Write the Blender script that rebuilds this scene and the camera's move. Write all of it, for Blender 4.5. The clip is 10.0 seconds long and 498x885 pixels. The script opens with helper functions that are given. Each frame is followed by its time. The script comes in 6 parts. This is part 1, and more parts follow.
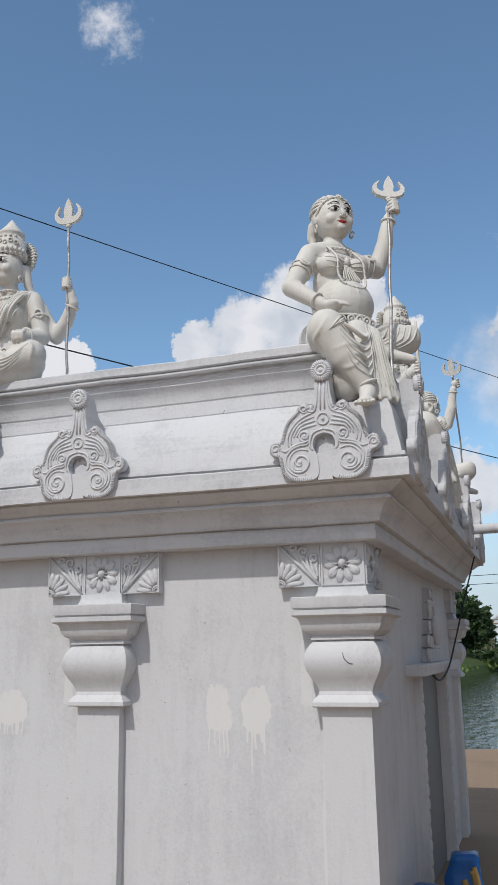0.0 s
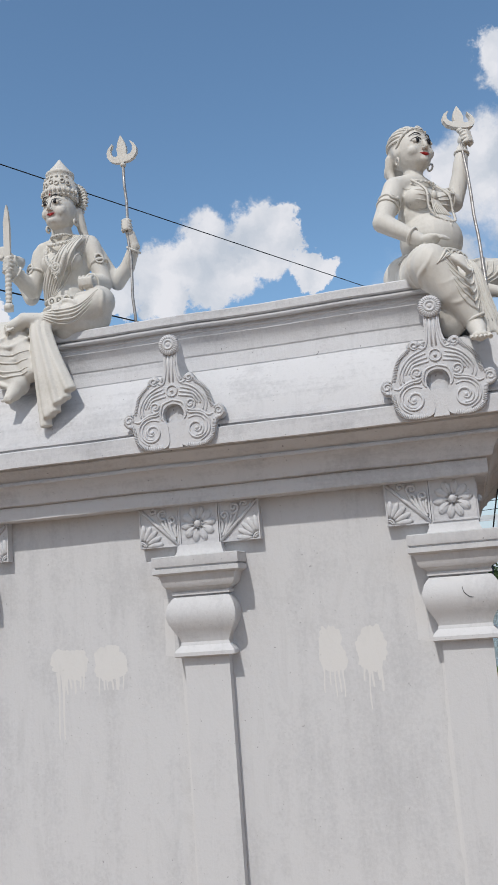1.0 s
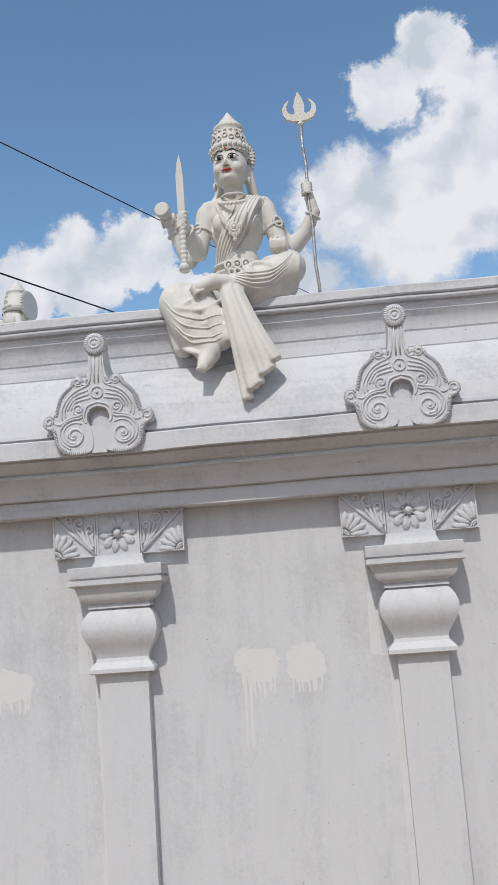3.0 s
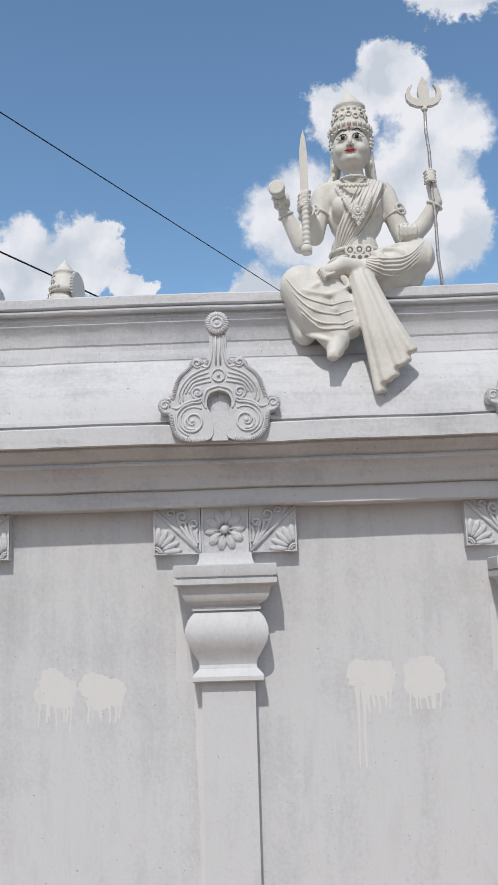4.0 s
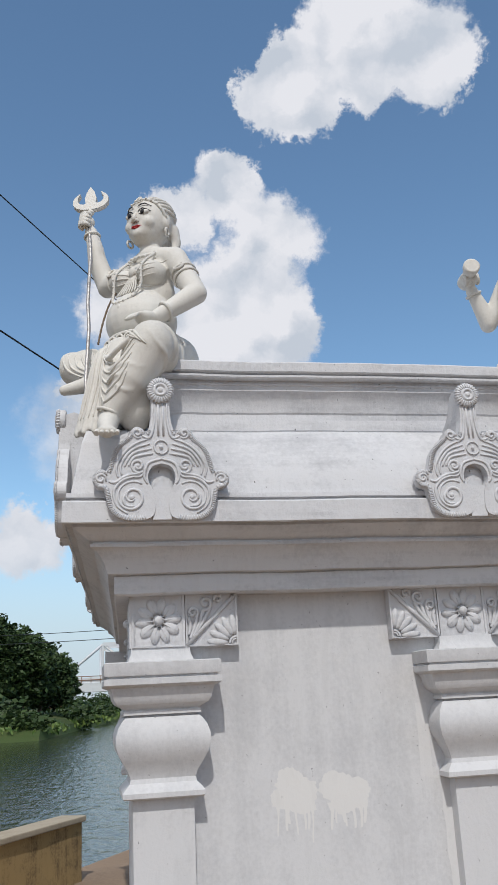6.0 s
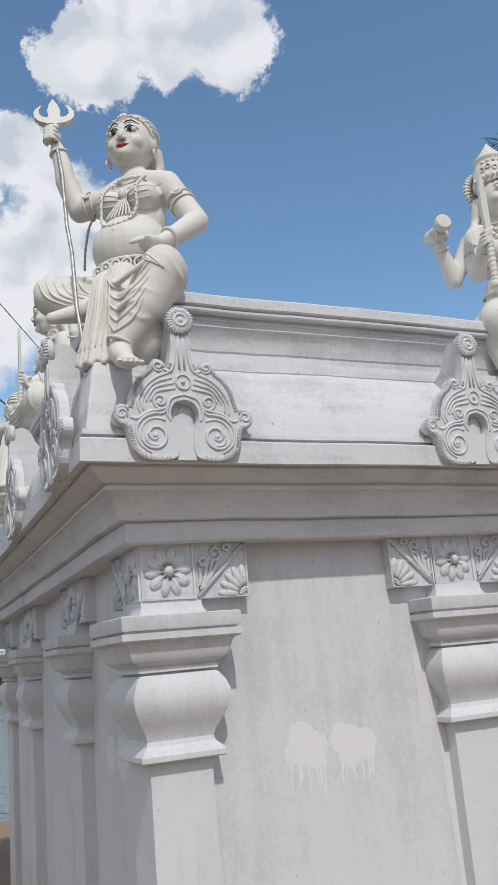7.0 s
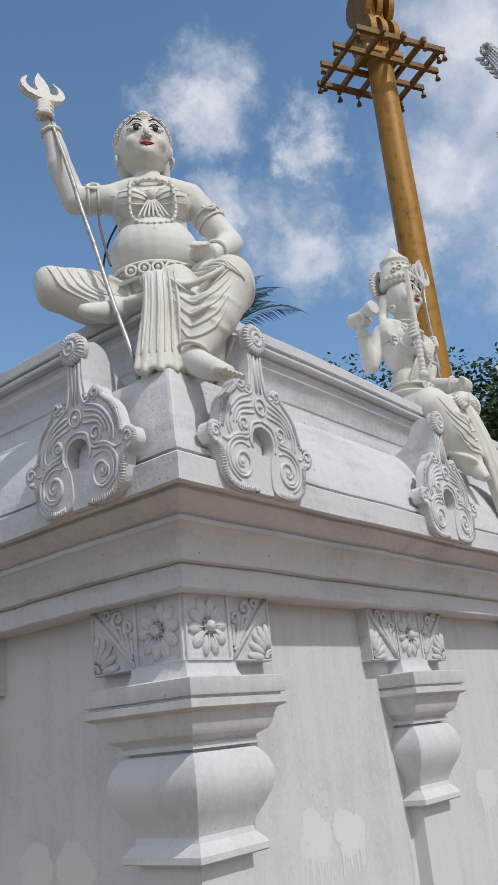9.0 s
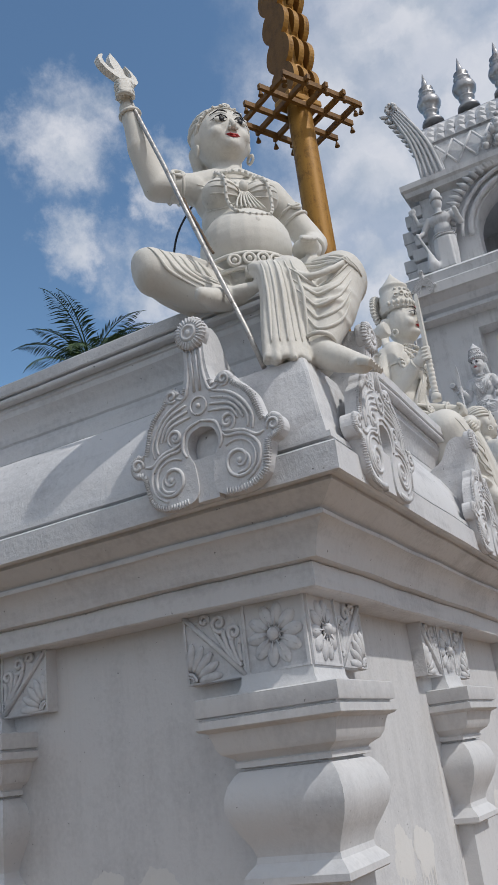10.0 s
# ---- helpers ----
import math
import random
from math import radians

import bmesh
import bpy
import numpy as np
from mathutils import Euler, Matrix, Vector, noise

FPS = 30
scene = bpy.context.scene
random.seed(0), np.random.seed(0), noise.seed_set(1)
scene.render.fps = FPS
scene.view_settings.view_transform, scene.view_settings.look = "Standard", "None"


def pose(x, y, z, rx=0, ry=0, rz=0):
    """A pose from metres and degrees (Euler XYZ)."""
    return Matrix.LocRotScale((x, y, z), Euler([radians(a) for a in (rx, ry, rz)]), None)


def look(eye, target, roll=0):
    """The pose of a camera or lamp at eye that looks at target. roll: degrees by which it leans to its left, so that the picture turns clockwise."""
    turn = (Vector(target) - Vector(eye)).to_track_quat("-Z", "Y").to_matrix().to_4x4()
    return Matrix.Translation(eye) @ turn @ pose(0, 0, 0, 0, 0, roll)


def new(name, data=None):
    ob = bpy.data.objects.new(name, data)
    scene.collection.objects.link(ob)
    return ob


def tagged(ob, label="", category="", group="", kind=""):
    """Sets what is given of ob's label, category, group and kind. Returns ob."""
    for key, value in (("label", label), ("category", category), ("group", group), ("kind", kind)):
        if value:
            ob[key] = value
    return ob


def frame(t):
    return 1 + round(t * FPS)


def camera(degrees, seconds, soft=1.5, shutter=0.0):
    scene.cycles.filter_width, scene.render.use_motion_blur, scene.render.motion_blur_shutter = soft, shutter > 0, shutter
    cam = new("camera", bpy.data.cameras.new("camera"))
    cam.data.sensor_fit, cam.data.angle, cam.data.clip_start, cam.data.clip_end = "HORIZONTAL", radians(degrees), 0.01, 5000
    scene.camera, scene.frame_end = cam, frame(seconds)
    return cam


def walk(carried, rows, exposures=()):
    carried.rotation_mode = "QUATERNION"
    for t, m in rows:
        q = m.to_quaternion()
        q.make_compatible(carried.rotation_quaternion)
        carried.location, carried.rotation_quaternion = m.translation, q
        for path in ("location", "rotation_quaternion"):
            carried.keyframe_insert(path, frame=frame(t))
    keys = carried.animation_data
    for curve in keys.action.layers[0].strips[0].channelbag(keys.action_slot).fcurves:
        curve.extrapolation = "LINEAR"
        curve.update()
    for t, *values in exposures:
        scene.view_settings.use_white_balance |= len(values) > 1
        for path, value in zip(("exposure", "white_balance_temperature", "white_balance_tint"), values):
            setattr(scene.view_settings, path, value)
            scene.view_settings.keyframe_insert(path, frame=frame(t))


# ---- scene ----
cam = camera(32.0, 10.0, soft=0.8)
METRES, EYE, TILT, LEAN, TURN = 9.0, 1.6, 0.0, 0.0, 18.4
ROWS = [
    (0.0, 0.0, 0.0, 0.0, 0.22, 13.44, 0.92),
    (0.5, -0.0457, -0.0051, 0.0001, -3.5, 10.35, 1.31),
    (1.0, -0.0983, 0.0117, 0.0039, -4.2, 9.74, 4.42),
    (1.5, -0.1546, 0.0178, 0.0018, -4.67, 9.63, 0.79),
    (2.0, -0.2024, 0.0217, 0.0068, -9.43, 9.36, 1.27),
    (2.5, -0.2399, 0.0547, 0.006, -10.99, 9.84, 3.94),
    (4.0, -0.3613, 0.1409, 0.007, -17.65, 10.57, 1.74),
    (4.5, -0.3962, 0.1805, 0.0136, -17.2, 12.32, 1.38),
    (5.0, -0.4441, 0.1968, 0.0107, -18.62, 15.78, 0.99),
    (5.5, -0.4897, 0.2157, 0.012, -22.53, 16.67, 1.77),
    (7.0, -0.6006, 0.3226, 0.0079, -42.58, 13.8, 4.95),
    (7.5, -0.6128, 0.3718, 0.0073, -47.34, 13.07, 5.38),
    (8.0, -0.6319, 0.4186, 0.0044, -53.31, 12.57, 1.7),
    (8.5, -0.6604, 0.4558, 0.0087, -63.98, 13.26, 3.42),
    (9.0, -0.6637, 0.4933, 0.0079, -69.64, 18.5, 5.59),
    (9.5, -0.6612, 0.5401, 0.009, -74.03, 20.77, 6.45),
    (10.0, -0.6729, 0.5895, 0.0063, -79.99, 20.2, 6.61),
]
walk(cam, [(t, pose(0, 0, EYE, TILT, LEAN, TURN) @ pose(METRES * x, METRES * y, METRES * z, 90 + pitch, roll, yaw)) for t, x, y, z, yaw, pitch, roll in ROWS],
     exposures=[(0.0, 0.0), (2.5, 0.03), (4.3, 0.08), (5.5, 0.01), (7.5, 0.09), (8.5, 0.16), (9.1, 0.04), (9.5, -0.01), (10.0, -0.06)])

# ---- world, sun ----
SUN_AZ, SUN_EL = 190.0, 51.0      # compass from +y clockwise: the sun stands before the front wall, a little to its left


def node_maker(nt):
    def n(kind, **kw):
        nd = nt.nodes.new(kind)
        for key, val in kw.items():
            nd.inputs[key].default_value = val
        return nd
    return n


def math_node(nt, op, a, b=None, c=None, clamp=False):
    nd = nt.nodes.new("ShaderNodeMath")
    nd.operation, nd.use_clamp = op, clamp
    for i, v in enumerate((a, b, c)):
        if v is None:
            continue
        if hasattr(v, "node"):
            nt.links.new(v, nd.inputs[i])
        else:
            nd.inputs[i].default_value = v
    return nd.outputs[0]


def direction(az, el):
    a, e = radians(az), radians(el)
    return Vector((math.sin(a) * math.cos(e), math.cos(a) * math.cos(e), math.sin(e)))


# cumulus heaps: azimuth, elevation, radius in degrees
CLOUDS = [
    (-18.5, 20.5, 2.6), (-15.0, 21.5, 3.0), (-11.0, 23.0, 2.6), (-22, 20, 1.6), (-31, 18.5, 2.2), (-8.5, 20.5, 1.6),
    (0.5, 20.0, 2.6), (3.5, 25.0, 3.8), (7.5, 22.5, 5.0), (12.5, 23.5, 4.2), (6.6, 31.0, 2.4), (10.6, 32.5, 2.6),
    (13.0, 28.5, 3.6), (16.5, 38.0, 3.6), (21.0, 40.5, 4.4), (26.5, 38.8, 3.4), (15.5, 29.0, 2.6), (-11.0, 15.0, 2.2),
    (-12.0, 8.5, 4.5), (-4.0, 10.0, 3.0), (12.9, 30.2, 3.0), (9.9, 26.2, 3.6),
]
VEILS = [
    (-28.5, 38.8, 1.6), (52.0, 40.0, 3.4), (53.0, 33.5, 2.8), (58.5, 30.5, 3.6),
    (60.5, 36.5, 2.6), (74.0, 40.0, 5.5), (70.5, 33.0, 4.5), (77.0, 36.0, 8.0), (81.0, 44.0, 9.0), (75.0, 28.0, 5.0),
    (86.0, 38.0, 9.0), (66.0, 28.5, 3.6), (0.5, 17.0, 4.0), (6.0, 12.0, 6.0), (-10.0, 11.5, 4.0),
]


def build_world():
    w = bpy.data.worlds.new("sky")
    scene.world = w
    w.use_nodes = True
    nt = w.node_tree
    nt.nodes.clear()
    n = node_maker(nt)
    sky = n("ShaderNodeTexSky")
    sky.sky_type, sky.sun_disc = "NISHITA", False
    sky.sun_elevation, sky.sun_rotation = radians(SUN_EL), radians(SUN_AZ)
    sky.air_density, sky.dust_density, sky.ozone_density = 1.0, 0.3, 1.3
    co = n("ShaderNodeTexCoord")
    warp = n("ShaderNodeTexNoise", Scale=16.0, Detail=9.0, Roughness=0.66)
    nt.links.new(co.outputs["Generated"], warp.inputs["Vector"])
    sub = nt.nodes.new("ShaderNodeVectorMath")
    sub.operation = "SUBTRACT"
    nt.links.new(warp.outputs["Color"], sub.inputs[0])
    sub.inputs[1].default_value = (0.5, 0.5, 0.5)

    def heap(blobs, strength):
        sc = nt.nodes.new("ShaderNodeVectorMath")
        sc.operation = "MULTIPLY_ADD"
        nt.links.new(sub.outputs[0], sc.inputs[0])
        sc.inputs[1].default_value = (strength,) * 3
        nt.links.new(co.outputs["Generated"], sc.inputs[2])
        best = None
        for az, el, r in blobs:
            d = nt.nodes.new("ShaderNodeVectorMath")
            d.operation = "DISTANCE"
            nt.links.new(sc.outputs[0], d.inputs[0])
            d.inputs[1].default_value = direction(az, el)
            v = math_node(nt, "MULTIPLY_ADD", d.outputs["Value"], -1.0 / radians(r), 1.0)
            best = v if best is None else math_node(nt, "SMOOTH_MAX", best, v, 0.25)
        return best

    solid = heap(CLOUDS, 0.10)
    thin = heap(VEILS, 0.15)
    # crisp sunlit edges here, frayed ones there
    fray = n("ShaderNodeTexNoise", Scale=4.5, Detail=2.0, Roughness=0.5)
    nt.links.new(co.outputs["Generated"], fray.inputs["Vector"])
    edge = nt.nodes.new("ShaderNodeMapRange")
    nt.links.new(fray.outputs["Fac"], edge.inputs[0])
    edge.inputs[1].default_value, edge.inputs[2].default_value, edge.inputs[3].default_value, edge.inputs[4].default_value = 0.40, 0.64, 0.12, 0.55
    m1 = nt.nodes.new("ShaderNodeMapRange")
    m1.interpolation_type = "SMOOTHSTEP"
    nt.links.new(solid, m1.inputs[0])
    m1.inputs[1].default_value = -0.01
    nt.links.new(edge.outputs[0], m1.inputs[2])
    m2 = nt.nodes.new("ShaderNodeMapRange")
    m2.interpolation_type = "SMOOTHSTEP"
    nt.links.new(thin, m2.inputs[0])
    m2.inputs[1].default_value, m2.inputs[2].default_value, m2.inputs[4].default_value = -0.30, 1.0, 0.85
    mask = math_node(nt, "MAXIMUM", m1.outputs[0], m2.outputs[0])
    # broken cloud added out of view, behind and left, to brighten the shaded walls
    fill_cloud = n("ShaderNodeTexNoise", Scale=3.2, Detail=6.0, Roughness=0.6)
    nt.links.new(co.outputs["Generated"], fill_cloud.inputs["Vector"])
    m3 = nt.nodes.new("ShaderNodeMapRange")
    nt.links.new(fill_cloud.outputs["Fac"], m3.inputs[0])
    m3.inputs[1].default_value, m3.inputs[2].default_value = 0.32, 0.48
    dt = nt.nodes.new("ShaderNodeVectorMath")
    dt.operation = "DOT_PRODUCT"
    nt.links.new(co.outputs["Generated"], dt.inputs[0])
    dt.inputs[1].default_value = (-0.75, -0.62, 0.25)
    m4 = nt.nodes.new("ShaderNodeMapRange")
    nt.links.new(dt.outputs["Value"], m4.inputs[0])
    m4.inputs[1].default_value, m4.inputs[2].default_value = 0.12, 0.30
    mask = math_node(nt, "MAXIMUM", mask, math_node(nt, "MULTIPLY", m3.outputs[0], m4.outputs[0]))
    # pale haze low over the horizon
    sep = nt.nodes.new("ShaderNodeSeparateXYZ")
    nt.links.new(co.outputs["Generated"], sep.inputs[0])
    m5 = nt.nodes.new("ShaderNodeMapRange")
    m5.interpolation_type = "SMOOTHSTEP"
    nt.links.new(sep.outputs[2], m5.inputs[0])
    m5.inputs[1].default_value, m5.inputs[2].default_value, m5.inputs[3].default_value, m5.inputs[4].default_value = 0.02, 0.24, 0.9, 0.0
    # inner shading of the heaps
    curl = nt.nodes.new("ShaderNodeVectorMath")
    curl.operation = "MULTIPLY_ADD"
    nt.links.new(sub.outputs[0], curl.inputs[0])
    curl.inputs[1].default_value = (0.05,) * 3
    nt.links.new(co.outputs["Generated"], curl.inputs[2])

    def billow(shift):
        mv = nt.nodes.new("ShaderNodeVectorMath")
        mv.operation = "ADD"
        nt.links.new(curl.outputs[0], mv.inputs[0])
        mv.inputs[1].default_value = shift
        t = n("ShaderNodeTexNoise", Scale=7.0, Detail=5.0, Roughness=0.5)
        nt.links.new(mv.outputs[0], t.inputs["Vector"])
        puffs = nt.nodes.new("ShaderNodeTexVoronoi")
        puffs.feature = "SMOOTH_F1"
        puffs.inputs["Scale"].default_value, puffs.inputs["Smoothness"].default_value = 24.0, 0.7
        nt.links.new(mv.outputs[0], puffs.inputs["Vector"])
        return math_node(nt, "MULTIPLY_ADD", puffs.outputs["Distance"], -0.16, t.outputs["Fac"])
    relief = math_node(nt, "SUBTRACT", billow((0, 0, 0)), billow((-0.016, -0.004, 0.020)))
    relief = math_node(nt, "MULTIPLY_ADD", relief, 2.5, 0.54)
    ramp = nt.nodes.new("ShaderNodeValToRGB")
    ramp.color_ramp.elements[0].position, ramp.color_ramp.elements[0].color = 0.25, (3.7, 4.05, 4.6, 1)
    ramp.color_ramp.elements[1].position, ramp.color_ramp.elements[1].color = 0.66, (5.35, 5.42, 5.75, 1)
    nt.links.new(relief, ramp.inputs[0])
    mix = nt.nodes.new("ShaderNodeMix")
    mix.data_type = "RGBA"
    nt.links.new(mask, mix.inputs[0])
    tone = nt.nodes.new("ShaderNodeVectorMath")
    tone.operation = "MULTIPLY"
    nt.links.new(sky.outputs[0], tone.inputs[0])
    tone.inputs[1].default_value = (0.86, 1.0, 1.02)
    nt.links.new(tone.outputs[0], mix.inputs[6])
    nt.links.new(ramp.outputs[0], mix.inputs[7])
    bg = n("ShaderNodeBackground", Strength=SKY)
    haze = nt.nodes.new("ShaderNodeMix")
    haze.data_type = "RGBA"
    nt.links.new(m5.outputs[0], haze.inputs[0])
    nt.links.new(mix.outputs[2], haze.inputs[6])
    haze.inputs[7].default_value = (3.5, 4.1, 4.8, 1)
    nt.links.new(haze.outputs[2], bg.inputs[0])
    out = n("ShaderNodeOutputWorld")
    nt.links.new(bg.outputs[0], out.inputs[0])


SKY = 0.145
build_world()
sun = new("sun", bpy.data.lights.new("sun", "SUN"))
sun.data.energy, sun.data.angle, sun.data.color = 2.38, radians(0.8), (1.0, 0.955, 0.90)
sun.matrix_world = look(direction(SUN_AZ, SUN_EL) * 60, (0, 0, 0))


# ---- materials ----
def paint(name, col, dark, rough=0.75, grain=60.0, stain=2.2, streak=0.35, bump=0.25, amount=0.55, metal=0.0, chips=0.55, runs=(14.0, 14.0, 0.9)):
    """A painted, weathered surface: broad stains, vertical runs and a fine grain."""
    m = bpy.data.materials.new(name)
    m.use_nodes = True
    nt = m.node_tree
    n = node_maker(nt)
    b = nt.nodes["Principled BSDF"]
    b.inputs["Roughness"].default_value, b.inputs["Metallic"].default_value = rough, metal
    b.inputs["Specular IOR Level"].default_value = 0.25
    co = n("ShaderNodeTexCoord")
    big = n("ShaderNodeTexNoise", Scale=stain, Detail=6.0, Roughness=0.65)
    nt.links.new(co.outputs["Object"], big.inputs["Vector"])
    mp = n("ShaderNodeMapping")
    mp.inputs["Scale"].default_value = runs
    nt.links.new(co.outputs["Object"], mp.inputs["Vector"])
    run = n("ShaderNodeTexNoise", Scale=1.0, Detail=5.0, Roughness=0.6)
    nt.links.new(mp.outputs[0], run.inputs["Vector"])
    fine = n("ShaderNodeTexNoise", Scale=grain, Detail=4.0, Roughness=0.6)
    nt.links.new(co.outputs["Object"], fine.inputs["Vector"])
    s = math_node(nt, "MULTIPLY_ADD", run.outputs["Fac"], streak, big.outputs["Fac"])
    s = math_node(nt, "MULTIPLY_ADD", fine.outputs["Fac"], 0.45, s)
    mr = nt.nodes.new("ShaderNodeMapRange")
    nt.links.new(s, mr.inputs[0])
    lo = 0.5 + 0.5 * streak + 0.225
    mr.inputs[1].default_value, mr.inputs[2].default_value, mr.inputs[4].default_value = lo - 0.02, lo + 0.3, amount
    mix = nt.nodes.new("ShaderNodeMix")
    mix.data_type = "RGBA"
    nt.links.new(mr.outputs[0], mix.inputs[0])
    mix.inputs[6].default_value, mix.inputs[7].default_value = (*col, 1), (*dark, 1)
    # sparse dark chips and slanting brush marks
    chip = n("ShaderNodeTexNoise", Scale=grain * 1.1, Detail=2.0, Roughness=0.5)
    nt.links.new(co.outputs["Object"], chip.inputs["Vector"])
    cr = nt.nodes.new("ShaderNodeMapRange")
    nt.links.new(chip.outputs["Fac"], cr.inputs[0])
    cr.inputs[1].default_value, cr.inputs[2].default_value, cr.inputs[4].default_value = 0.735, 0.775, chips
    mp2 = n("ShaderNodeMapping")
    mp2.inputs["Scale"].default_value = (5.0, 5.0, 1.1)
    mp2.inputs["Rotation"].default_value = (0.2, 0.3, 0.1)
    nt.links.new(co.outputs["Object"], mp2.inputs["Vector"])
    brush = n("ShaderNodeTexNoise", Scale=2.0, Detail=5.0, Roughness=0.7, Distortion=1.2)
    nt.links.new(mp2.outputs[0], brush.inputs["Vector"])
    br = nt.nodes.new("ShaderNodeMapRange")
    nt.links.new(brush.outputs["Fac"], br.inputs[0])
    br.inputs[1].default_value, br.inputs[2].default_value, br.inputs[4].default_value = 0.52, 0.72, 0.30
    mix2 = nt.nodes.new("ShaderNodeMix")
    mix2.data_type = "RGBA"
    nt.links.new(br.outputs[0], mix2.inputs[0])
    nt.links.new(mix.outputs[2], mix2.inputs[6])
    mix2.inputs[7].default_value = (*[0.78 * v for v in col], 1)
    mix3 = nt.nodes.new("ShaderNodeMix")
    mix3.data_type = "RGBA"
    nt.links.new(cr.outputs[0], mix3.inputs[0])
    nt.links.new(mix2.outputs[2], mix3.inputs[6])
    mix3.inputs[7].default_value = (*[0.35 * v for v in dark], 1)
    nt.links.new(mix3.outputs[2], b.inputs["Base Color"])
    bp = n("ShaderNodeBump", Strength=bump, Distance=0.01)
    h = math_node(nt, "MULTIPLY", fine.outputs["Fac"], 0.5)
    h = math_node(nt, "MULTIPLY_ADD", big.outputs["Fac"], 1.3, h)
    h = math_node(nt, "MULTIPLY_ADD", brush.outputs["Fac"], 0.9, h)
    h = math_node(nt, "MULTIPLY_ADD", cr.outputs[0], -0.6, h)
    nt.links.new(h, bp.inputs["Height"])
    nt.links.new(bp.outputs[0], b.inputs["Normal"])
    return m


WHITE = paint("whitewash", (0.602, 0.606, 0.618), (0.41, 0.416, 0.434), streak=0.55, amount=0.66, bump=0.22, stain=1.3, chips=0.7, runs=(9.0, 9.0, 0.55))
TRIM = paint("whitewash_trim", (0.602, 0.607, 0.624), (0.34, 0.346, 0.368), streak=0.7, stain=2.6, grain=55.0, amount=0.62, bump=0.50, chips=0.9, runs=(1.6, 1.6, 20.0))
PATCH = paint("fresh_paint", (0.668, 0.664, 0.655), (0.63, 0.627, 0.62), amount=0.4, bump=0.1, chips=0.2)
EDGE = paint("newer_whitewash", (0.636, 0.638, 0.645), (0.56, 0.563, 0.572), amount=0.5, bump=0.15, chips=0.4)
CREAM = paint("cream_cement", (0.645, 0.628, 0.585), (0.44, 0.42, 0.375), rough=0.6, chips=0.4, stain=5.0, streak=0.1, grain=90.0, bump=0.15)
DARKPAINT = paint("black_paint", (0.02, 0.02, 0.025), (0.01, 0.01, 0.01), rough=0.4)
REDPAINT = paint("red_paint", (0.45, 0.04, 0.04), (0.3, 0.02, 0.02), rough=0.4)
METAL = paint("rod_metal", (0.45, 0.44, 0.43), (0.16, 0.14, 0.13), rough=0.45, streak=0.1, stain=30.0, amount=0.9, metal=0.6)
GOLD = paint("gilded_paint", (0.36, 0.185, 0.035), (0.10, 0.045, 0.012), rough=0.5, streak=0.8, stain=5.5, amount=0.9, metal=0.12)
# the gilding again, with shade put into its colour for arms, bells and boards
GOLD_SHADE = paint("shaded_gilding", (0.20, 0.10, 0.024), (0.07, 0.033, 0.010), rough=0.5, streak=0.5, stain=5.0, amount=0.9)
GREYDOOR = paint("shaded_grey", (0.20, 0.205, 0.22), (0.2, 0.2, 0.21), rough=0.5)
SAND = paint("sand", (0.29, 0.21, 0.145), (0.19, 0.135, 0.092), rough=0.95, stain=0.35, streak=0.0, grain=25.0, bump=0.6, amount=0.9)
CONCRETE = paint("old_yellow_render", (0.40, 0.28, 0.13), (0.11, 0.075, 0.045), rough=0.9, stain=4.5, streak=0.7, amount=0.95)
COPING = paint("cement_coping", (0.42, 0.36, 0.27), (0.26, 0.21, 0.15), rough=0.9)
BLUE = paint("blue_gloss_paint", (0.018, 0.11, 0.34), (0.012, 0.05, 0.16), rough=0.3, stain=6.0, streak=0.0)
OCHRE = paint("ochre_straw", (0.42, 0.27, 0.09), (0.2, 0.11, 0.04), rough=0.8, stain=8.0)
BARK = paint("bark", (0.16, 0.12, 0.09), (0.08, 0.06, 0.05), rough=0.95, stain=6.0)
TOWER = paint("tower_white", (0.62, 0.63, 0.65), (0.36, 0.37, 0.39), stain=2.5, streak=0.6, amount=0.9)
STEEL = paint("tarnished_silver", (0.42, 0.42, 0.43), (0.2, 0.2, 0.21), rough=0.4, metal=0.7, stain=6.0)
BRIDGE = paint("bridge_paint", (0.66, 0.68, 0.70), (0.5, 0.5, 0.5), stain=0.3)
PIER = paint("bridge_pier", (0.25, 0.15, 0.10), (0.14, 0.09, 0.07), stain=0.3)
WIRE = paint("cable", (0.025, 0.03, 0.035), (0.015, 0.015, 0.015), rough=0.6)


def leaf_material(name, a, b):
    m = bpy.data.materials.new(name)
    m.use_nodes = True
    nt = m.node_tree
    p = nt.nodes["Principled BSDF"]
    p.inputs["Roughness"].default_value = 0.6
    p.inputs["Specular IOR Level"].default_value = 0.3
    g = nt.nodes.new("ShaderNodeNewGeometry")
    mix = nt.nodes.new("ShaderNodeMix")
    mix.data_type = "RGBA"
    nt.links.new(g.outputs["Random Per Island"], mix.inputs[0])
    mix.inputs[6].default_value, mix.inputs[7].default_value = (*a, 1), (*b, 1)
    nt.links.new(mix.outputs[2], p.inputs["Base Color"])
    return m


LEAF = leaf_material("tree_leaf", (0.018, 0.04, 0.012), (0.06, 0.10, 0.03))
PALMLEAF = leaf_material("palm_leaf", (0.02, 0.045, 0.015), (0.07, 0.11, 0.035))
GRASS = leaf_material("bank_grass", (0.06, 0.12, 0.025), (0.16, 0.22, 0.06))


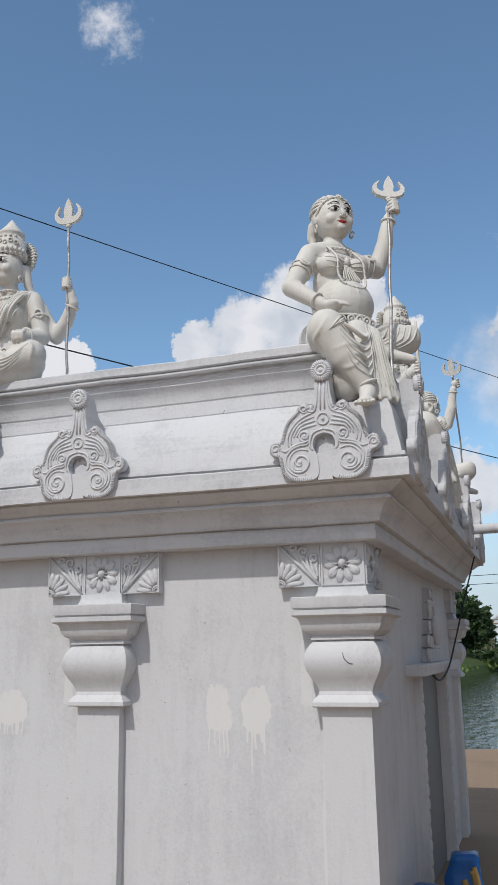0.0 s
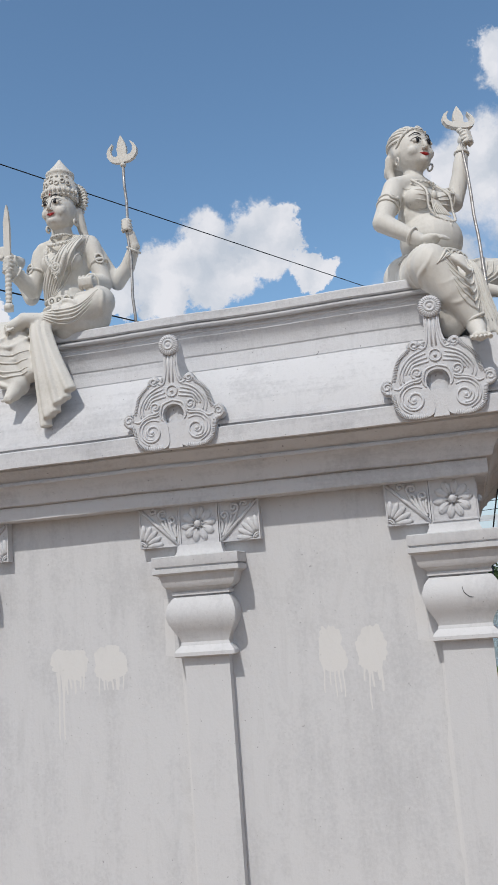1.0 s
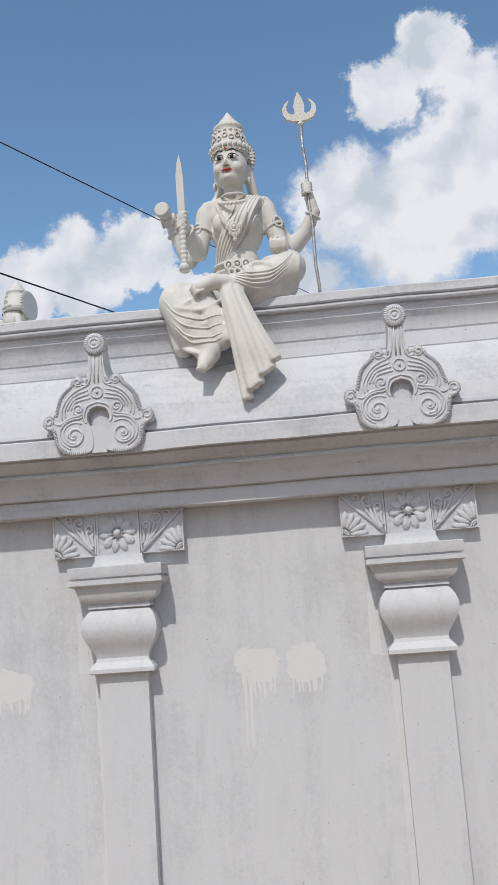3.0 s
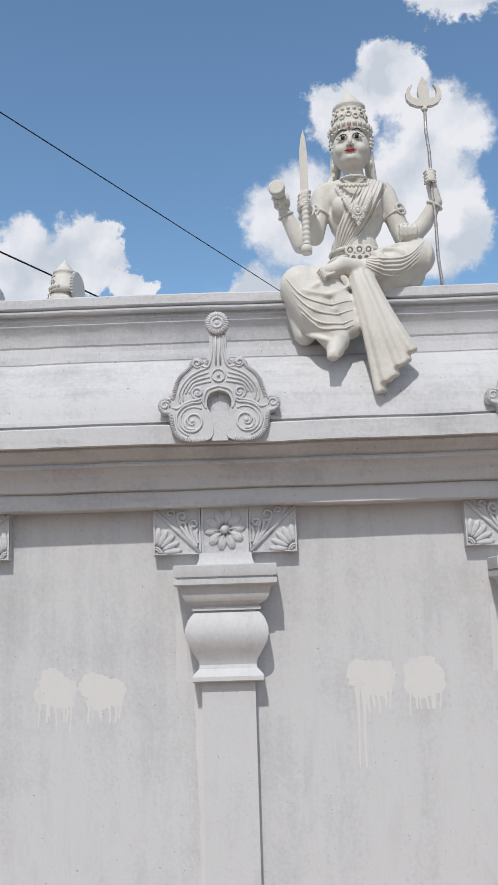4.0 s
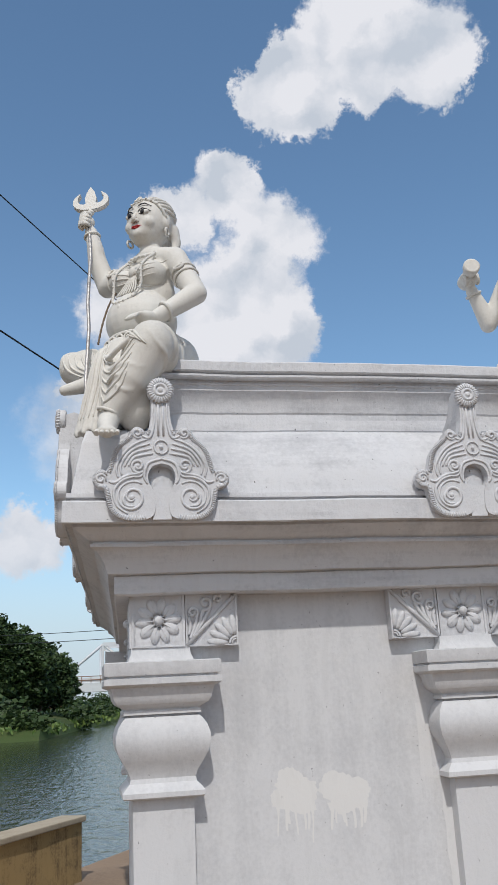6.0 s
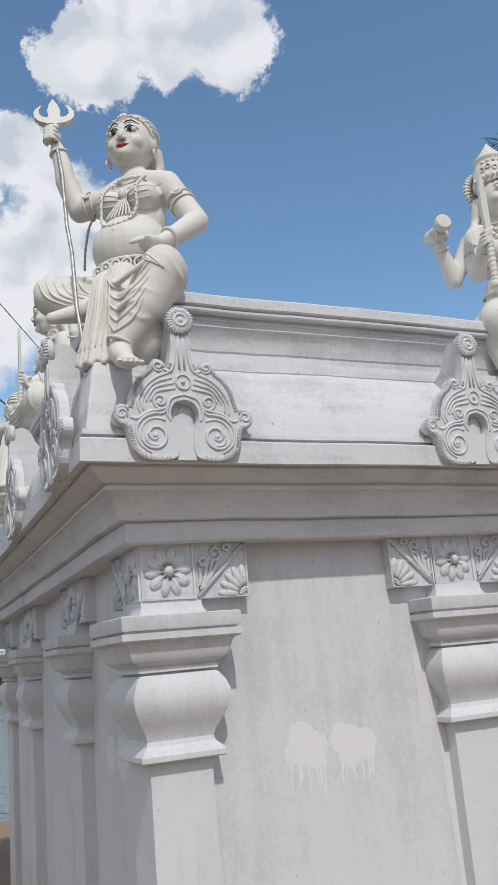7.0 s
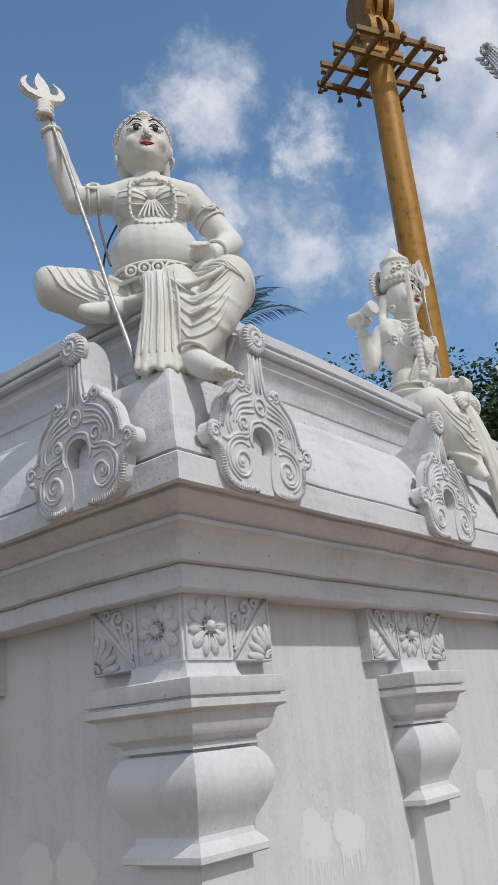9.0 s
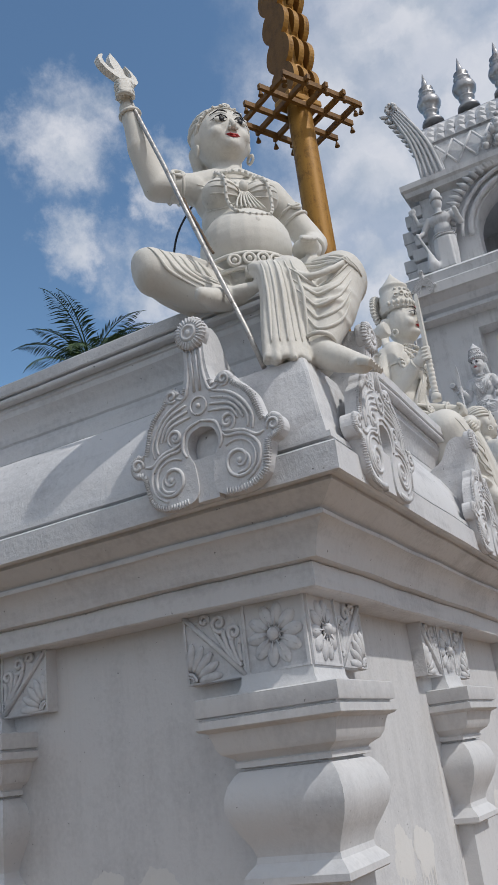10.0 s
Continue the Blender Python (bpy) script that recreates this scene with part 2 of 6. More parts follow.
def water_material():
    m = bpy.data.materials.new("river_water")
    m.use_nodes = True
    nt = m.node_tree
    n = node_maker(nt)
    p = nt.nodes["Principled BSDF"]
    p.inputs["Base Color"].default_value = (0.032, 0.042, 0.024, 1)
    p.inputs["Roughness"].default_value = 0.1
    co = n("ShaderNodeTexCoord")
    mp = n("ShaderNodeMapping")
    mp.inputs["Scale"].default_value = (2.2, 0.8, 1.0)
    nt.links.new(co.outputs["Object"], mp.inputs["Vector"])
    a = n("ShaderNodeTexNoise", Scale=1.0, Detail=5.0, Roughness=0.6)
    nt.links.new(mp.outputs[0], a.inputs["Vector"])
    bp = n("ShaderNodeBump", Strength=0.40, Distance=0.25)
    nt.links.new(a.outputs["Fac"], bp.inputs["Height"])
    nt.links.new(bp.outputs[0], p.inputs["Normal"])
    return m


WATER = water_material()


# ---- building blocks ----
def part(name, bm, mat, parent=None, label="", smooth=False):
    """One mesh object from a bmesh, under a thing or a part."""
    me = bpy.data.meshes.new(name)
    bm.to_mesh(me)
    bm.free()
    for q in (mat if isinstance(mat, (list, tuple)) else [mat]):
        me.materials.append(q)
    if smooth:
        me.polygons.foreach_set("use_smooth", [True] * len(me.polygons))
    ob = new(name, me)
    if parent:
        ob.parent = parent
    if label:
        ob["label"] = label
    return ob


def share(ob, m, parent=None, name=None):
    """Another object on the same mesh."""
    o = new(name or ob.name.split(".")[0], ob.data)
    o.parent = parent
    o.matrix_basis = m
    return o


def empty(name, m=None, parent=None):
    o = new(name)
    o.parent = parent
    o.empty_display_size = 0.1
    if m is not None:
        o.matrix_basis = m
    return o


def add_box(bm, x0, x1, y0, y1, z0, z1, m=None, mat=0):
    vs = [bm.verts.new((x, y, z)) for z in (z0, z1) for x, y in ((x0, y0), (x1, y0), (x1, y1), (x0, y1))]
    if m is not None:
        for v in vs:
            v.co = m @ v.co
    for q in ((3, 2, 1, 0), (4, 5, 6, 7), (0, 1, 5, 4), (1, 2, 6, 5), (2, 3, 7, 6), (3, 0, 4, 7)):
        bm.faces.new([vs[i] for i in q]).material_index = mat
    return vs


def box(x0, x1, y0, y1, z0, z1, bevel=0.0):
    bm = bmesh.new()
    add_box(bm, x0, x1, y0, y1, z0, z1)
    if bevel:
        bmesh.ops.bevel(bm, geom=bm.edges[:], offset=bevel, segments=2, profile=0.6, affect="EDGES")
    return bm


def rect_sweep(bm, x0, x1, y0, y1, profile, cap=(True, True), skew=0.0):
    """Rings round a rectangle, each pushed out by its offset; offset is a number or (x0, x1, y0, y1)."""
    rings = []
    for o, z in profile:
        a, b, c, d = o if isinstance(o, tuple) else (o, o, o, o)
        rings.append([bm.verts.new(p) for p in ((x0 - a, y0 - c, z), (x1 + b, y0 - c, z), (x1 + b, y1 + d, z), (x0 - a + skew, y1 + d, z))])
    for r, s in zip(rings, rings[1:]):
        for i in range(4):
            j = (i + 1) % 4
            bm.faces.new((r[i], r[j], s[j], s[i]))
    if cap[0]:
        bm.faces.new(rings[0][::-1])
    if cap[1]:
        bm.faces.new(rings[-1])


def add_tube(bm, pts, radius, sides=6, mat=0, closed=False, smooth=True):
    """A round tube along points; radius a number or one per point."""
    pts = [Vector(p) for p in pts]
    k = len(pts)
    rs = radius if isinstance(radius, (list, tuple)) else [radius] * k
    rings = []
    up = Vector((0.13, 0.31, 0.94))
    for i, p in enumerate(pts):
        a, b = pts[max(i - 1, 0)], pts[min(i + 1, k - 1)]
        if closed:
            a, b = pts[i - 1], pts[(i + 1) % k]
        t = (b - a).normalized() if (b - a).length > 1e-9 else Vector((0, 0, 1))
        s = t.cross(up)
        if s.length < 1e-3:
            s = t.cross(Vector((1, 0, 0)))
        s.normalize()
        u = s.cross(t)
        up = u
        rings.append([bm.verts.new(p + rs[i] * (math.cos(w) * s + math.sin(w) * u)) for w in [2 * math.pi * j / sides for j in range(sides)]])
    pairs = list(zip(rings, rings[1:])) + ([(rings[-1], rings[0])] if closed else [])
    for r, q in pairs:
        for j in range(sides):
            f = bm.faces.new((r[j], q[j], q[(j + 1) % sides], r[(j + 1) % sides]))
            f.material_index, f.smooth = mat, smooth
    if not closed:
        for r in (rings[0], rings[-1][::-1]):
            bm.faces.new(r).material_index = mat


def add_lathe(bm, profile, sides=16, centre=(0, 0, 0), mat=0, smooth=True):
    """A turned body: profile of (radius, z)."""
    c = Vector(centre)
    rings = [[bm.verts.new(c + Vector((r * math.cos(2 * math.pi * j / sides), r * math.sin(2 * math.pi * j / sides), z))) for j in range(sides)] for r, z in profile]
    for a, b in zip(rings, rings[1:]):
        for j in range(sides):
            f = bm.faces.new((a[j], a[(j + 1) % sides], b[(j + 1) % sides], b[j]))
            f.material_index, f.smooth = mat, smooth
    bm.faces.new(rings[0][::-1]).material_index = mat
    bm.faces.new(rings[-1]).material_index = mat


def add_ball(bm, c, r, m=None, u=20, v=14, mat=0):
    """An ellipsoid with radii r, turned by the matrix m."""
    r = r if isinstance(r, (list, tuple)) else (r, r, r)
    mm = Matrix.Translation(c) @ (m.to_4x4() if m is not None else Matrix.Identity(4)) @ Matrix.Diagonal((*r, 1))
    for g in bmesh.ops.create_uvsphere(bm, u_segments=u, v_segments=v, radius=1.0, matrix=mm)["verts"]:
        for f in g.link_faces:
            f.material_index, f.smooth = mat, True


def spline(pts, steps=6, closed=False):
    """Catmull-Rom through points."""
    pts = [Vector(p) for p in pts]
    k = len(pts)
    out = []
    for i in range(k if closed else k - 1):
        p0, p1, p2, p3 = (pts[(i + d) % k] if closed else pts[min(max(i + d, 0), k - 1)] for d in (-1, 0, 1, 2))
        for s in range(steps):
            t = s / steps
            out.append(0.5 * (2 * p1 + (p2 - p0) * t + (2 * p0 - 5 * p1 + 4 * p2 - p3) * t * t + (3 * p1 - p0 - 3 * p2 + p3) * t ** 3))
    if not closed:
        out.append(pts[-1])
    return out


def add_plate(bm, outline, y0, y1, mat=0, bevel=0.0):
    """An outline in x, z drawn out along y (y0 is the face)."""
    f = [bm.verts.new((p[0], y0, p[1])) for p in outline]
    b = [bm.verts.new((p[0], y1, p[1])) for p in outline]
    bm.faces.new(f).material_index = mat
    bm.faces.new(b[::-1]).material_index = mat
    k = len(f)
    for i in range(k):
        bm.faces.new((f[i], b[i], b[(i + 1) % k], f[(i + 1) % k])).material_index = mat


# ---- the shrine: plan ----
X0, X1, Y0, Y1 = -5.07, -0.80, 4.15, 8.465
FRONT_X = [-4.955, -3.638, -2.213, -0.915]
SIDE_Y = [4.265, 5.50, 7.08, 8.35]
TOP = 3.107
SKEW = 0.20       # the far end of the left side stands this much further in
LEAN_IN = math.degrees(math.atan2(SKEW, 4.315))

shrine = tagged(empty("shrine"), "square whitewashed temple shrine with moulded cornice and pilasters", "shrine")


def build_walls():
    o, th = 0.055, 0.22
    a, b, c, d = X0 + o, X1 - o, Y0 + o, Y1 - o
    part("wall", box(a, b, c, c + th, 0, 2.3), WHITE, shrine)
    part("wall", box(a + SKEW, b, d - th, d, 0, 2.3), WHITE, shrine)
    bm = box(a, a + th, c + th, d - th, 0, 2.3)
    for v in bm.verts:
        v.co.x += SKEW * (v.co.y - Y0) / (Y1 - Y0)
    part("wall", bm, WHITE, shrine)
    # the door side: two piers and the piece over the opening
    deep = 0.42
    for y0, y1, z0 in ((c + th, DOOR_Y[0], 0), (DOOR_Y[1], d - th, 0), (DOOR_Y[0], DOOR_Y[1], DOOR_Z)):
        part("wall", box(b - deep, b, y0, y1, z0, 2.3), WHITE, shrine)


DOOR_Y, DOOR_Z = (5.95, 7.35), 1.42
CORNICE = [
    (-0.20, 2.105), (0.058, 2.105), (0.066, 2.110), (0.066, 2.178), (0.060, 2.183), (0.092, 2.187), (0.096, 2.198), (0.104, 2.225), (0.121, 2.255), (0.147, 2.279), (0.160, 2.283),
    (0.162, 2.294), (0.150, 2.297), (0.150, 2.303), (0.176, 2.314), (0.208, 2.338), (0.228, 2.350), (0.226, 2.362), (0.256, 2.363), (0.258, 2.356), (0.268, 2.360),
    (0.268, 2.440), (0.262, 2.446), (0.238, 2.447), (0.236, 2.457), (0.254, 2.460), (0.252, 2.478), (0.20, 2.49),
]
ROLL = [
    (0.0, 2.46), (0.236, 2.472), (0.232, 2.50), (0.222, 2.55), (0.205, 2.60), (0.182, 2.65), (0.155, 2.70), (0.125, 2.745), (0.10, 2.772), (0.085, 2.785),
    (0.062, 2.788), (0.056, 2.790), (0.056, 2.795), (0.060, 2.800), (0.056, 2.848), (0.03, 2.852), (-0.15, 2.852),
]
NECK = [
    (-0.1, 2.83), (0.022, 2.84), (0.02, 2.885), (0.026, 2.893), (0.030, 2.925), (0.040, 2.955), (0.056, 2.975), (0.062, 2.982), (0.062, 3.004), (0.07, 3.008), (0.07, 3.012), (-0.1, 3.012),
]
SLAB = [(-0.1, 3.006), (0.064, 3.006), (0.064, 3.026), (0.096, 3.028), (0.100, 3.034), (0.100, 3.043), (0.074, 3.044), (0.074, 3.053), (0.098, 3.055), (0.102, 3.060), (0.102, 3.100), (0.094, TOP), (-0.3, TOP)]


def build_mouldings():
    for name, prof, lab in (("cornice", CORNICE, ""), ("eave_roll", ROLL, "rounded whitewashed eave"), ("neck_band", NECK, ""), ("roof_slab", SLAB, "flat roof edge with double line")):
        bm = bmesh.new()
        rect_sweep(bm, X0, X1, Y0, Y1, prof, skew=SKEW)
        bmesh.ops.subdivide_edges(bm, edges=[d for d in bm.edges if (d.verts[0].co - d.verts[1].co).length > 3.0 and len([f for f in d.link_faces if len(f.verts) == 4]) == 2], cuts=70, use_grid_fill=True)
        for v in bm.verts:      # hand-drawn plaster: edges waver by a few millimetres
            q = v.co * 2.3
            v.co += Vector((noise.noise(q), noise.noise(q + Vector((7, 1, 3))), 1.1 * noise.noise(q + Vector((2, 9, 5))))) * 0.0045 + Vector((0, 0, 0.0018 * noise.noise(v.co * 9.0)))
        ob = part(name, bm, TRIM, shrine, lab, smooth=True)
        ob.data.set_sharp_from_angle(angle=radians(26))


build_walls()
build_mouldings()

# profile of a pilaster: half width, height
CAPITAL = [
    (0.152, 1.333), (0.158, 1.338), (0.158, 1.356), (0.148, 1.370), (0.130, 1.388), (0.126, 1.405), (0.134, 1.430), (0.155, 1.465), (0.174, 1.500), (0.184, 1.535),
    (0.183, 1.565), (0.172, 1.598), (0.156, 1.622), (0.145, 1.632), (0.132, 1.634), (0.132, 1.640), (0.152, 1.642), (0.152, 1.656), (0.146, 1.660), (0.152, 1.668), (0.178, 1.682),
    (0.190, 1.700), (0.196, 1.726), (0.204, 1.744), (0.222, 1.750), (0.228, 1.756), (0.228, 1.778), (0.214, 1.781), (0.214, 1.787), (0.226, 1.789), (0.228, 1.794), (0.228, 1.838), (0.22, 1.842),
]
BLOCK = [(0.138, 1.838), (0.132, 1.845), (0.120, 1.872), (0.118, 1.899)]
SHAFT = [(0.118, 0.0), (0.118, 1.335)]


def column_mesh(name, prof, corner):
    """Local: x along the wall, outward is -y, the wall's face at y = 0.055; the outer shaft face at y = 0.005."""
    bm = bmesh.new()
    if corner:      # a free square standing at the corner, half buried in both walls
        rect_sweep(bm, 0, 0, 0, 0, [((w, w, w, w), z) for w, z in prof])
    else:
        rect_sweep(bm, 0, 0, 0, 0.12, [((w, w, w - 0.113, 0.0), z) for w, z in prof])
    me = bpy.data.meshes.new(name)
    bm.to_mesh(me)
    bm.free()
    me.materials.append(WHITE)
    me.polygons.foreach_set("use_smooth", [True] * len(me.polygons))
    me.set_sharp_from_angle(angle=radians(28))
    return me


COLUMN = {(n_, c): column_mesh(n_, p_, c) for n_, p_ in (("shaft", SHAFT), ("capital", CAPITAL), ("neck_block", BLOCK)) for c in (False, True)}


def side_frame(side, s):
    """A frame on one side of the shrine: x along the wall to the right as one faces it, -y outward, origin on the reference face."""
    if side == "front":
        return pose(s, Y0, 0)
    if side == "back":
        return pose(s, Y1, 0, 0, 0, 180)
    if side == "left":
        return pose(X0 + SKEW * (s - Y0) / (Y1 - Y0), s, 0, 0, 0, -90 - LEAN_IN)
    return pose(X1, s, 0, 0, 0, 90)


def build_pilasters():
    spots = [(pose(X0 + 0.123, Y0 + 0.123, 0), True), (pose(X1 - 0.123, Y0 + 0.123, 0, 0, 0, 90), True), (pose(X1 - 0.123, Y1 - 0.123, 0, 0, 0, 180), True), (pose(X0 + SKEW + 0.123, Y1 - 0.123, 0, 0, 0, -90), True)]
    for x in FRONT_X[1:3]:
        spots += [(side_frame("front", x), False), (side_frame("back", x), False)]
    for y in SIDE_Y[1:3]:
        spots += [(side_frame("left", y), False)]
    for m, corner in spots:
        p = empty("pilaster", m, shrine)
        for n_ in ("shaft", "capital", "neck_block"):
            o = new(n_, COLUMN[n_, corner])
            o.parent = p


build_pilasters()


from mathutils.bvhtree import BVHTree


# ---- carved panels over the pilasters ----
PANEL_Z, PS = 2.003, 0.108      # centre height, half size


def rosette_mesh():
    bm = bmesh.new()
    add_box(bm, -PS, PS, 0.006, 0.09, -PS + 0.002, PS)
    for x0, x1, z0, z1 in ((-PS, -PS + 0.010, -PS, PS), (PS - 0.010, PS, -PS, PS), (-PS + 0.010, PS - 0.010, PS - 0.010, PS), (-PS + 0.010, PS - 0.010, -PS, -PS + 0.010)):
        add_box(bm, x0, x1, -0.002, 0.01, z0 + 0.003, z1)
    for i in range(10):
        a = 2 * math.pi * i / 10 + 0.1
        r = Matrix.Rotation(-a, 3, "Y")
        add_ball(bm, r @ Vector((0.059, 0.004, 0)), (0.038, 0.012, 0.0205 + 0.0015 * math.sin(i * 2.3)), r, 10, 6)
        add_tube(bm, [r @ Vector((0.02, -0.008, 0)), r @ Vector((0.082, -0.004, 0))], 0.0028, 4)
    add_ball(bm, (0, -0.010, 0), (0.019, 0.018, 0.019), None, 12, 8)
    add_tube(bm, [(0.021 * math.cos(t), -0.004, 0.021 * math.sin(t)) for t in [math.pi * j / 8 for j in range(16)]], 0.003, 5, closed=True)
    return bm


def spiral(cx, cz, r0, r1, a0, turns, y=0.0, k=22):
    return [(cx + (r0 + (r1 - r0) * i / k) * math.cos(a0 + turns * 2 * math.pi * i / k), y, cz + (r0 + (r1 - r0) * i / k) * math.sin(a0 + turns * 2 * math.pi * i / k)) for i in range(k + 1)]


def leaf_panel_mesh(flip):
    """The panel beside the rosette, with a diagonal band, a quarter flower in the outer low corner and curling leaves in the other half."""
    bm = bmesh.new()
    add_box(bm, -PS, PS, 0.006, 0.09, -PS, PS)
    for x0, x1, z0, z1 in ((-PS, -PS + 0.007, -PS, PS), (PS - 0.007, PS, -PS, PS), (-PS + 0.007, PS - 0.007, PS - 0.007, PS), (-PS + 0.007, PS - 0.007, -PS, -PS + 0.007)):
        add_box(bm, x0, x1, -0.002, 0.01, z0 + 0.002, z1)
    add_tube(bm, [(-PS + 0.004, 0.002, -PS + 0.006), (PS - 0.004, 0.002, PS - 0.006)], 0.0095, 6)
    c = Vector((PS - 0.008, 0, -PS + 0.008))
    for i in range(5):
        a = radians(98 + 19 * i)
        r = Matrix.Rotation(-a, 3, "Y")
        add_ball(bm, c + r @ Vector((0.078, 0.003, 0)), (0.046, 0.012, 0.0145), r, 10, 6)
    add_tube(bm, [c + Vector((0.027 * math.cos(radians(a)), 0, 0.027 * math.sin(radians(a)))) for a in range(90, 181, 10)], 0.006, 5)
    add_tube(bm, [c + Vector((0.018 * math.cos(radians(a)), 0, 0.018 * math.sin(radians(a)))) for a in range(90, 181, 15)], 0.004, 5)
    for cx, cz, r, a0, tr in ((-0.025, 0.066, 0.026, -2.0, 1.25), (-0.077, 0.03, 0.02, -1.2, 1.3), (0.03, 0.082, 0.016, 3.6, -1.0)):
        add_tube(bm, spiral(cx, cz, r * 1.15, 0.006, a0, tr, 0.001), 0.0075, 6)
    for p in (((-0.09, 0.003, -0.075), (-0.07, 0.003, -0.03), (-0.06, 0.003, 0.02)), ((-0.08, 0.003, -0.07), (-0.05, 0.003, -0.015), (-0.035, 0.003, 0.04)), ((-0.07, 0.003, -0.055), (-0.03, 0.003, 0.0), (-0.005, 0.003, 0.045)), ((-0.095, 0.003, -0.06), (-0.088, 0.003, -0.02), (-0.095, 0.003, 0.012))):
        add_tube(bm, spline(p, 5), 0.0082, 6)
    if flip:
        bmesh.ops.transform(bm, matrix=Matrix.Diagonal((-1, 1, 1, 1)), verts=bm.verts)
        bmesh.ops.reverse_faces(bm, faces=bm.faces)
    return bm


def build_panels():
    ros = part("rosette_panel", rosette_mesh(), TRIM, shrine)
    lr = part("leaf_panel", leaf_panel_mesh(False), TRIM, shrine)
    ll = part("leaf_panel", leaf_panel_mesh(True), TRIM, shrine)
    first = {id(ros): 1, id(lr): 1, id(ll): 1}

    def put(ob, m):
        if first.pop(id(ob), 0):
            ob.matrix_basis = m
        else:
            share(ob, m, shrine)
    lift = pose(0, 0, PANEL_Z)
    step = 2 * PS + 0.003
    for side, spots in (("front", FRONT_X), ("back", FRONT_X[::-1]), ("left", SIDE_Y[::-1]), ("right", SIDE_Y)):
        for i, s in enumerate(spots):
            if side == "right" and i in (1, 2):
                continue
            m = side_frame(side, s) @ lift
            put(ros, m)
            if i > 0:
                put(ll, m @ pose(-step, 0.004, 0))
            if i < 3:
                put(lr, m @ pose(step, 0.004, 0))


build_panels()


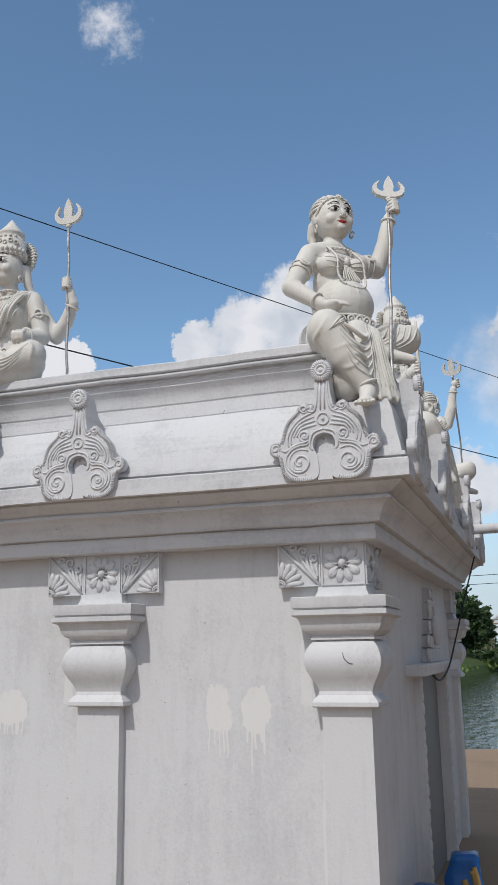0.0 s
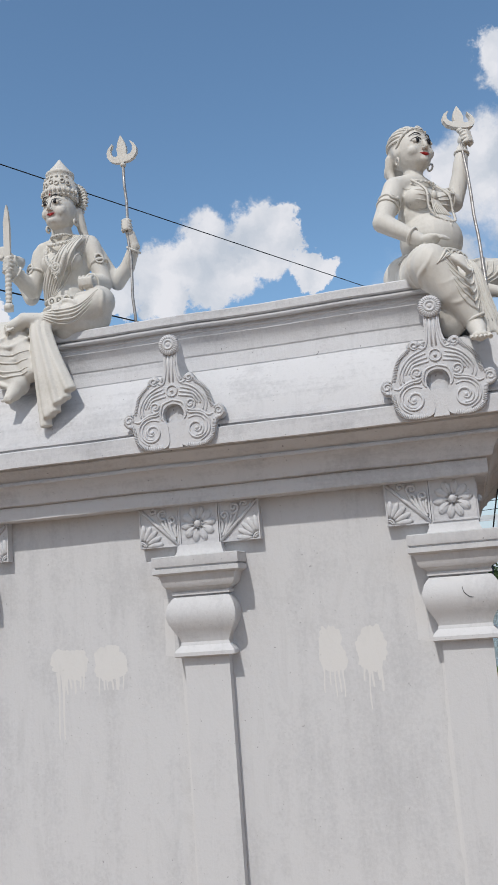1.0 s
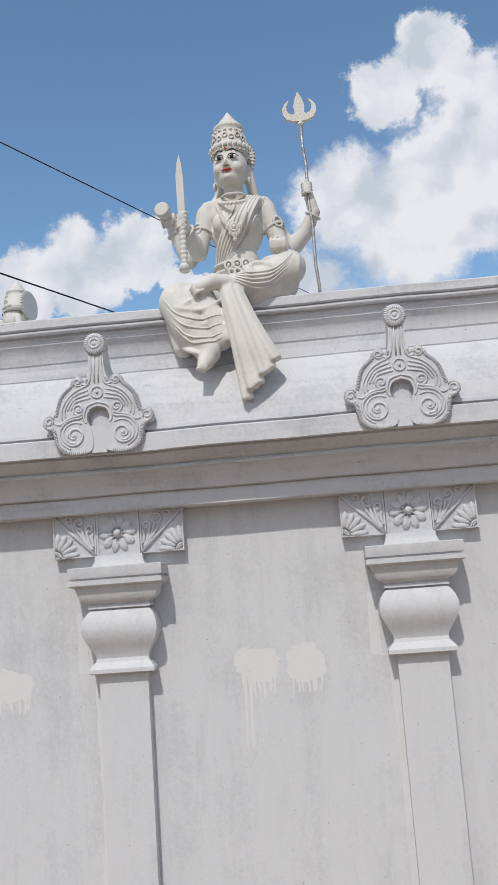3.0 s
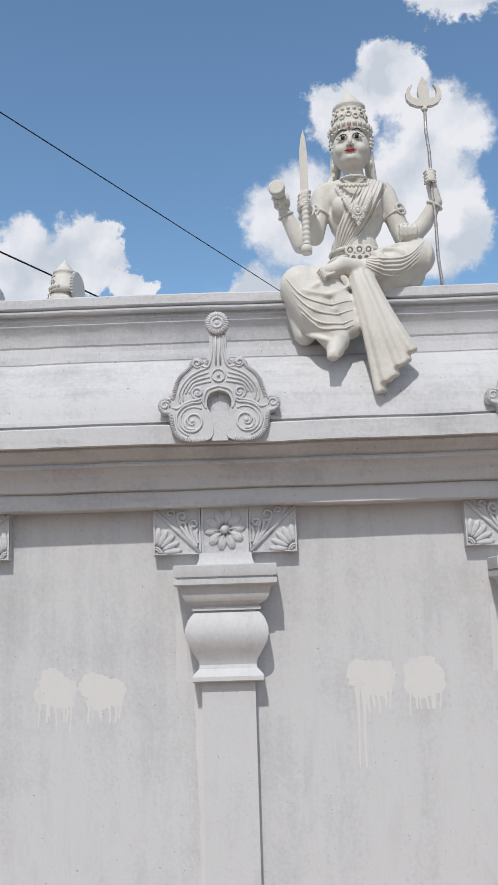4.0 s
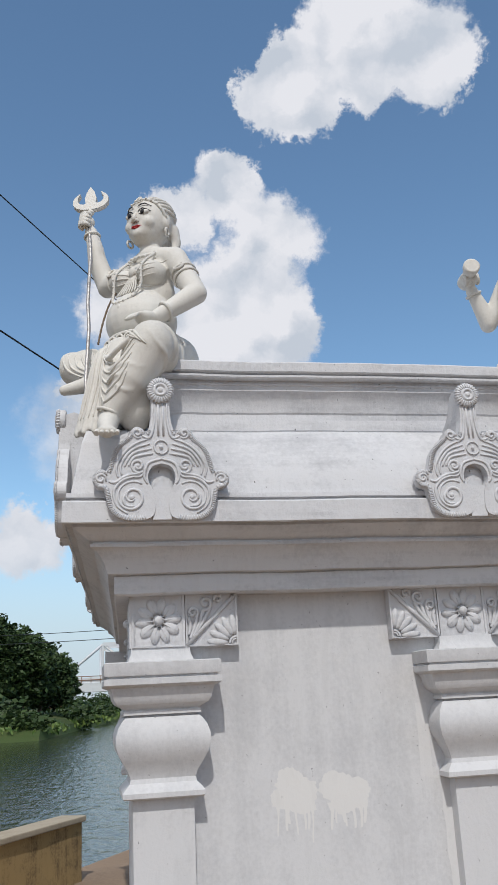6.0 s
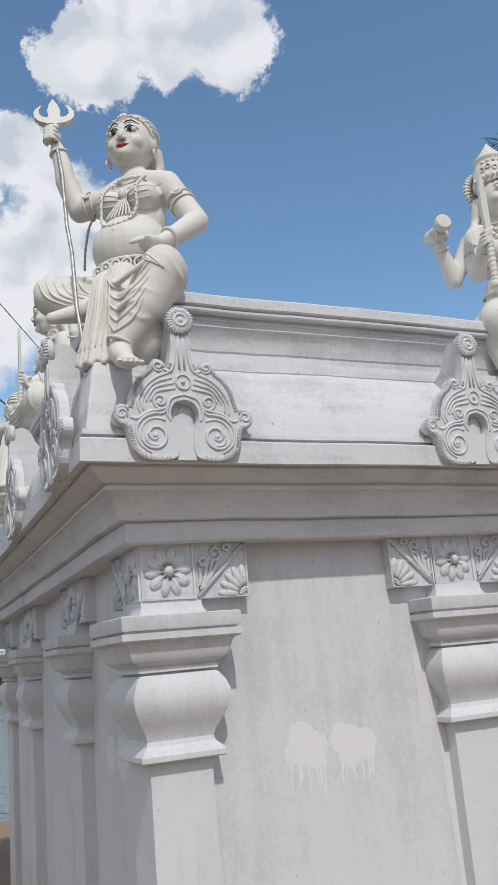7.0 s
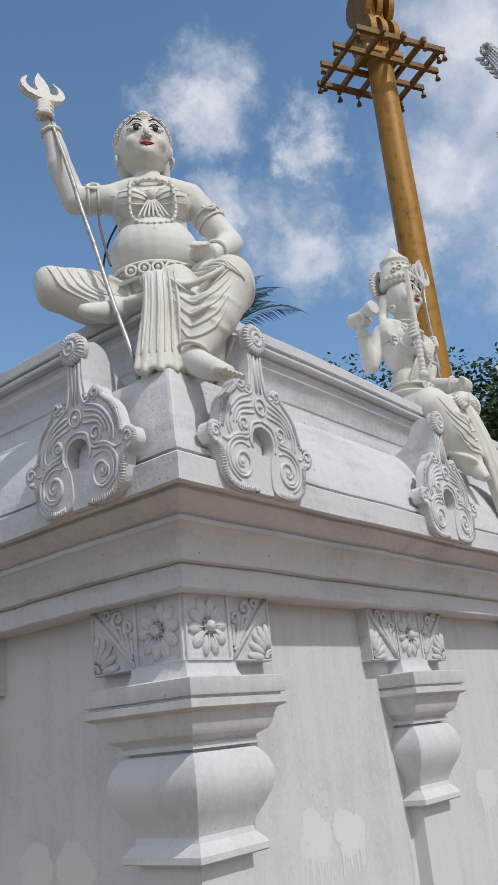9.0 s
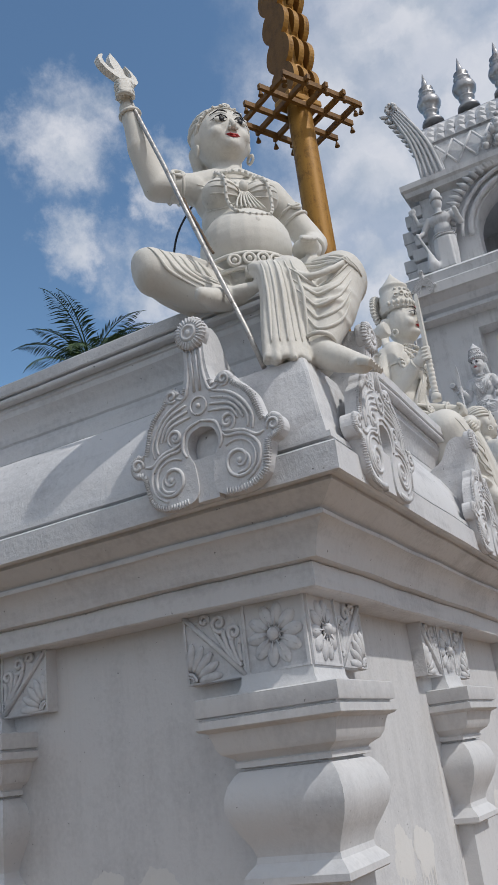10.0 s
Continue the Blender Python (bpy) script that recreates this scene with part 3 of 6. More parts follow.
# ---- horseshoe ornaments on the eave ----
def kudu_meshes():
    """Plate, raised scrolls, medallion and the web behind the stem. Local: x along the wall, -y outward, z up from the lower edge."""
    half = spline([(0.0, 0, 0.222), (0.036, 0, 0.210), (0.053, 0, 0.178), (0.050, 0, 0.145), (0.036, 0, 0.118), (0.030, 0, 0.085), (0.028, 0, 0.035), (0.045, 0, 0.006), (0.10, 0, -0.004), (0.160, 0, 0.004),
                   (0.200, 0, 0.034), (0.214, 0, 0.085), (0.222, 0, 0.118), (0.246, 0, 0.126), (0.264, 0, 0.150), (0.257, 0, 0.182), (0.234, 0, 0.196), (0.212, 0, 0.190), (0.200, 0, 0.225), (0.186, 0, 0.270),
                   (0.160, 0, 0.306), (0.130, 0, 0.330), (0.120, 0, 0.352), (0.098, 0, 0.370), (0.074, 0, 0.362), (0.058, 0, 0.345), (0.046, 0, 0.375), (0.038, 0, 0.42), (0.036, 0, 0.485)], 3)
    right = [(p.x, p.z) for p in half]
    outline = right + [(-x, z) for x, z in right[::-1][:-1]]
    plate = bmesh.new()
    add_plate(plate, outline[::-1], 0.0, 0.045)
    bmesh.ops.recalc_face_normals(plate, faces=plate.faces)
    add_box(plate, -0.036, 0.036, 0.006, 0.045, -0.001, 0.128)
    add_ball(plate, (0, 0.088, 0.165), (0.085, 0.056, 0.090), None, 16, 10)
    # scrolls
    rel = bmesh.new()
    for s in (1, -1):
        y = -0.001
        rim = [Vector(p) for p in ((0.052, y, 0.322), (0.108, y, 0.298), (0.152, y, 0.256), (0.176, y, 0.206), (0.170, y, 0.166))]
        eye = Vector((0.092, y, 0.214))
        lines = [
            spiral(0.116, 0.086, 0.066, 0.010, 2.2, -1.75, y, 44),
            spiral(0.092, 0.212, 0.030, 0.006, -2.2, 1.5, y, 26),
            spiral(0.236, 0.160, 0.022, 0.005, 3.6, -1.3, y, 16),
            spiral(0.093, 0.345, 0.021, 0.005, -2.3, 1.4, y, 16),
            [tuple(p) for p in spline([(0.062, y, 0.205), (0.080, y, 0.170), (0.118, y, 0.166), (0.158, y, 0.150), (0.186, y, 0.110), (0.176, y, 0.055), (0.135, y, 0.022)], 4)],
            [tuple(p) for p in spline([(0.072, y, 0.188), (0.096, y, 0.180), (0.140, y, 0.170), (0.180, y, 0.145), (0.206, y, 0.150)], 4)],
            [tuple(p) for p in spline([(0.130, y, 0.112), (0.150, y, 0.085), (0.140, y, 0.055), (0.108, y, 0.050)], 4)],
            [tuple(p) for p in spline([(0.075, y, 0.335), (0.05, y, 0.325), (0.036, y, 0.345), (0.026, y, 0.40), (0.025, y, 0.47)], 4)],
            [tuple(p) for p in spline([(0.056, y, 0.140), (0.068, y, 0.17), (0.052, y, 0.222), (0.0, y, 0.240)], 4)],
        ]
        for k in range(4):
            bent = [p.lerp(eye, 0.19 * k) for p in rim]
            bent[0].z, bent[0].x = 0.322 - 0.020 * k, 0.050 - 0.006 * k
            lines.append([tuple(p) for p in spline(bent[:5 - (k > 1)], 5)])
        for ln in lines:
            k = len(ln)
            add_tube(rel, [(s * x, q, z) for x, q, z in ln], [0.0036 + 0.0030 * math.sin(math.pi * i / (k - 1)) for i in range(k)], 5)
        add_ball(rel, (s * 0.117, -0.001, 0.086), (0.010, 0.006, 0.010), None, 8, 6)
        add_ball(rel, (s * 0.093, -0.001, 0.212), (0.008, 0.005, 0.008), None, 8, 6)
        # fluted rim
        run = [Vector((s * x, 0, z)) for x, z in right[22:78]]
        for a, b in zip(run, run[1:]):
            d = (b - a)
            if d.length < 0.006:
                continue
            nrm = Vector((d.z, 0, -d.x)).normalized() * s
            for c in (a.lerp(b, 0.25), a.lerp(b, 0.75)):
                add_tube(rel, [c - nrm * 0.017 + Vector((0, -0.001, 0)), c - nrm * 0.003 + Vector((0, -0.003, 0)), c + nrm * 0.002 + Vector((0, 0.007, 0))], 0.0029, 4)
        add_tube(rel, [(s * 0.010, -0.001, 0.335), (s * 0.009, -0.001, 0.47)], 0.0048, 5)
    add_tube(rel, [(0.028 * math.cos(t), -0.003, 0.288 + 0.028 * math.sin(t)) for t in [math.pi * j / 9 for j in range(18)]], 0.0036, 5, closed=True)
    add_ball(rel, (0, -0.003, 0.288), (0.008, 0.008, 0.008), None, 8, 6)
    # medallion
    med = bmesh.new()
    ry = Matrix.Rotation(radians(90), 4, "X")
    add_lathe(med, [(0.050, -0.030), (0.056, -0.022), (0.056, 0.018), (0.050, 0.028), (0.030, 0.030), (0.028, 0.037), (0.021, 0.037), (0.019, 0.029), (0.012, 0.029), (0.010, 0.035), (0.004, 0.037)], 28)
    for i in range(26):
        a = 2 * math.pi * i / 26
        add_tube(med, [(0.033 * math.cos(a), 0.033 * math.sin(a), 0.030), (0.054 * math.cos(a), 0.054 * math.sin(a), 0.026), (0.058 * math.cos(a), 0.058 * math.sin(a), 0.006)], 0.0038, 4)
    bmesh.ops.transform(med, matrix=Matrix.Translation((0, 0.004, 0.524)) @ ry @ Matrix.Diagonal((0.93, 0.93, 0.72, 1)), verts=med.verts)
    # web from the stem back to the neck
    web = bmesh.new()
    prof = [(0.022, 0.36), (0.022, 0.545)] + [(p.x, p.y) for p in spline([(0.060, 0.556), (0.100, 0.535), (0.14, 0.465), (0.20, 0.425), (0.262, 0.412)], 4)] + [(0.262, 0.16), (0.05, 0.16)]
    f = [web.verts.new((-0.036, y, z)) for y, z in prof]
    b = [web.verts.new((0.036 , y, z)) for y, z in prof]
    web.faces.new(f)
    web.faces.new(b[::-1])
    for i in range(len(f)):
        j = (i + 1) % len(f)
        web.faces.new((f[i], b[i], b[j], f[j]))
    bmesh.ops.recalc_face_normals(web, faces=web.faces)
    return plate, rel, med, web


def build_kudus():
    plate, rel, med, web = kudu_meshes()
    base = empty("horseshoe_ornament", side_frame("front", FRONT_X[0]) @ pose(0, -0.292, 2.365), shrine)
    obs = [part("plate", plate, TRIM, base), part("scrollwork", rel, TRIM, base), part("medallion", med, TRIM, base), part("stem_web", web, TRIM, base)]
    first = True
    for side, spots in (("front", FRONT_X), ("right", SIDE_Y), ("left", SIDE_Y), ("back", FRONT_X)):
        for s in spots:
            if first:
                first = False
                continue
            e = empty("horseshoe_ornament", side_frame(side, s) @ pose(0, -0.292, 2.365), shrine)
            for o in obs:
                share(o, Matrix.Identity(4), e)
    return obs


def build_corner_blocks():
    for cx, cy, sx, sy in ((X0, Y0, 1, 1), (X1, Y0, -1, 1), (X0 + SKEW, Y1, 1, -1), (X1, Y1, -1, -1)):
        bm = bmesh.new()
        rect_sweep(bm, 0, 0.10, 0, 0.10, [((0.232, 0.10, 0.232, 0.10), 2.46), ((0.222, 0.10, 0.222, 0.10), 2.56), ((0.196, 0.10, 0.196, 0.10), 2.70), ((0.178, 0.10, 0.178, 0.10), 2.752), ((0.15, 0.10, 0.15, 0.10), 2.765)])
        bmesh.ops.bevel(bm, geom=[e for e in bm.edges if abs(e.verts[0].co.z - e.verts[1].co.z) > 0.02], offset=0.012, segments=2, profile=0.6, affect="EDGES")
        bmesh.ops.transform(bm, matrix=Matrix.Translation((cx, cy, 0)) @ Matrix.Diagonal((sx, sy, 1, 1)), verts=bm.verts)
        if sx * sy < 0:
            bmesh.ops.reverse_faces(bm, faces=bm.faces)
        part("corner_block", bm, TRIM, shrine)


KUDU = build_kudus()
build_corner_blocks()


# ---- touched-up paint with runs ----
def paint_patch(m, lobes, drips, long, seed):
    """Brushed-on lobes (x, z, half width, half height, tilt) with ragged rims, and thin runs below; local to a side of the shrine."""
    rng = random.Random(seed)
    bm = bmesh.new()
    for q, (cx, cz, rx, rz, tilt) in enumerate(lobes):
        y = 0.055 - 0.0004 - 0.0004 * q
        ring = []
        c, d = math.cos(radians(tilt)), math.sin(radians(tilt))
        for k in range(110):
            a = 2 * math.pi * k / 110
            v = Vector((math.cos(a), math.sin(a), seed * 1.7 + q * 3.1))
            g = 1 + 0.34 * noise.noise(v * 1.5) + 0.16 * noise.noise(v * 4.5) + 0.07 * noise.noise(v * 14.0)
            sq = (abs(math.cos(a)) ** 2.3 + abs(math.sin(a)) ** 2.3) ** (-1 / 2.3)
            px, pz = rx * g * sq * math.cos(a), rz * g * sq * math.sin(a)
            ring.append(bm.verts.new((cx + c * px - d * pz, y, cz + d * px + c * pz)))
        mid = bm.verts.new((cx, y, cz))
        for k in range(110):
            bm.faces.new((mid, ring[k], ring[(k + 1) % 110]))
        for k in range(drips):
            x = cx + rx * (-0.85 + 1.7 * (k + rng.uniform(0.1, 0.9)) / drips)
            ln = rz * rng.choice((0.5, 0.6, 0.7, 0.8, 1.0, long))
            w = rng.uniform(0.004, 0.009)
            z0 = cz - rz * 0.45
            run = []
            for t in range(7):
                f = t / 6
                ww = w * (2.2 - 1.5 * min(1, 2.5 * f)) * (0.75 if t == 6 else 1)
                xx = x + 0.003 * math.sin(5 * f + k)
                run.append((bm.verts.new((xx - ww, y - 0.0001 - 0.00003 * k, z0 - (rz * 0.5 + ln) * f)), bm.verts.new((xx + ww, y - 0.0001 - 0.00003 * k, z0 - (rz * 0.5 + ln) * f))))
            for a, b in zip(run, run[1:]):
                bm.faces.new((a[0], b[0], b[1], a[1]))
    bmesh.ops.recalc_face_normals(bm, faces=bm.faces)
    o = part("paint_patch", bm, PATCH, shrine, "fresher white paint touch-up with runs")
    o.matrix_basis = m


paint_patch(side_frame("front", -4.31), [(-0.105, 1.315, 0.098, 0.082, -24), (0.105, 1.300, 0.100, 0.078, -22)], 7, 1.4, 3)
paint_patch(side_frame("front", -2.875), [(-0.115, 1.325, 0.108, 0.088, -12), (0.112, 1.325, 0.088, 0.092, 8)], 7, 3.4, 5)
paint_patch(side_frame("front", -1.48), [(-0.100, 1.320, 0.068, 0.118, 10), (0.092, 1.315, 0.072, 0.105, -10)], 5, 1.8, 8)
paint_patch(side_frame("left", 4.90), [(-0.10, 1.30, 0.095, 0.08, 15), (0.105, 1.31, 0.09, 0.085, -12)], 0, 1.6, 11)


def paint_edge(x, seed):
    """Shaft paint carried a little way on to the wall beside it."""
    bm = bmesh.new()
    prev = None
    for k in range(91):
        z = 0.01 + 1.62 * k / 90
        half = 0.118 if z < 1.335 else 0.19
        w = 0.030 + 0.016 * noise.noise(Vector((seed, 0, z * 2.2))) + 0.007 * noise.noise(Vector((seed, 4, z * 11.0))) + (0.02 if z > 1.33 else 0)
        pair = (bm.verts.new((x - half - w, Y0 + 0.0542, z)), bm.verts.new((x - half + 0.004, Y0 + 0.0542, z)))
        if prev:
            bm.faces.new((prev[0], prev[1], pair[1], pair[0]))
        prev = pair
    part("paint_edge", bm, EDGE, shrine, "overlapping brushed edge of newer paint")


for i_, x_ in enumerate(FRONT_X[1:]):
    paint_edge(x_, i_ + 2)


# ---- the doorway on the sheltered side ----
def build_door():
    b = X1 - 0.055
    y0, y1 = DOOR_Y
    for y in (y0 - 0.094, y1 + 0.004):
        bm = bmesh.new()
        add_box(bm, b - 0.02, b + 0.045, y, y + 0.09, 0, DOOR_Z)
        for k in range(17):
            add_ball(bm, (b + 0.045, y + 0.045 + 0.012 * math.sin(k * 1.9), 0.06 + k * 0.082), (0.012, 0.030, 0.040), None, 8, 6)
        part("door_jamb", bm, WHITE, shrine, "knobbly carved white door jamb")
    bm = box(b - 0.02, b + 0.12, y0 - 0.40, y1 + 0.46, DOOR_Z + 0.003, DOOR_Z + 0.075, 0.01)
    part("lintel", bm, WHITE, shrine)
    bm = bmesh.new()
    for i, (w, z0, z1) in enumerate(((0.34, 1.50, 1.60), (0.29, 1.60, 1.69), (0.22, 1.69, 1.80), (0.15, 1.80, 1.92), (0.08, 1.92, 2.04))):
        yc = (y0 + y1) / 2
        add_box(bm, b - 0.01, b + 0.065 - 0.008 * i, yc - w, yc + w, z0, z1 - 0.012)
        for k in (-1, 1):
            add_ball(bm, (b + 0.05, yc + k * w, (z0 + z1) / 2), (0.016, 0.035, 0.045), None, 8, 6)
    add_ball(bm, ((b + 0.07), (y0 + y1) / 2, 1.72), (0.04, 0.07, 0.11), None, 12, 8)
    part("overdoor_relief", bm, WHITE, shrine, "weathered stepped relief over the door")
    # shallow leaf; its grey paints in the shade of the opening
    leaf = part("door", box(b - 0.075, b - 0.035, y0 + 0.002, y1 - 0.002, 0.02, DOOR_Z - 0.002), GREYDOOR, shrine, "plain door leaf in the grey of the shaded opening")
    part("door_handle", box(b - 0.035, b - 0.010, y0 + 0.10, y0 + 0.13, 0.80, 1.0, 0.006), STEEL, leaf)
    # rain spout and the loose cable
    bm = bmesh.new()
    add_tube(bm, [(X1 + 0.15, 8.0, 2.62), (X1 + 0.62, 8.0, 2.62)], 0.045, 16)
    tagged(part("rain_spout", bm, TRIM), "white plastic rain spout pipe sticking out of the eave", "pipe")
    bm = bmesh.new()
    add_tube(bm, spline([(X1 + 0.27, 7.9, 2.45), (X1 + 0.16, 7.6, 2.0), (X1 + 0.10, 7.1, 1.62), (X1 + 0.08, 6.7, 1.44), (X1 + 0.07, 6.2, 1.38), (X1 + 0.03, 5.98, 1.46)], 8), 0.007, 6)
    tagged(part("cable", bm, WIRE), "loose black electric cable looped over the door", "cable")


build_door()
bm_ = bmesh.new()
add_tube(bm_, spline([(-0.918, 4.0895, 1.582), (-0.912, 4.0885, 1.556), (-0.890, 4.0885, 1.534), (-0.868, 4.0895, 1.530)], 5), [0.0005 + 0.0013 * math.sin(math.pi * k / 15) for k in range(16)], 5)
part("scuff_mark", bm_, DARKPAINT, shrine, "dark curved scrape in the paint")


# ---- statues ----
def limb(bm, pts, rs, sides=22):
    """A tapered, round-ended limb."""
    add_tube(bm, pts, rs, sides)
    for p, r in zip(pts, rs):
        add_ball(bm, p, r * 1.0, None, 22, 16)


def folds(bm, a, b, ra, rb, count, tilt, thick=0.010):
    """Drapery rings lying slantwise round a limb."""
    a, b = Vector(a), Vector(b)
    ax = (b - a).normalized()
    u = ax.cross(Vector((0, 0, 1))).normalized()
    v = ax.cross(u)
    for i in range(count):
        f = 0.06 + 0.68 * (i + 0.5) / count
        c, r = a.lerp(b, f), (ra + (rb - ra) * f) * 1.0
        p0 = 2.4 * i + count
        k = 16
        span = 3.6 + 0.9 * math.sin(i * 2.7)
        ts = [p0 + span * j / k for j in range(k + 1)]
        add_tube(bm, [c + r * (math.cos(t) * u + math.sin(t) * v) + ax * (tilt * r * math.cos(t + 0.5 * i) + 0.012 * math.sin(3 * t)) for t in ts], [thick * (0.35 + 0.75 * math.sin(math.pi * j / k)) for j in range(k + 1)], 6)


def creases(bm, a, b, ra, rb, thick=0.0105):
    """Long drapery lines running down a limb, sagging between its ends."""
    a, b = Vector(a), Vector(b)
    ax = (b - a).normalized()
    u = ax.cross(Vector((0, 0, 1))).normalized()
    v = ax.cross(u)
    for i in range(8):
        t0 = 0.8 * i
        run = []
        for k in range(9):
            f = k / 8
            t = t0 + 0.55 * math.sin(f * 2.2 + i)
            run.append(a.lerp(b, 0.02 + 0.86 * f) + (ra + (rb - ra) * f) * (math.cos(t) * u + math.sin(t) * v))
        add_tube(bm, run, [thick * (0.45 + 0.6 * math.sin(math.pi * k / 8)) for k in range(9)], 6)


def fused(bm, voxel, smooth):
    """Melts the overlapping bodies of a bmesh into one skin."""
    me = bpy.data.meshes.new("clay")
    bm.to_mesh(me)
    bm.free()
    ob = new("clay", me)
    r = ob.modifiers.new("melt", "REMESH")
    r.mode, r.voxel_size, r.use_smooth_shade = "VOXEL", voxel, True
    s = ob.modifiers.new("soft", "SMOOTH")
    s.factor, s.iterations = 0.5, smooth
    out = bpy.data.meshes.new_from_object(ob.evaluated_get(bpy.context.evaluated_depsgraph_get()))
    bpy.data.objects.remove(ob)
    bpy.data.meshes.remove(me)
    res = bmesh.new()
    res.from_mesh(out)
    bpy.data.meshes.remove(out)
    for f in res.faces:
        f.smooth, f.material_index = True, 0
    return res


def joined(a, b):
    me = bpy.data.meshes.new("joined")
    b.to_mesh(me)
    b.free()
    a.from_mesh(me)
    bpy.data.meshes.remove(me)
    return a


def ring_pts(c, r, normal, k=20):
    n_ = Vector(normal).normalized()
    u = n_.orthogonal().normalized()
    v = n_.cross(u)
    return [Vector(c) + r * (math.cos(t) * u + math.sin(t) * v) for t in [2 * math.pi * j / k for j in range(k)]]


def face_marks(bm, c, s=1.0, dot=True):
    """Carved and painted marks of a statue's head round its centre: nose, lips, eyes, brows."""
    m = Matrix.Translation(c) @ Matrix.Scale(s, 4)

    def at(x, y, z):
        return m @ Vector((x, y, z))
    rot = m.to_3x3().normalized()
    for k in (-1, 1):
        add_ball(bm, at(k * 0.036, -0.081, 0.022), (0.026 * s, 0.011 * s, 0.0135 * s), rot, 14, 8, 0)
        add_ball(bm, at(k * 0.035, -0.0880, 0.0225), (0.0120 * s, 0.0068 * s, 0.0120 * s), rot, 12, 8, 1)
        add_tube(bm, [at(k * 0.011, -0.091, 0.023), at(k * 0.022, -0.094, 0.033), at(k * 0.037, -0.092, 0.0375), at(k * 0.052, -0.084, 0.032), at(k * 0.068, -0.070, 0.024)], [0.0015 * s, 0.0026 * s, 0.0030 * s, 0.0028 * s, 0.0012 * s], 5, 1)
        add_tube(bm, [at(k * 0.012, -0.091, 0.020), at(k * 0.026, -0.092, 0.0115), at(k * 0.040, -0.089, 0.0095), at(k * 0.058, -0.078, 0.018)], 0.0014 * s, 4, 1)
        add_tube(bm, [at(k * 0.012, -0.094, 0.052), at(k * 0.026, -0.091, 0.062), at(k * 0.042, -0.084, 0.066), at(k * 0.068, -0.064, 0.054)], [0.0018 * s, 0.0034 * s, 0.0030 * s, 0.0012 * s], 5, 1)
        add_ball(bm, at(k * 0.0125, -0.096, -0.021), (0.0085 * s, 0.010 * s, 0.0075 * s), rot, 8, 6, 0)
    add_tube(bm, [at(0, -0.088, 0.030), at(0, -0.095, 0.010), at(0, -0.104, -0.012), at(0, -0.097, -0.025)], [0.0055 * s, 0.0085 * s, 0.0115 * s, 0.0085 * s], 10, 0)
    add_tube(bm, [at(-0.030, -0.080, -0.043), at(-0.012, -0.091, -0.0455), at(0, -0.093, -0.047), at(0.012, -0.091, -0.0455), at(0.030, -0.080, -0.043)], [0.0012 * s, 0.0040 * s, 0.0034 * s, 0.0040 * s, 0.0012 * s], 6, 2)
    add_tube(bm, [at(-0.024, -0.082, -0.047), at(0, -0.0915, -0.0545), at(0.024, -0.082, -0.047)], [0.0012 * s, 0.0048 * s, 0.0012 * s], 6, 2)
    if dot:
        add_ball(bm, at(0, -0.086, 0.074), (0.005 * s, 0.004 * s, 0.006 * s), rot, 8, 6, 2)
    else:
        for z in (0.078, 0.086, 0.094):
            add_tube(bm, [at(-0.020, -0.086 + (z - 0.078) * 0.8, z), at(0, -0.089 + (z - 0.078) * 0.8, z), at(0.020, -0.086 + (z - 0.078) * 0.8, z)], 0.002 * s, 5, 0)


def fold_lines(bm, tree, lines, r, steps=7, side=Vector((0, 1, 0))):
    """Drapery folds pressed on to the front of a skin; each line runs through points (x, z)."""
    for ln in lines:
        run = []
        for p in spline([(x, 0, z) for x, z in ln], steps):
            hit = tree.ray_cast(Vector((p.x, 0, p.z)) - side * 1.0, side, 2.0)
            if hit[0] is None or (run and (hit[0] - run[-1]).length > 0.09):
                if len(run) > 3:
                    break
                run = []
                continue
            run.append(hit[0] + hit[1] * r * 0.15)
        k = len(run)
        if k > 3:
            add_tube(bm, run, [r * (0.25 + 0.85 * math.sin(math.pi * (i + 0.4) / k)) for i in range(k)], 7)


def hand(bm, c, along, across, r=0.034, curl=True):
    """A closed hand: a palm and four fingers."""
    c, al, ac = Vector(c), Vector(along).normalized(), Vector(across).normalized()
    nrm = al.cross(ac)
    add_ball(bm, c, (r, r * 0.9, r * 0.95), None, 10, 8)
    for i in range(4):
        o = c + ac * (i - 1.5) * r * 0.55
        add_tube(bm, [o + al * r * 0.3 + nrm * r * 0.7, o + al * r * 1.15 + nrm * r * 0.6, o + al * r * 1.2 - nrm * r * 0.3, o + al * r * 0.6 - nrm * r * 0.7], r * 0.27, 6)


def fingers(bm, c, along, across, r=0.034):
    """Four separate fingers closed round what the hand holds."""
    c, al, ac = Vector(c), Vector(along).normalized(), Vector(across).normalized()
    nrm = al.cross(ac)
    for i in range(4):
        o = c + ac * (i - 1.5) * r * 0.62
        add_tube(bm, spline([o + al * r * 0.1 + nrm * r * 0.80, o + al * r * 0.85 + nrm * r * 0.75, o + al * r * 1.15 + nrm * r * 0.1, o + al * r * 0.9 - nrm * r * 0.6, o + al * r * 0.4 - nrm * r * 0.7], 3), r * 0.25, 7)


def ramp01(v, a, b):
    t = min(max((v - a) / (b - a), 0.0), 1.0)
    return t * t * (3 - 2 * t)


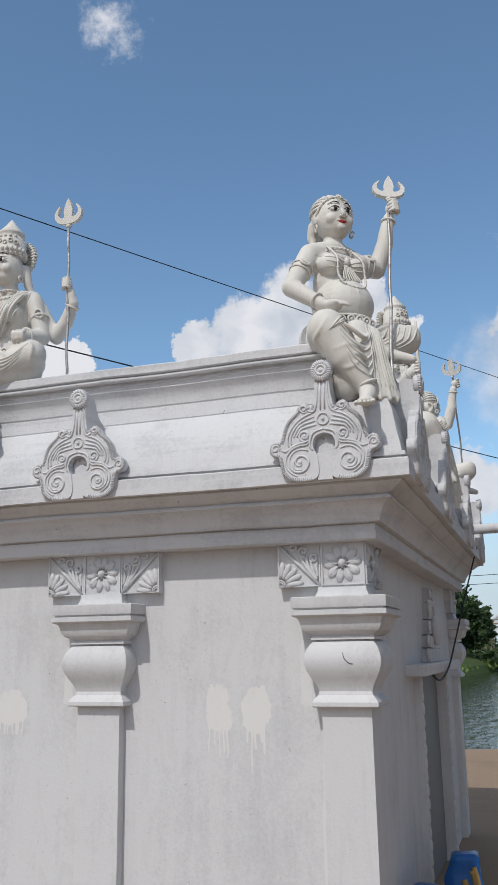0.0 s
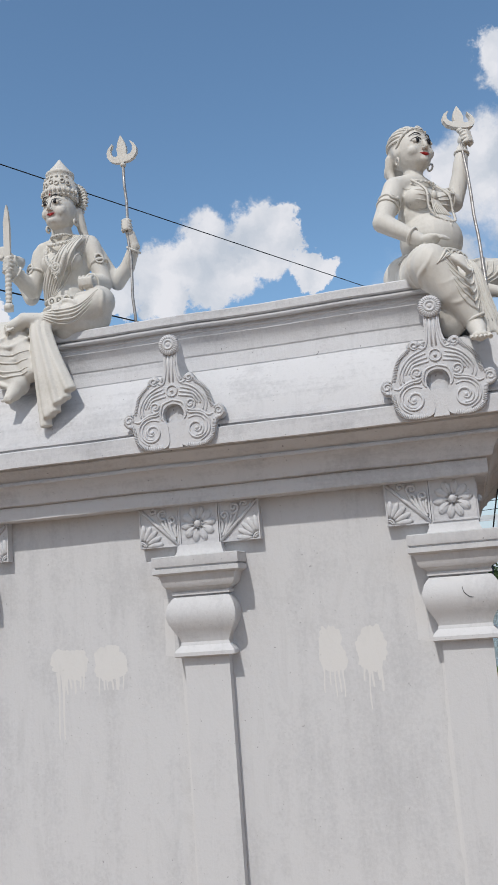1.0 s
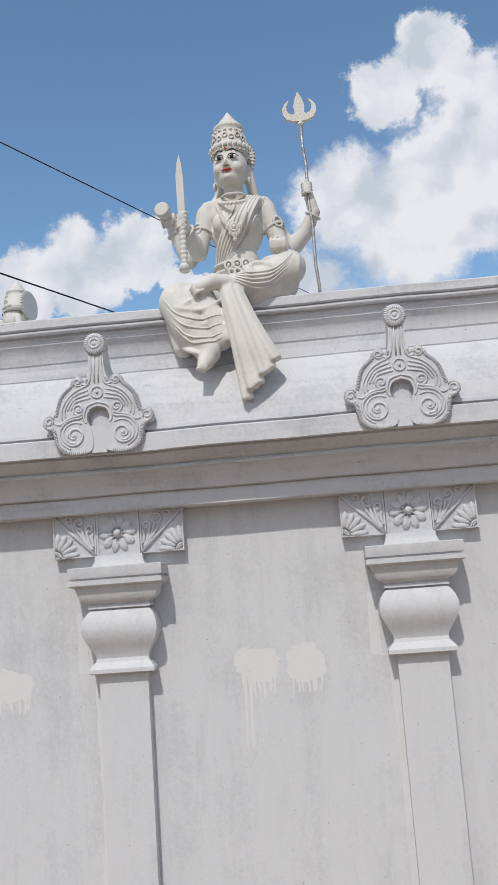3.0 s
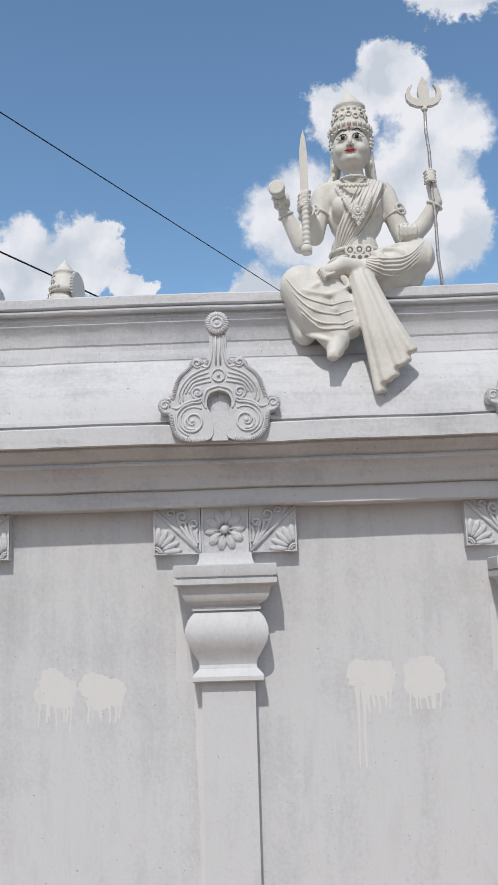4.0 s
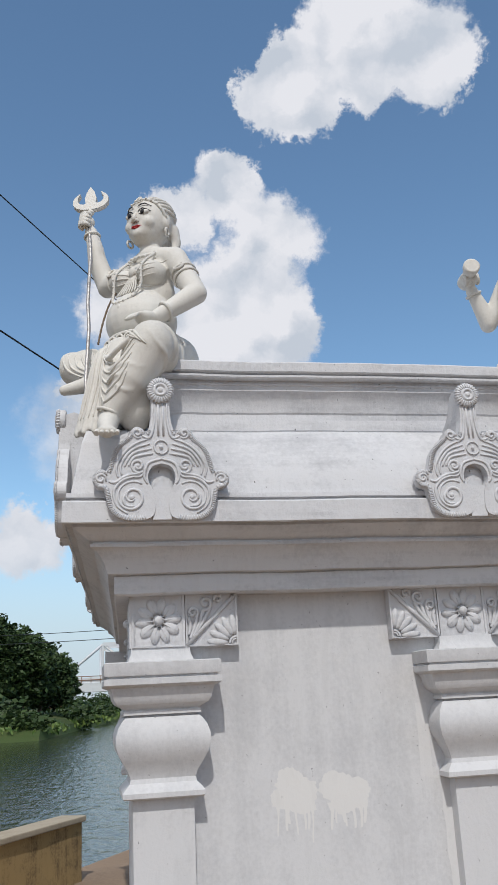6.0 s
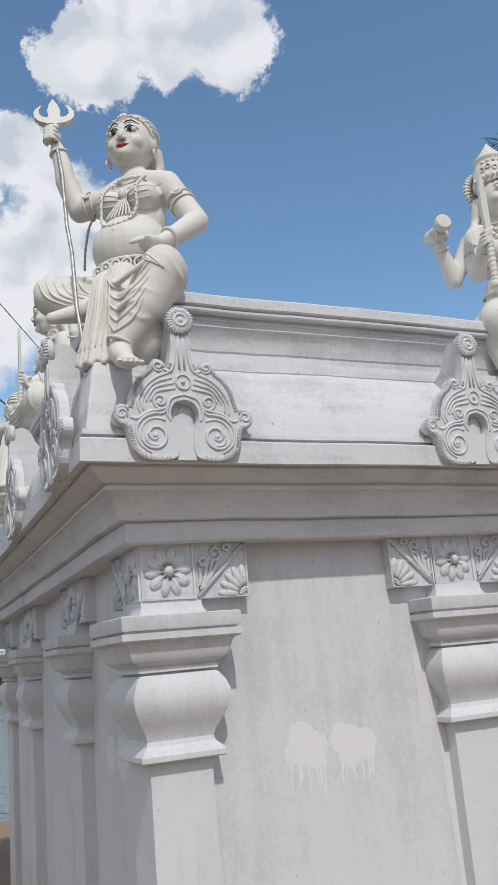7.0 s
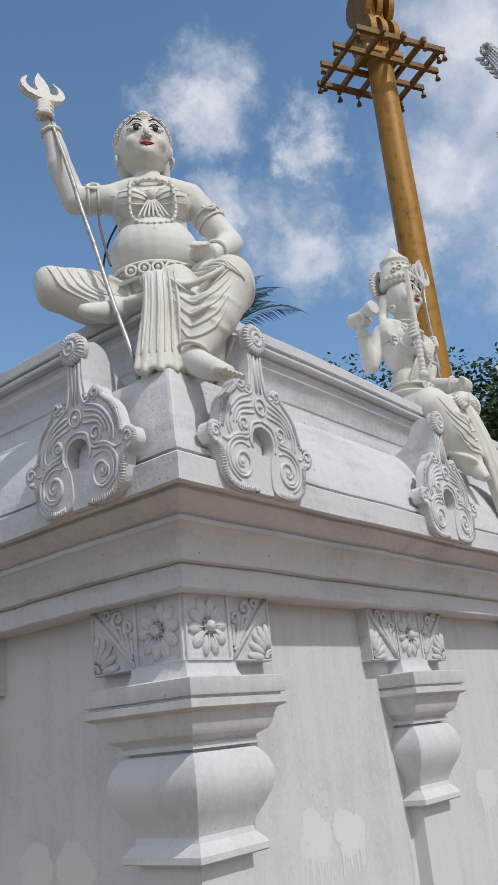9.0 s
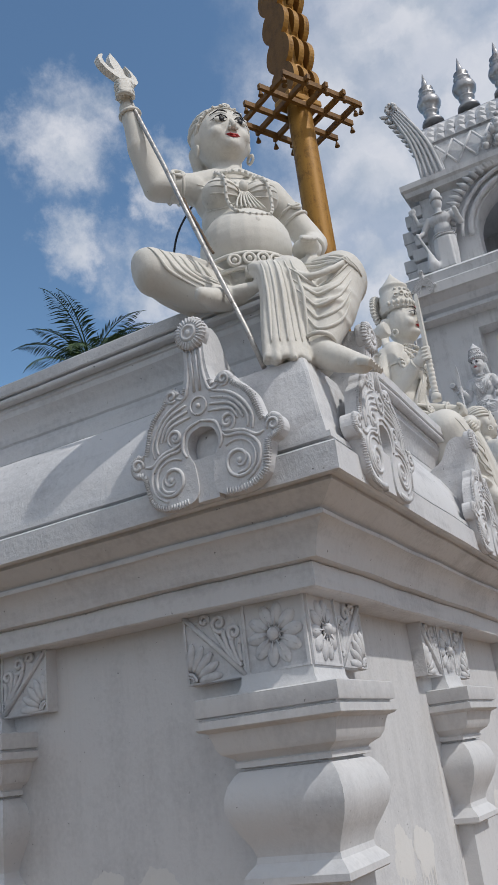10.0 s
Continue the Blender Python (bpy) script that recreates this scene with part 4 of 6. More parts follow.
def head_turn(x, y, z, neck, turn, nod):
    """Turns the head about the neck, easing in over its height, and leaves the raised arms."""
    w = ramp01(z, neck[2] - 0.02, neck[2] + 0.05) * (1 - ramp01(math.hypot(x - neck[0], y - neck[1]), 0.18, 0.24))
    if w == 0:
        return x, y, z
    n_ = Vector(neck)
    return tuple(n_ + Matrix.Rotation(radians(turn * w), 3, "Z") @ Matrix.Rotation(radians(nod * w), 3, "X") @ (Vector((x, y, z)) - n_))


def corner_shape(p):
    """Draws the knees a little in and the raised hand in and up."""
    x, y, z = p
    x, y, z = head_turn(x, y, z, (-0.012, 0.11, 0.66), 5.0, -5.0)
    x *= 1.0 - 0.08 * ramp01(-z, -0.26, -0.10)
    up = ramp01(-x, 0.14, 0.34) * ramp01(z, 0.5, 0.8)
    return Vector((x + 0.030 * up, y, z + 0.022 * up))


def queen_shape(p):
    """Lengthens the trunk and shortens the neck, leaving the outer arms."""
    x, y, z = p
    if z < 0.25:
        return p
    for a, b, c, d in ((0.25, 0.60, 0.25, 0.655), (0.60, 0.69, 0.655, 0.712), (0.69, 1.2, 0.712, 1.222)):
        if z <= b or b == 1.2:
            z2 = c + (z - a) * (d - c) / (b - a)
            break
    return Vector(head_turn(x, y, z + (z2 - z) * (1 - ramp01(abs(x), 0.19, 0.33)), (0, -0.04, 0.69), -9.0, 0.0))


def corner_statue_mesh():
    b = bmesh.new()
    # trunk
    add_ball(b, (0, 0.10, 0.08), (0.185, 0.165, 0.11))
    add_ball(b, (0, 0.20, 0.11), (0.170, 0.150, 0.135))
    limb(b, [(0.06, -0.16, 0.03), (0.075, -0.225, -0.10), (0.07, -0.245, -0.21)], [0.080, 0.062, 0.045])
    add_ball(b, (0, 0.030, 0.255), (0.166, 0.160, 0.150))
    add_ball(b, (0, 0.085, 0.40), (0.135, 0.105, 0.12))
    add_ball(b, (0, 0.095, 0.50), (0.150, 0.088, 0.105))
    for s in (-1, 1):
        add_ball(b, (s * 0.074, 0.020, 0.478), (0.070, 0.068, 0.064))
        add_ball(b, (s * 0.145, 0.10, 0.555), (0.058, 0.058, 0.058))
    limb(b, [(0, 0.105, 0.58), (-0.008, 0.115, 0.70)], [0.062, 0.050])
    # head with long hair drawn back
    add_ball(b, (-0.012, 0.09, 0.80), (0.104, 0.106, 0.126))
    add_ball(b, (-0.012, 0.062, 0.742), (0.076, 0.072, 0.070))
    add_ball(b, (-0.012, 0.122, 0.832), (0.110, 0.108, 0.116))
    add_ball(b, (-0.012, 0.012, 0.708), (0.030, 0.024, 0.024))
    for s in (-1, 1):
        add_ball(b, (s * 0.046 - 0.012, 0.028, 0.758), (0.036, 0.034, 0.034))
    add_ball(b, (-0.012, 0.258, 0.778), (0.064, 0.056, 0.066))
    for s in (-1, 1):
        limb(b, [(0, 0.10, 0.61), (s * 0.13, 0.10, 0.575)], [0.060, 0.052])
    for s in (-1, 1):
        limb(b, [(s * 0.080 - 0.01, 0.18, 0.79), (s * 0.075, 0.20, 0.73), (s * 0.07, 0.19, 0.66)], [0.030, 0.026, 0.018])
        add_ball(b, (s * 0.103 - 0.012, 0.10, 0.785), (0.014, 0.024, 0.034))
    # arms
    limb(b, [(-0.15, 0.10, 0.56), (-0.285, 0.11, 0.56)], [0.058, 0.052])
    limb(b, [(-0.285, 0.11, 0.56), (-0.36, 0.09, 0.70), (-0.402, 0.085, 0.86)], [0.050, 0.046, 0.032])
    hand(b, (-0.412, 0.075, 0.915), (0, -1, 0.2), (0, 0.2, 1), 0.036)
    limb(b, [(0.15, 0.10, 0.56), (0.285, 0.07, 0.335)], [0.058, 0.050])
    limb(b, [(0.285, 0.07, 0.335), (0.20, -0.08, 0.20)], [0.050, 0.036])
    add_ball(b, (0.165, -0.12, 0.185), (0.050, 0.055, 0.030))
    for i in range(4):
        add_tube(b, [(0.15 + 0.016 * i, -0.13, 0.20), (0.125 + 0.016 * i, -0.185, 0.185), (0.12 + 0.016 * i, -0.205, 0.16)], 0.010, 6)
    add_ball(b, (0.13, -0.16, -0.17), (0.095, 0.10, 0.16))
    # leg with the foot down
    limb(b, [(0.10, 0.06, 0.07), (0.255, -0.18, 0.035)], [0.108, 0.092])
    limb(b, [(0.255, -0.18, 0.025), (0.185, -0.225, -0.12), (0.095, -0.27, -0.275)], [0.094, 0.080, 0.046])
    limb(b, [(0.085, -0.27, -0.29), (0.125, -0.32, -0.335), (0.180, -0.375, -0.380)], [0.046, 0.042, 0.028])
    add_ball(b, (0.176, -0.370, -0.378), (0.046, 0.040, 0.020), Matrix.Rotation(radians(40), 3, "Z"))
    folds(b, (0.12, 0.03, 0.07), (0.255, -0.18, 0.035), 0.106, 0.093, 5, 0.5, 0.012)
    folds(b, (0.255, -0.18, 0.02), (0.12, -0.255, -0.22), 0.094, 0.060, 6, 0.7, 0.012)
    # folded leg
    limb(b, [(-0.10, 0.06, 0.07), (-0.385, -0.03, 0.115)], [0.105, 0.080])
    limb(b, [(-0.385, -0.035, 0.105), (-0.25, -0.05, 0.03), (-0.13, -0.07, 0.0)], [0.078, 0.060, 0.044])
    limb(b, [(-0.13, -0.075, 0.0), (-0.205, -0.125, -0.035), (-0.275, -0.20, -0.065)], [0.044, 0.038, 0.024])
    creases(b, (-0.13, 0.04, 0.07), (-0.385, -0.03, 0.115), 0.104, 0.083)
    # seat cloth and apron falling between the knees
    add_ball(b, (0.0, 0.02, 0.0), (0.22, 0.20, 0.055))
    for i in range(7):
        f = i / 6
        x0, x1 = -0.055 + 0.098 * f, -0.105 + 0.160 * f
        bul = 0.020 * math.sin(f * math.pi) + 0.007 * (i % 2)
        zb = -0.325 - 0.014 * (i % 2)
        add_tube(b, spline([(x0, -0.10 - bul, 0.11), (x0, -0.19 - bul, 0.055), (x0 - 0.002, -0.225 - bul, -0.03), ((x0 + x1) / 2, -0.25 - bul, -0.18), (x1, -0.285 - bul, zb)], 3), [0.0105] * 9 + [0.0130] * 4, 8)
        add_tube(b, spline([(x0 + 0.008, -0.072 - bul, 0.10), (x0 + 0.008, -0.158 - bul, 0.045), (x0 + 0.008, -0.191 - bul, -0.03), ((x0 + x1) / 2 + 0.010, -0.216 - bul, -0.18), (x1 + 0.012, -0.252 - bul, zb + 0.005)], 3), 0.0165, 8)
    for k in range(5):
        z = 0.05 - 0.052 * k
        add_tube(b, spline([(0.02, -0.235, z - 0.03), (0.09, -0.275 + 0.004 * k, z - 0.075), (0.17, -0.295 + 0.010 * k, z - 0.055), (0.245 - 0.012 * k, -0.275 + 0.006 * k, z)], 5), [0.006, 0.009, 0.011, 0.012, 0.013, 0.013, 0.013, 0.013, 0.013, 0.013, 0.012, 0.011, 0.010, 0.009, 0.008, 0.006], 7)
    skin = fused(b, 0.0075, 1)
    bm = bmesh.new()
    fingers(bm, (-0.412, 0.075, 0.915), (0, -1, 0.2), (0, 0.2, 1), 0.036)
    # belt, necklaces, bands
    for i in range(5):
        x = -0.10 + 0.05 * i
        y = 0.045 - 0.162 * math.sqrt(max(0, 1 - (x / 0.19) ** 2)) - 0.004
        add_tube(bm, ring_pts((x, y, 0.135), 0.021, (x * 2, -1, 0.15), 14), 0.0065, 5, closed=True)
        add_ball(bm, (x, y, 0.135), 0.010, None, 8, 6)
        add_ball(bm, (x + 0.025, y + 0.002, 0.114), 0.009, None, 7, 5)
        if 0 < i < 4:
            add_tube(bm, ring_pts((x, y + 0.004, 0.092), 0.017, (x * 2, -1, 0.1), 12), 0.006, 5, closed=True)
    for z, r in ((0.165, 0.176), (0.105, 0.186)):
        add_tube(bm, [(r * math.cos(t), 0.055 + (r - 0.012) * math.sin(t), z) for t in [2 * math.pi * j / 30 for j in range(30)]], 0.008, 6, closed=True)
    u = spline([(-0.075, 0.045, 0.60), (-0.078, -0.054, 0.50), (-0.082, -0.066, 0.40), (-0.06, -0.094, 0.335), (0, -0.112, 0.315), (0.06, -0.094, 0.335), (0.082, -0.066, 0.40), (0.078, -0.054, 0.50), (0.075, 0.045, 0.60)], 6)
    add_tube(bm, u, 0.0062, 6)
    for p in u[::2]:
        add_ball(bm, p + Vector((0, -0.006, 0)), 0.0052, None, 6, 5)
    add_ball(bm, (0, -0.030, 0.492), (0.018, 0.016, 0.026), None, 12, 8)
    add_ball(bm, (0, -0.118, 0.285), (0.012, 0.010, 0.018), None, 8, 6)
    add_tube(bm, [(0.072 * math.cos(t), 0.085 + 0.064 * math.sin(t), 0.612 - 0.02 * max(0, -math.sin(t))) for t in [2 * math.pi * j / 24 for j in range(24)]], 0.008, 6, closed=True)
    for i in range(9):
        a = radians(200 + 17.5 * i)
        add_ball(bm, (0.082 * math.cos(a), 0.075 + 0.085 * math.sin(a), 0.575), 0.0075, None, 7, 5)
    for i in range(7):
        x = -0.045 + 0.015 * i
        add_tube(bm, spline([(x * 0.25, -0.03, 0.47), (x * 0.8, -0.048, 0.42), (x * 1.2, -0.078, 0.365)], 3), 0.0042, 5)
    for c, n_, r in (((-0.215, 0.105, 0.56), (1, 0, 0), 0.057), ((0.215, 0.085, 0.45), (0.5, -0.1, -0.85), 0.057)):
        for d in (-0.018, 0.018):
            add_tube(bm, ring_pts(Vector(c) + Vector(n_).normalized() * d, r, n_), 0.006, 5, closed=True)
        add_tube(bm, ring_pts(Vector(c) + Vector((0, -r * 0.8, r * 0.55)), 0.024, (0, -0.8, 0.55), 14), 0.007, 5, closed=True)
    for c, n_, r in (((-0.395, 0.085, 0.835), (-0.2, 0, 1), 0.037), ((0.215, -0.055, 0.225), (-0.5, -0.8, -0.7), 0.042), ((0.092, -0.272, -0.262), (0.3, 0.2, 1), 0.052)):
        add_tube(bm, ring_pts(c, r, n_), 0.0075, 6, closed=True)
    for s in (-1, 1):
        add_tube(bm, ring_pts((s * 0.108 - 0.012, 0.095, 0.728), 0.018, (1, 0.2 * s, 0), 12), 0.006, 5, closed=True)
    # hair lines and forehead band
    hc = Vector((-0.012, 0.122, 0.832))
    for k in range(13):
        al = radians(-84 + 14 * k)
        run = []
        for q in range(11):
            be = radians(-62 + 14 * q)
            d = Vector((math.sin(al) * math.cos(be) * 0.111, math.sin(be) * 0.109 + 0.004 * math.sin(q * 1.5 + k), math.cos(al) * math.cos(be) * 0.117))
            run.append(hc + d)
        add_tube(bm, run, [0.0045 + 0.0045 * math.sin(math.pi * q / 10) for q in range(11)], 6)
    for k in range(6):
        add_tube(bm, ring_pts((-0.012, 0.258, 0.778), 0.062 - 0.007 * abs(k - 2.5), (math.cos(k * 0.5), 0.3, math.sin(k * 0.5)), 16), 0.005, 5, closed=True)
    band = [Vector((-0.012 + 0.107 * math.sin(a), 0.085 - 0.068 * math.cos(a), 0.800 + 0.094 * math.cos(a))) for a in [radians(-92 + 8 * k) for k in range(24)]]
    add_tube(bm, band, 0.0075, 6)
    for p in band[2:-2:2]:
        add_ball(bm, p + Vector((0, -0.006, 0.003)), 0.0065, None, 7, 5)
    add_tube(bm, ring_pts((-0.012, 0.010, 0.897), 0.013, (0, -1, 0.45), 14), 0.005, 5, closed=True)
    add_ball(bm, (-0.012, 0.008, 0.897), 0.007, None, 8, 6)
    for i in range(5):
        c = Vector((0.150 + 0.016 * i, -0.398 + 0.013 * i, -0.380))
        add_tube(bm, [c, c + Vector((0.018, -0.021, -0.010)), c + Vector((0.024, -0.030, -0.020))], [0.0095 if i else 0.012] * 3, 7)
    face_marks(bm, (-0.012, 0.085, 0.781), 1.06, False)
    tree = BVHTree.FromBMesh(skin)
    lines = [[(0.03 + 0.004 * k, 0.02 - 0.045 * k), (0.09, -0.045 - 0.045 * k), (0.17, -0.03 - 0.040 * k), (0.26 - 0.01 * k, 0.045 - 0.040 * k)] for k in range(5)]
    lines += [[(0.10 + 0.03 * k, 0.12 - 0.012 * k), (0.16 + 0.026 * k, 0.06), (0.25 + 0.016 * k, 0.03 - 0.012 * k)] for k in range(4)]
    lines += [[(-0.40 + 0.035 * k, 0.17 - 0.006 * k), (-0.36 + 0.035 * k, 0.08), (-0.26 + 0.03 * k, 0.02 + 0.004 * k)] for k in range(6)]
    lines += [[(-0.05 + 0.02 * i, 0.06), (-0.06 + 0.023 * i, -0.10), (-0.085 + 0.026 * i, -0.27)] for i in range(6)]
    fold_lines(bm, tree, lines, 0.0060)
    hems = [[(-0.16, 0.445), (-0.085, 0.412), (0.0, 0.432), (0.085, 0.412), (0.16, 0.445)], [(-0.15, 0.540), (-0.07, 0.532), (0.0, 0.515), (0.07, 0.532), (0.15, 0.540)]]
    hems += [[(k * 0.014, 0.470 + 0.012 * d), (k * 0.060, 0.470 + 0.024 * d), (k * 0.125, 0.480 + 0.026 * d)] for k in (-1, 1) for d in (-1, 0, 1)]
    fold_lines(bm, tree, hems, 0.0042)
    out = joined(skin, bm)
    for v in out.verts:
        v.co = corner_shape(v.co)
    return out


def goddess_statue_mesh():
    b = bmesh.new()
    add_ball(b, (0, -0.01, 0.11), (0.18, 0.16, 0.12))
    add_ball(b, (-0.008, -0.02, 0.285), (0.120, 0.092, 0.11))
    add_ball(b, (0.005, -0.025, 0.44), (0.138, 0.094, 0.13))
    add_ball(b, (0.008, -0.02, 0.53), (0.165, 0.086, 0.080))
    for s in (-1, 1):
        add_ball(b, (s * 0.068 + 0.005, -0.092, 0.465), (0.058, 0.056, 0.056))
        add_ball(b, (s * 0.160 + 0.005, -0.015, 0.545), (0.052, 0.052, 0.052))
    limb(b, [(0.006, -0.03, 0.58), (0.002, -0.055, 0.70)], [0.060, 0.051])
    add_ball(b, (0, -0.07, 0.795), (0.094, 0.098, 0.120))
    for s in (-1, 1):
        limb(b, [(0.005, -0.02, 0.605), (s * 0.145 + 0.005, -0.015, 0.565)], [0.056, 0.050])
    add_ball(b, (0, -0.094, 0.738), (0.071, 0.064, 0.062))
    add_ball(b, (0, -0.146, 0.716), (0.026, 0.022, 0.022))
    for s in (-1, 1):
        add_ball(b, (s * 0.044, -0.128, 0.768), (0.036, 0.034, 0.034))
    for s in (-1, 1):
        limb(b, [(s * 0.080, 0.0, 0.80), (s * 0.092, 0.02, 0.70), (s * 0.12, 0.02, 0.61)], [0.030, 0.028, 0.022])
    # four arms
    limb(b, [(-0.16, -0.015, 0.54), (-0.205, -0.05, 0.36)], [0.054, 0.046])
    limb(b, [(-0.205, -0.05, 0.36), (-0.262, -0.19, 0.44)], [0.046, 0.033])
    hand(b, (-0.262, -0.205, 0.462), (0, -1, 0.1), (0.1, 0, 1), 0.033)
    limb(b, [(-0.165, 0.02, 0.53), (-0.268, 0.055, 0.37)], [0.050, 0.046])
    limb(b, [(-0.268, 0.055, 0.37), (-0.35, 0.035, 0.545)], [0.046, 0.031])
    hand(b, (-0.366, 0.025, 0.592), (0, -1, 0.1), (1, 0, 0.2), 0.036)
    limb(b, [(0.165, -0.015, 0.54), (0.235, -0.03, 0.345)], [0.054, 0.046])
    limb(b, [(0.235, -0.03, 0.345), (0.222, -0.20, 0.300)], [0.046, 0.033])
    hand(b, (0.220, -0.225, 0.290), (0, -1, -0.3), (1, 0, 0), 0.036)
    limb(b, [(0.168, 0.02, 0.53), (0.280, 0.05, 0.375)], [0.050, 0.046])
    limb(b, [(0.280, 0.05, 0.375), (0.36, 0.03, 0.455), (0.420, 0.0, 0.555)], [0.046, 0.043, 0.033])
    limb(b, [(0.420, 0.0, 0.555), (0.402, -0.01, 0.635)], [0.031, 0.028])
    hand(b, (0.392, -0.018, 0.672), (0.1, -1, 0.2), (0, 0.1, 1), 0.031)
    # leg hanging over the edge
    limb(b, [(-0.09, -0.03, 0.085), (-0.30, -0.255, 0.035)], [0.110, 0.098])
    limb(b, [(-0.30, -0.26, 0.025), (-0.235, -0.315, -0.12), (-0.155, -0.35, -0.265)], [0.100, 0.092, 0.060])
    limb(b, [(-0.20, -0.27, 0.03), (-0.13, -0.315, -0.10), (-0.09, -0.335, -0.20)], [0.090, 0.075, 0.055])
    for k in range(4):
        z = 0.02 - 0.075 * k
        add_tube(b, spline([(-0.36 + 0.022 * k, -0.255 - 0.008 * k, z), (-0.29 + 0.018 * k, -0.375 - 0.004 * k, z - 0.055), (-0.17 + 0.008 * k, -0.380, z - 0.075), (-0.06, -0.325, z + 0.0)], 5), [0.006, 0.008, 0.010, 0.011, 0.012, 0.013, 0.013, 0.013, 0.013, 0.013, 0.012, 0.011, 0.010, 0.009, 0.008, 0.006], 7)
    limb(b, [(-0.155, -0.36, -0.265), (-0.165, -0.385, -0.315), (-0.18, -0.415, -0.35)], [0.048, 0.042, 0.028])
    folds(b, (-0.30, -0.26, 0.03), (-0.18, -0.345, -0.21), 0.098, 0.075, 3, 0.8, 0.011)
    limb(b, [(-0.33, -0.20, 0.02), (-0.29, -0.25, -0.20)], [0.066, 0.050])
    # folded leg, its foot on the other thigh
    limb(b, [(0.09, -0.02, 0.10), (0.262, -0.185, 0.190)], [0.110, 0.090])
    limb(b, [(0.262, -0.195, 0.180), (0.10, -0.265, 0.100), (-0.05, -0.305, 0.085)], [0.088, 0.072, 0.046])
    limb(b, [(0.22, -0.15, 0.12), (0.08, -0.22, 0.05)], [0.090, 0.070])
    limb(b, [(-0.05, -0.315, 0.092), (-0.11, -0.345, 0.095), (-0.17, -0.365, 0.065)], [0.044, 0.042, 0.032])
    folds(b, (0.262, -0.195, 0.180), (0.0, -0.29, 0.09), 0.086, 0.060, 7, 0.75, 0.0125)
    folds(b, (0.08, -0.02, 0.10), (0.262, -0.185, 0.19), 0.108, 0.090, 5, 0.4, 0.0125)
    add_ball(b, (0.10, -0.15, 0.06), (0.17, 0.15, 0.07))
    # sari end falling over the edge: a few broad pleats, the hem slanting up
    for i in range(6):
        f = i / 5
        x0, x1 = -0.075 + 0.08 * f, 0.015 + 0.150 * f
        low = -0.525 + 0.165 * f + 0.012 * (i % 2)
        bul = 0.014 * math.sin(f * math.pi) + 0.009 * (i % 2)
        run = spline([(x0, -0.315 - bul, 0.080), (x0 + 0.006, -0.345 - bul, 0.02), (x0 * 0.6 + x1 * 0.4, -0.375 - bul, -0.14), (x1, -0.410 - bul, low)], 5)
        add_tube(b, run, [0.012 + 0.009 * t / 15 for t in range(16)], 8)
        add_tube(b, [p + Vector((0.014, 0.020, 0.004)) for p in run], [0.015 + 0.011 * t / 15 for t in range(16)], 8)
        add_tube(b, [run[-1] + Vector((-0.014, -0.004, 0.012)), run[-1] + Vector((0.0, -0.012, 0.002)), run[-1] + Vector((0.016, -0.004, 0.016))], 0.008, 6)
    for i in range(6):
        f = i / 5
        add_tube(b, spline([(0.165 - 0.05 * f, 0.02, 0.60), (0.14 - 0.06 * f, -0.075, 0.575), (0.09 - 0.075 * f, -0.150, 0.485), (0.01 - 0.095 * f, -0.122, 0.37), (-0.09 - 0.02 * f, -0.075, 0.285 - 0.015 * f)], 5), 0.0115, 7)
    skin = fused(b, 0.0075, 1)
    bm = bmesh.new()
    for c, al, ac, r in (((-0.262, -0.205, 0.462), (0, -1, 0.1), (0.1, 0, 1), 0.033), ((-0.366, 0.025, 0.592), (0, -1, 0.1), (1, 0, 0.2), 0.036), ((0.220, -0.225, 0.290), (0, -1, -0.3), (1, 0, 0), 0.036), ((0.392, -0.018, 0.672), (0.1, -1, 0.2), (0, 0.1, 1), 0.031)):
        fingers(bm, c, al, ac, r)
    # crown
    add_lathe(bm, [(0.092, 0.865), (0.102, 0.872), (0.104, 0.905), (0.096, 0.915), (0.094, 0.975), (0.086, 0.985), (0.078, 1.015), (0.084, 1.022), (0.084, 1.036), (0.066, 1.046), (0.060, 1.060), (0.028, 1.100), (0.004, 1.135)], 24, (0, -0.052, 0))
    for i in range(13):
        a = radians(180 + 15 * i)
        add_ball(bm, (0.106 * math.cos(a), -0.052 + 0.106 * math.sin(a), 0.90), (0.011, 0.011, 0.015), None, 8, 6)
        add_ball(bm, (0.104 * math.cos(a), -0.052 + 0.104 * math.sin(a), 0.872), 0.007, None, 7, 5)
    for i in range(7):
        a = radians(210 + 20 * i)
        add_tube(bm, ring_pts((0.098 * math.cos(a), -0.052 + 0.096 * math.sin(a), 0.945 + 0.012 * (i % 2)), 0.012, (math.cos(a), math.sin(a), 0), 12), 0.0042, 5, closed=True)
        add_ball(bm, (0.088 * math.cos(a), -0.052 + 0.088 * math.sin(a), 0.99), 0.010, None, 7, 5)
    # fluted disc behind the head
    disc = [(0.110 * math.cos(t), 0.905 + 0.110 * math.sin(t)) for t in [2 * math.pi * j / 32 for j in range(32)]]
    add_plate(bm, disc[::-1], 0.042, 0.064)
    for j in range(32):
        t = 2 * math.pi * j / 32
        add_tube(bm, [(0.07 * math.cos(t), 0.040, 0.905 + 0.07 * math.sin(t)), (0.114 * math.cos(t), 0.046, 0.905 + 0.114 * math.sin(t)), (0.114 * math.cos(t), 0.062, 0.905 + 0.114 * math.sin(t))], 0.0065, 5)
    for s in (-1, 1):
        add_tube(bm, ring_pts((s * 0.096, -0.055, 0.715), 0.017, (1, 0, 0), 12), 0.007, 5, closed=True)
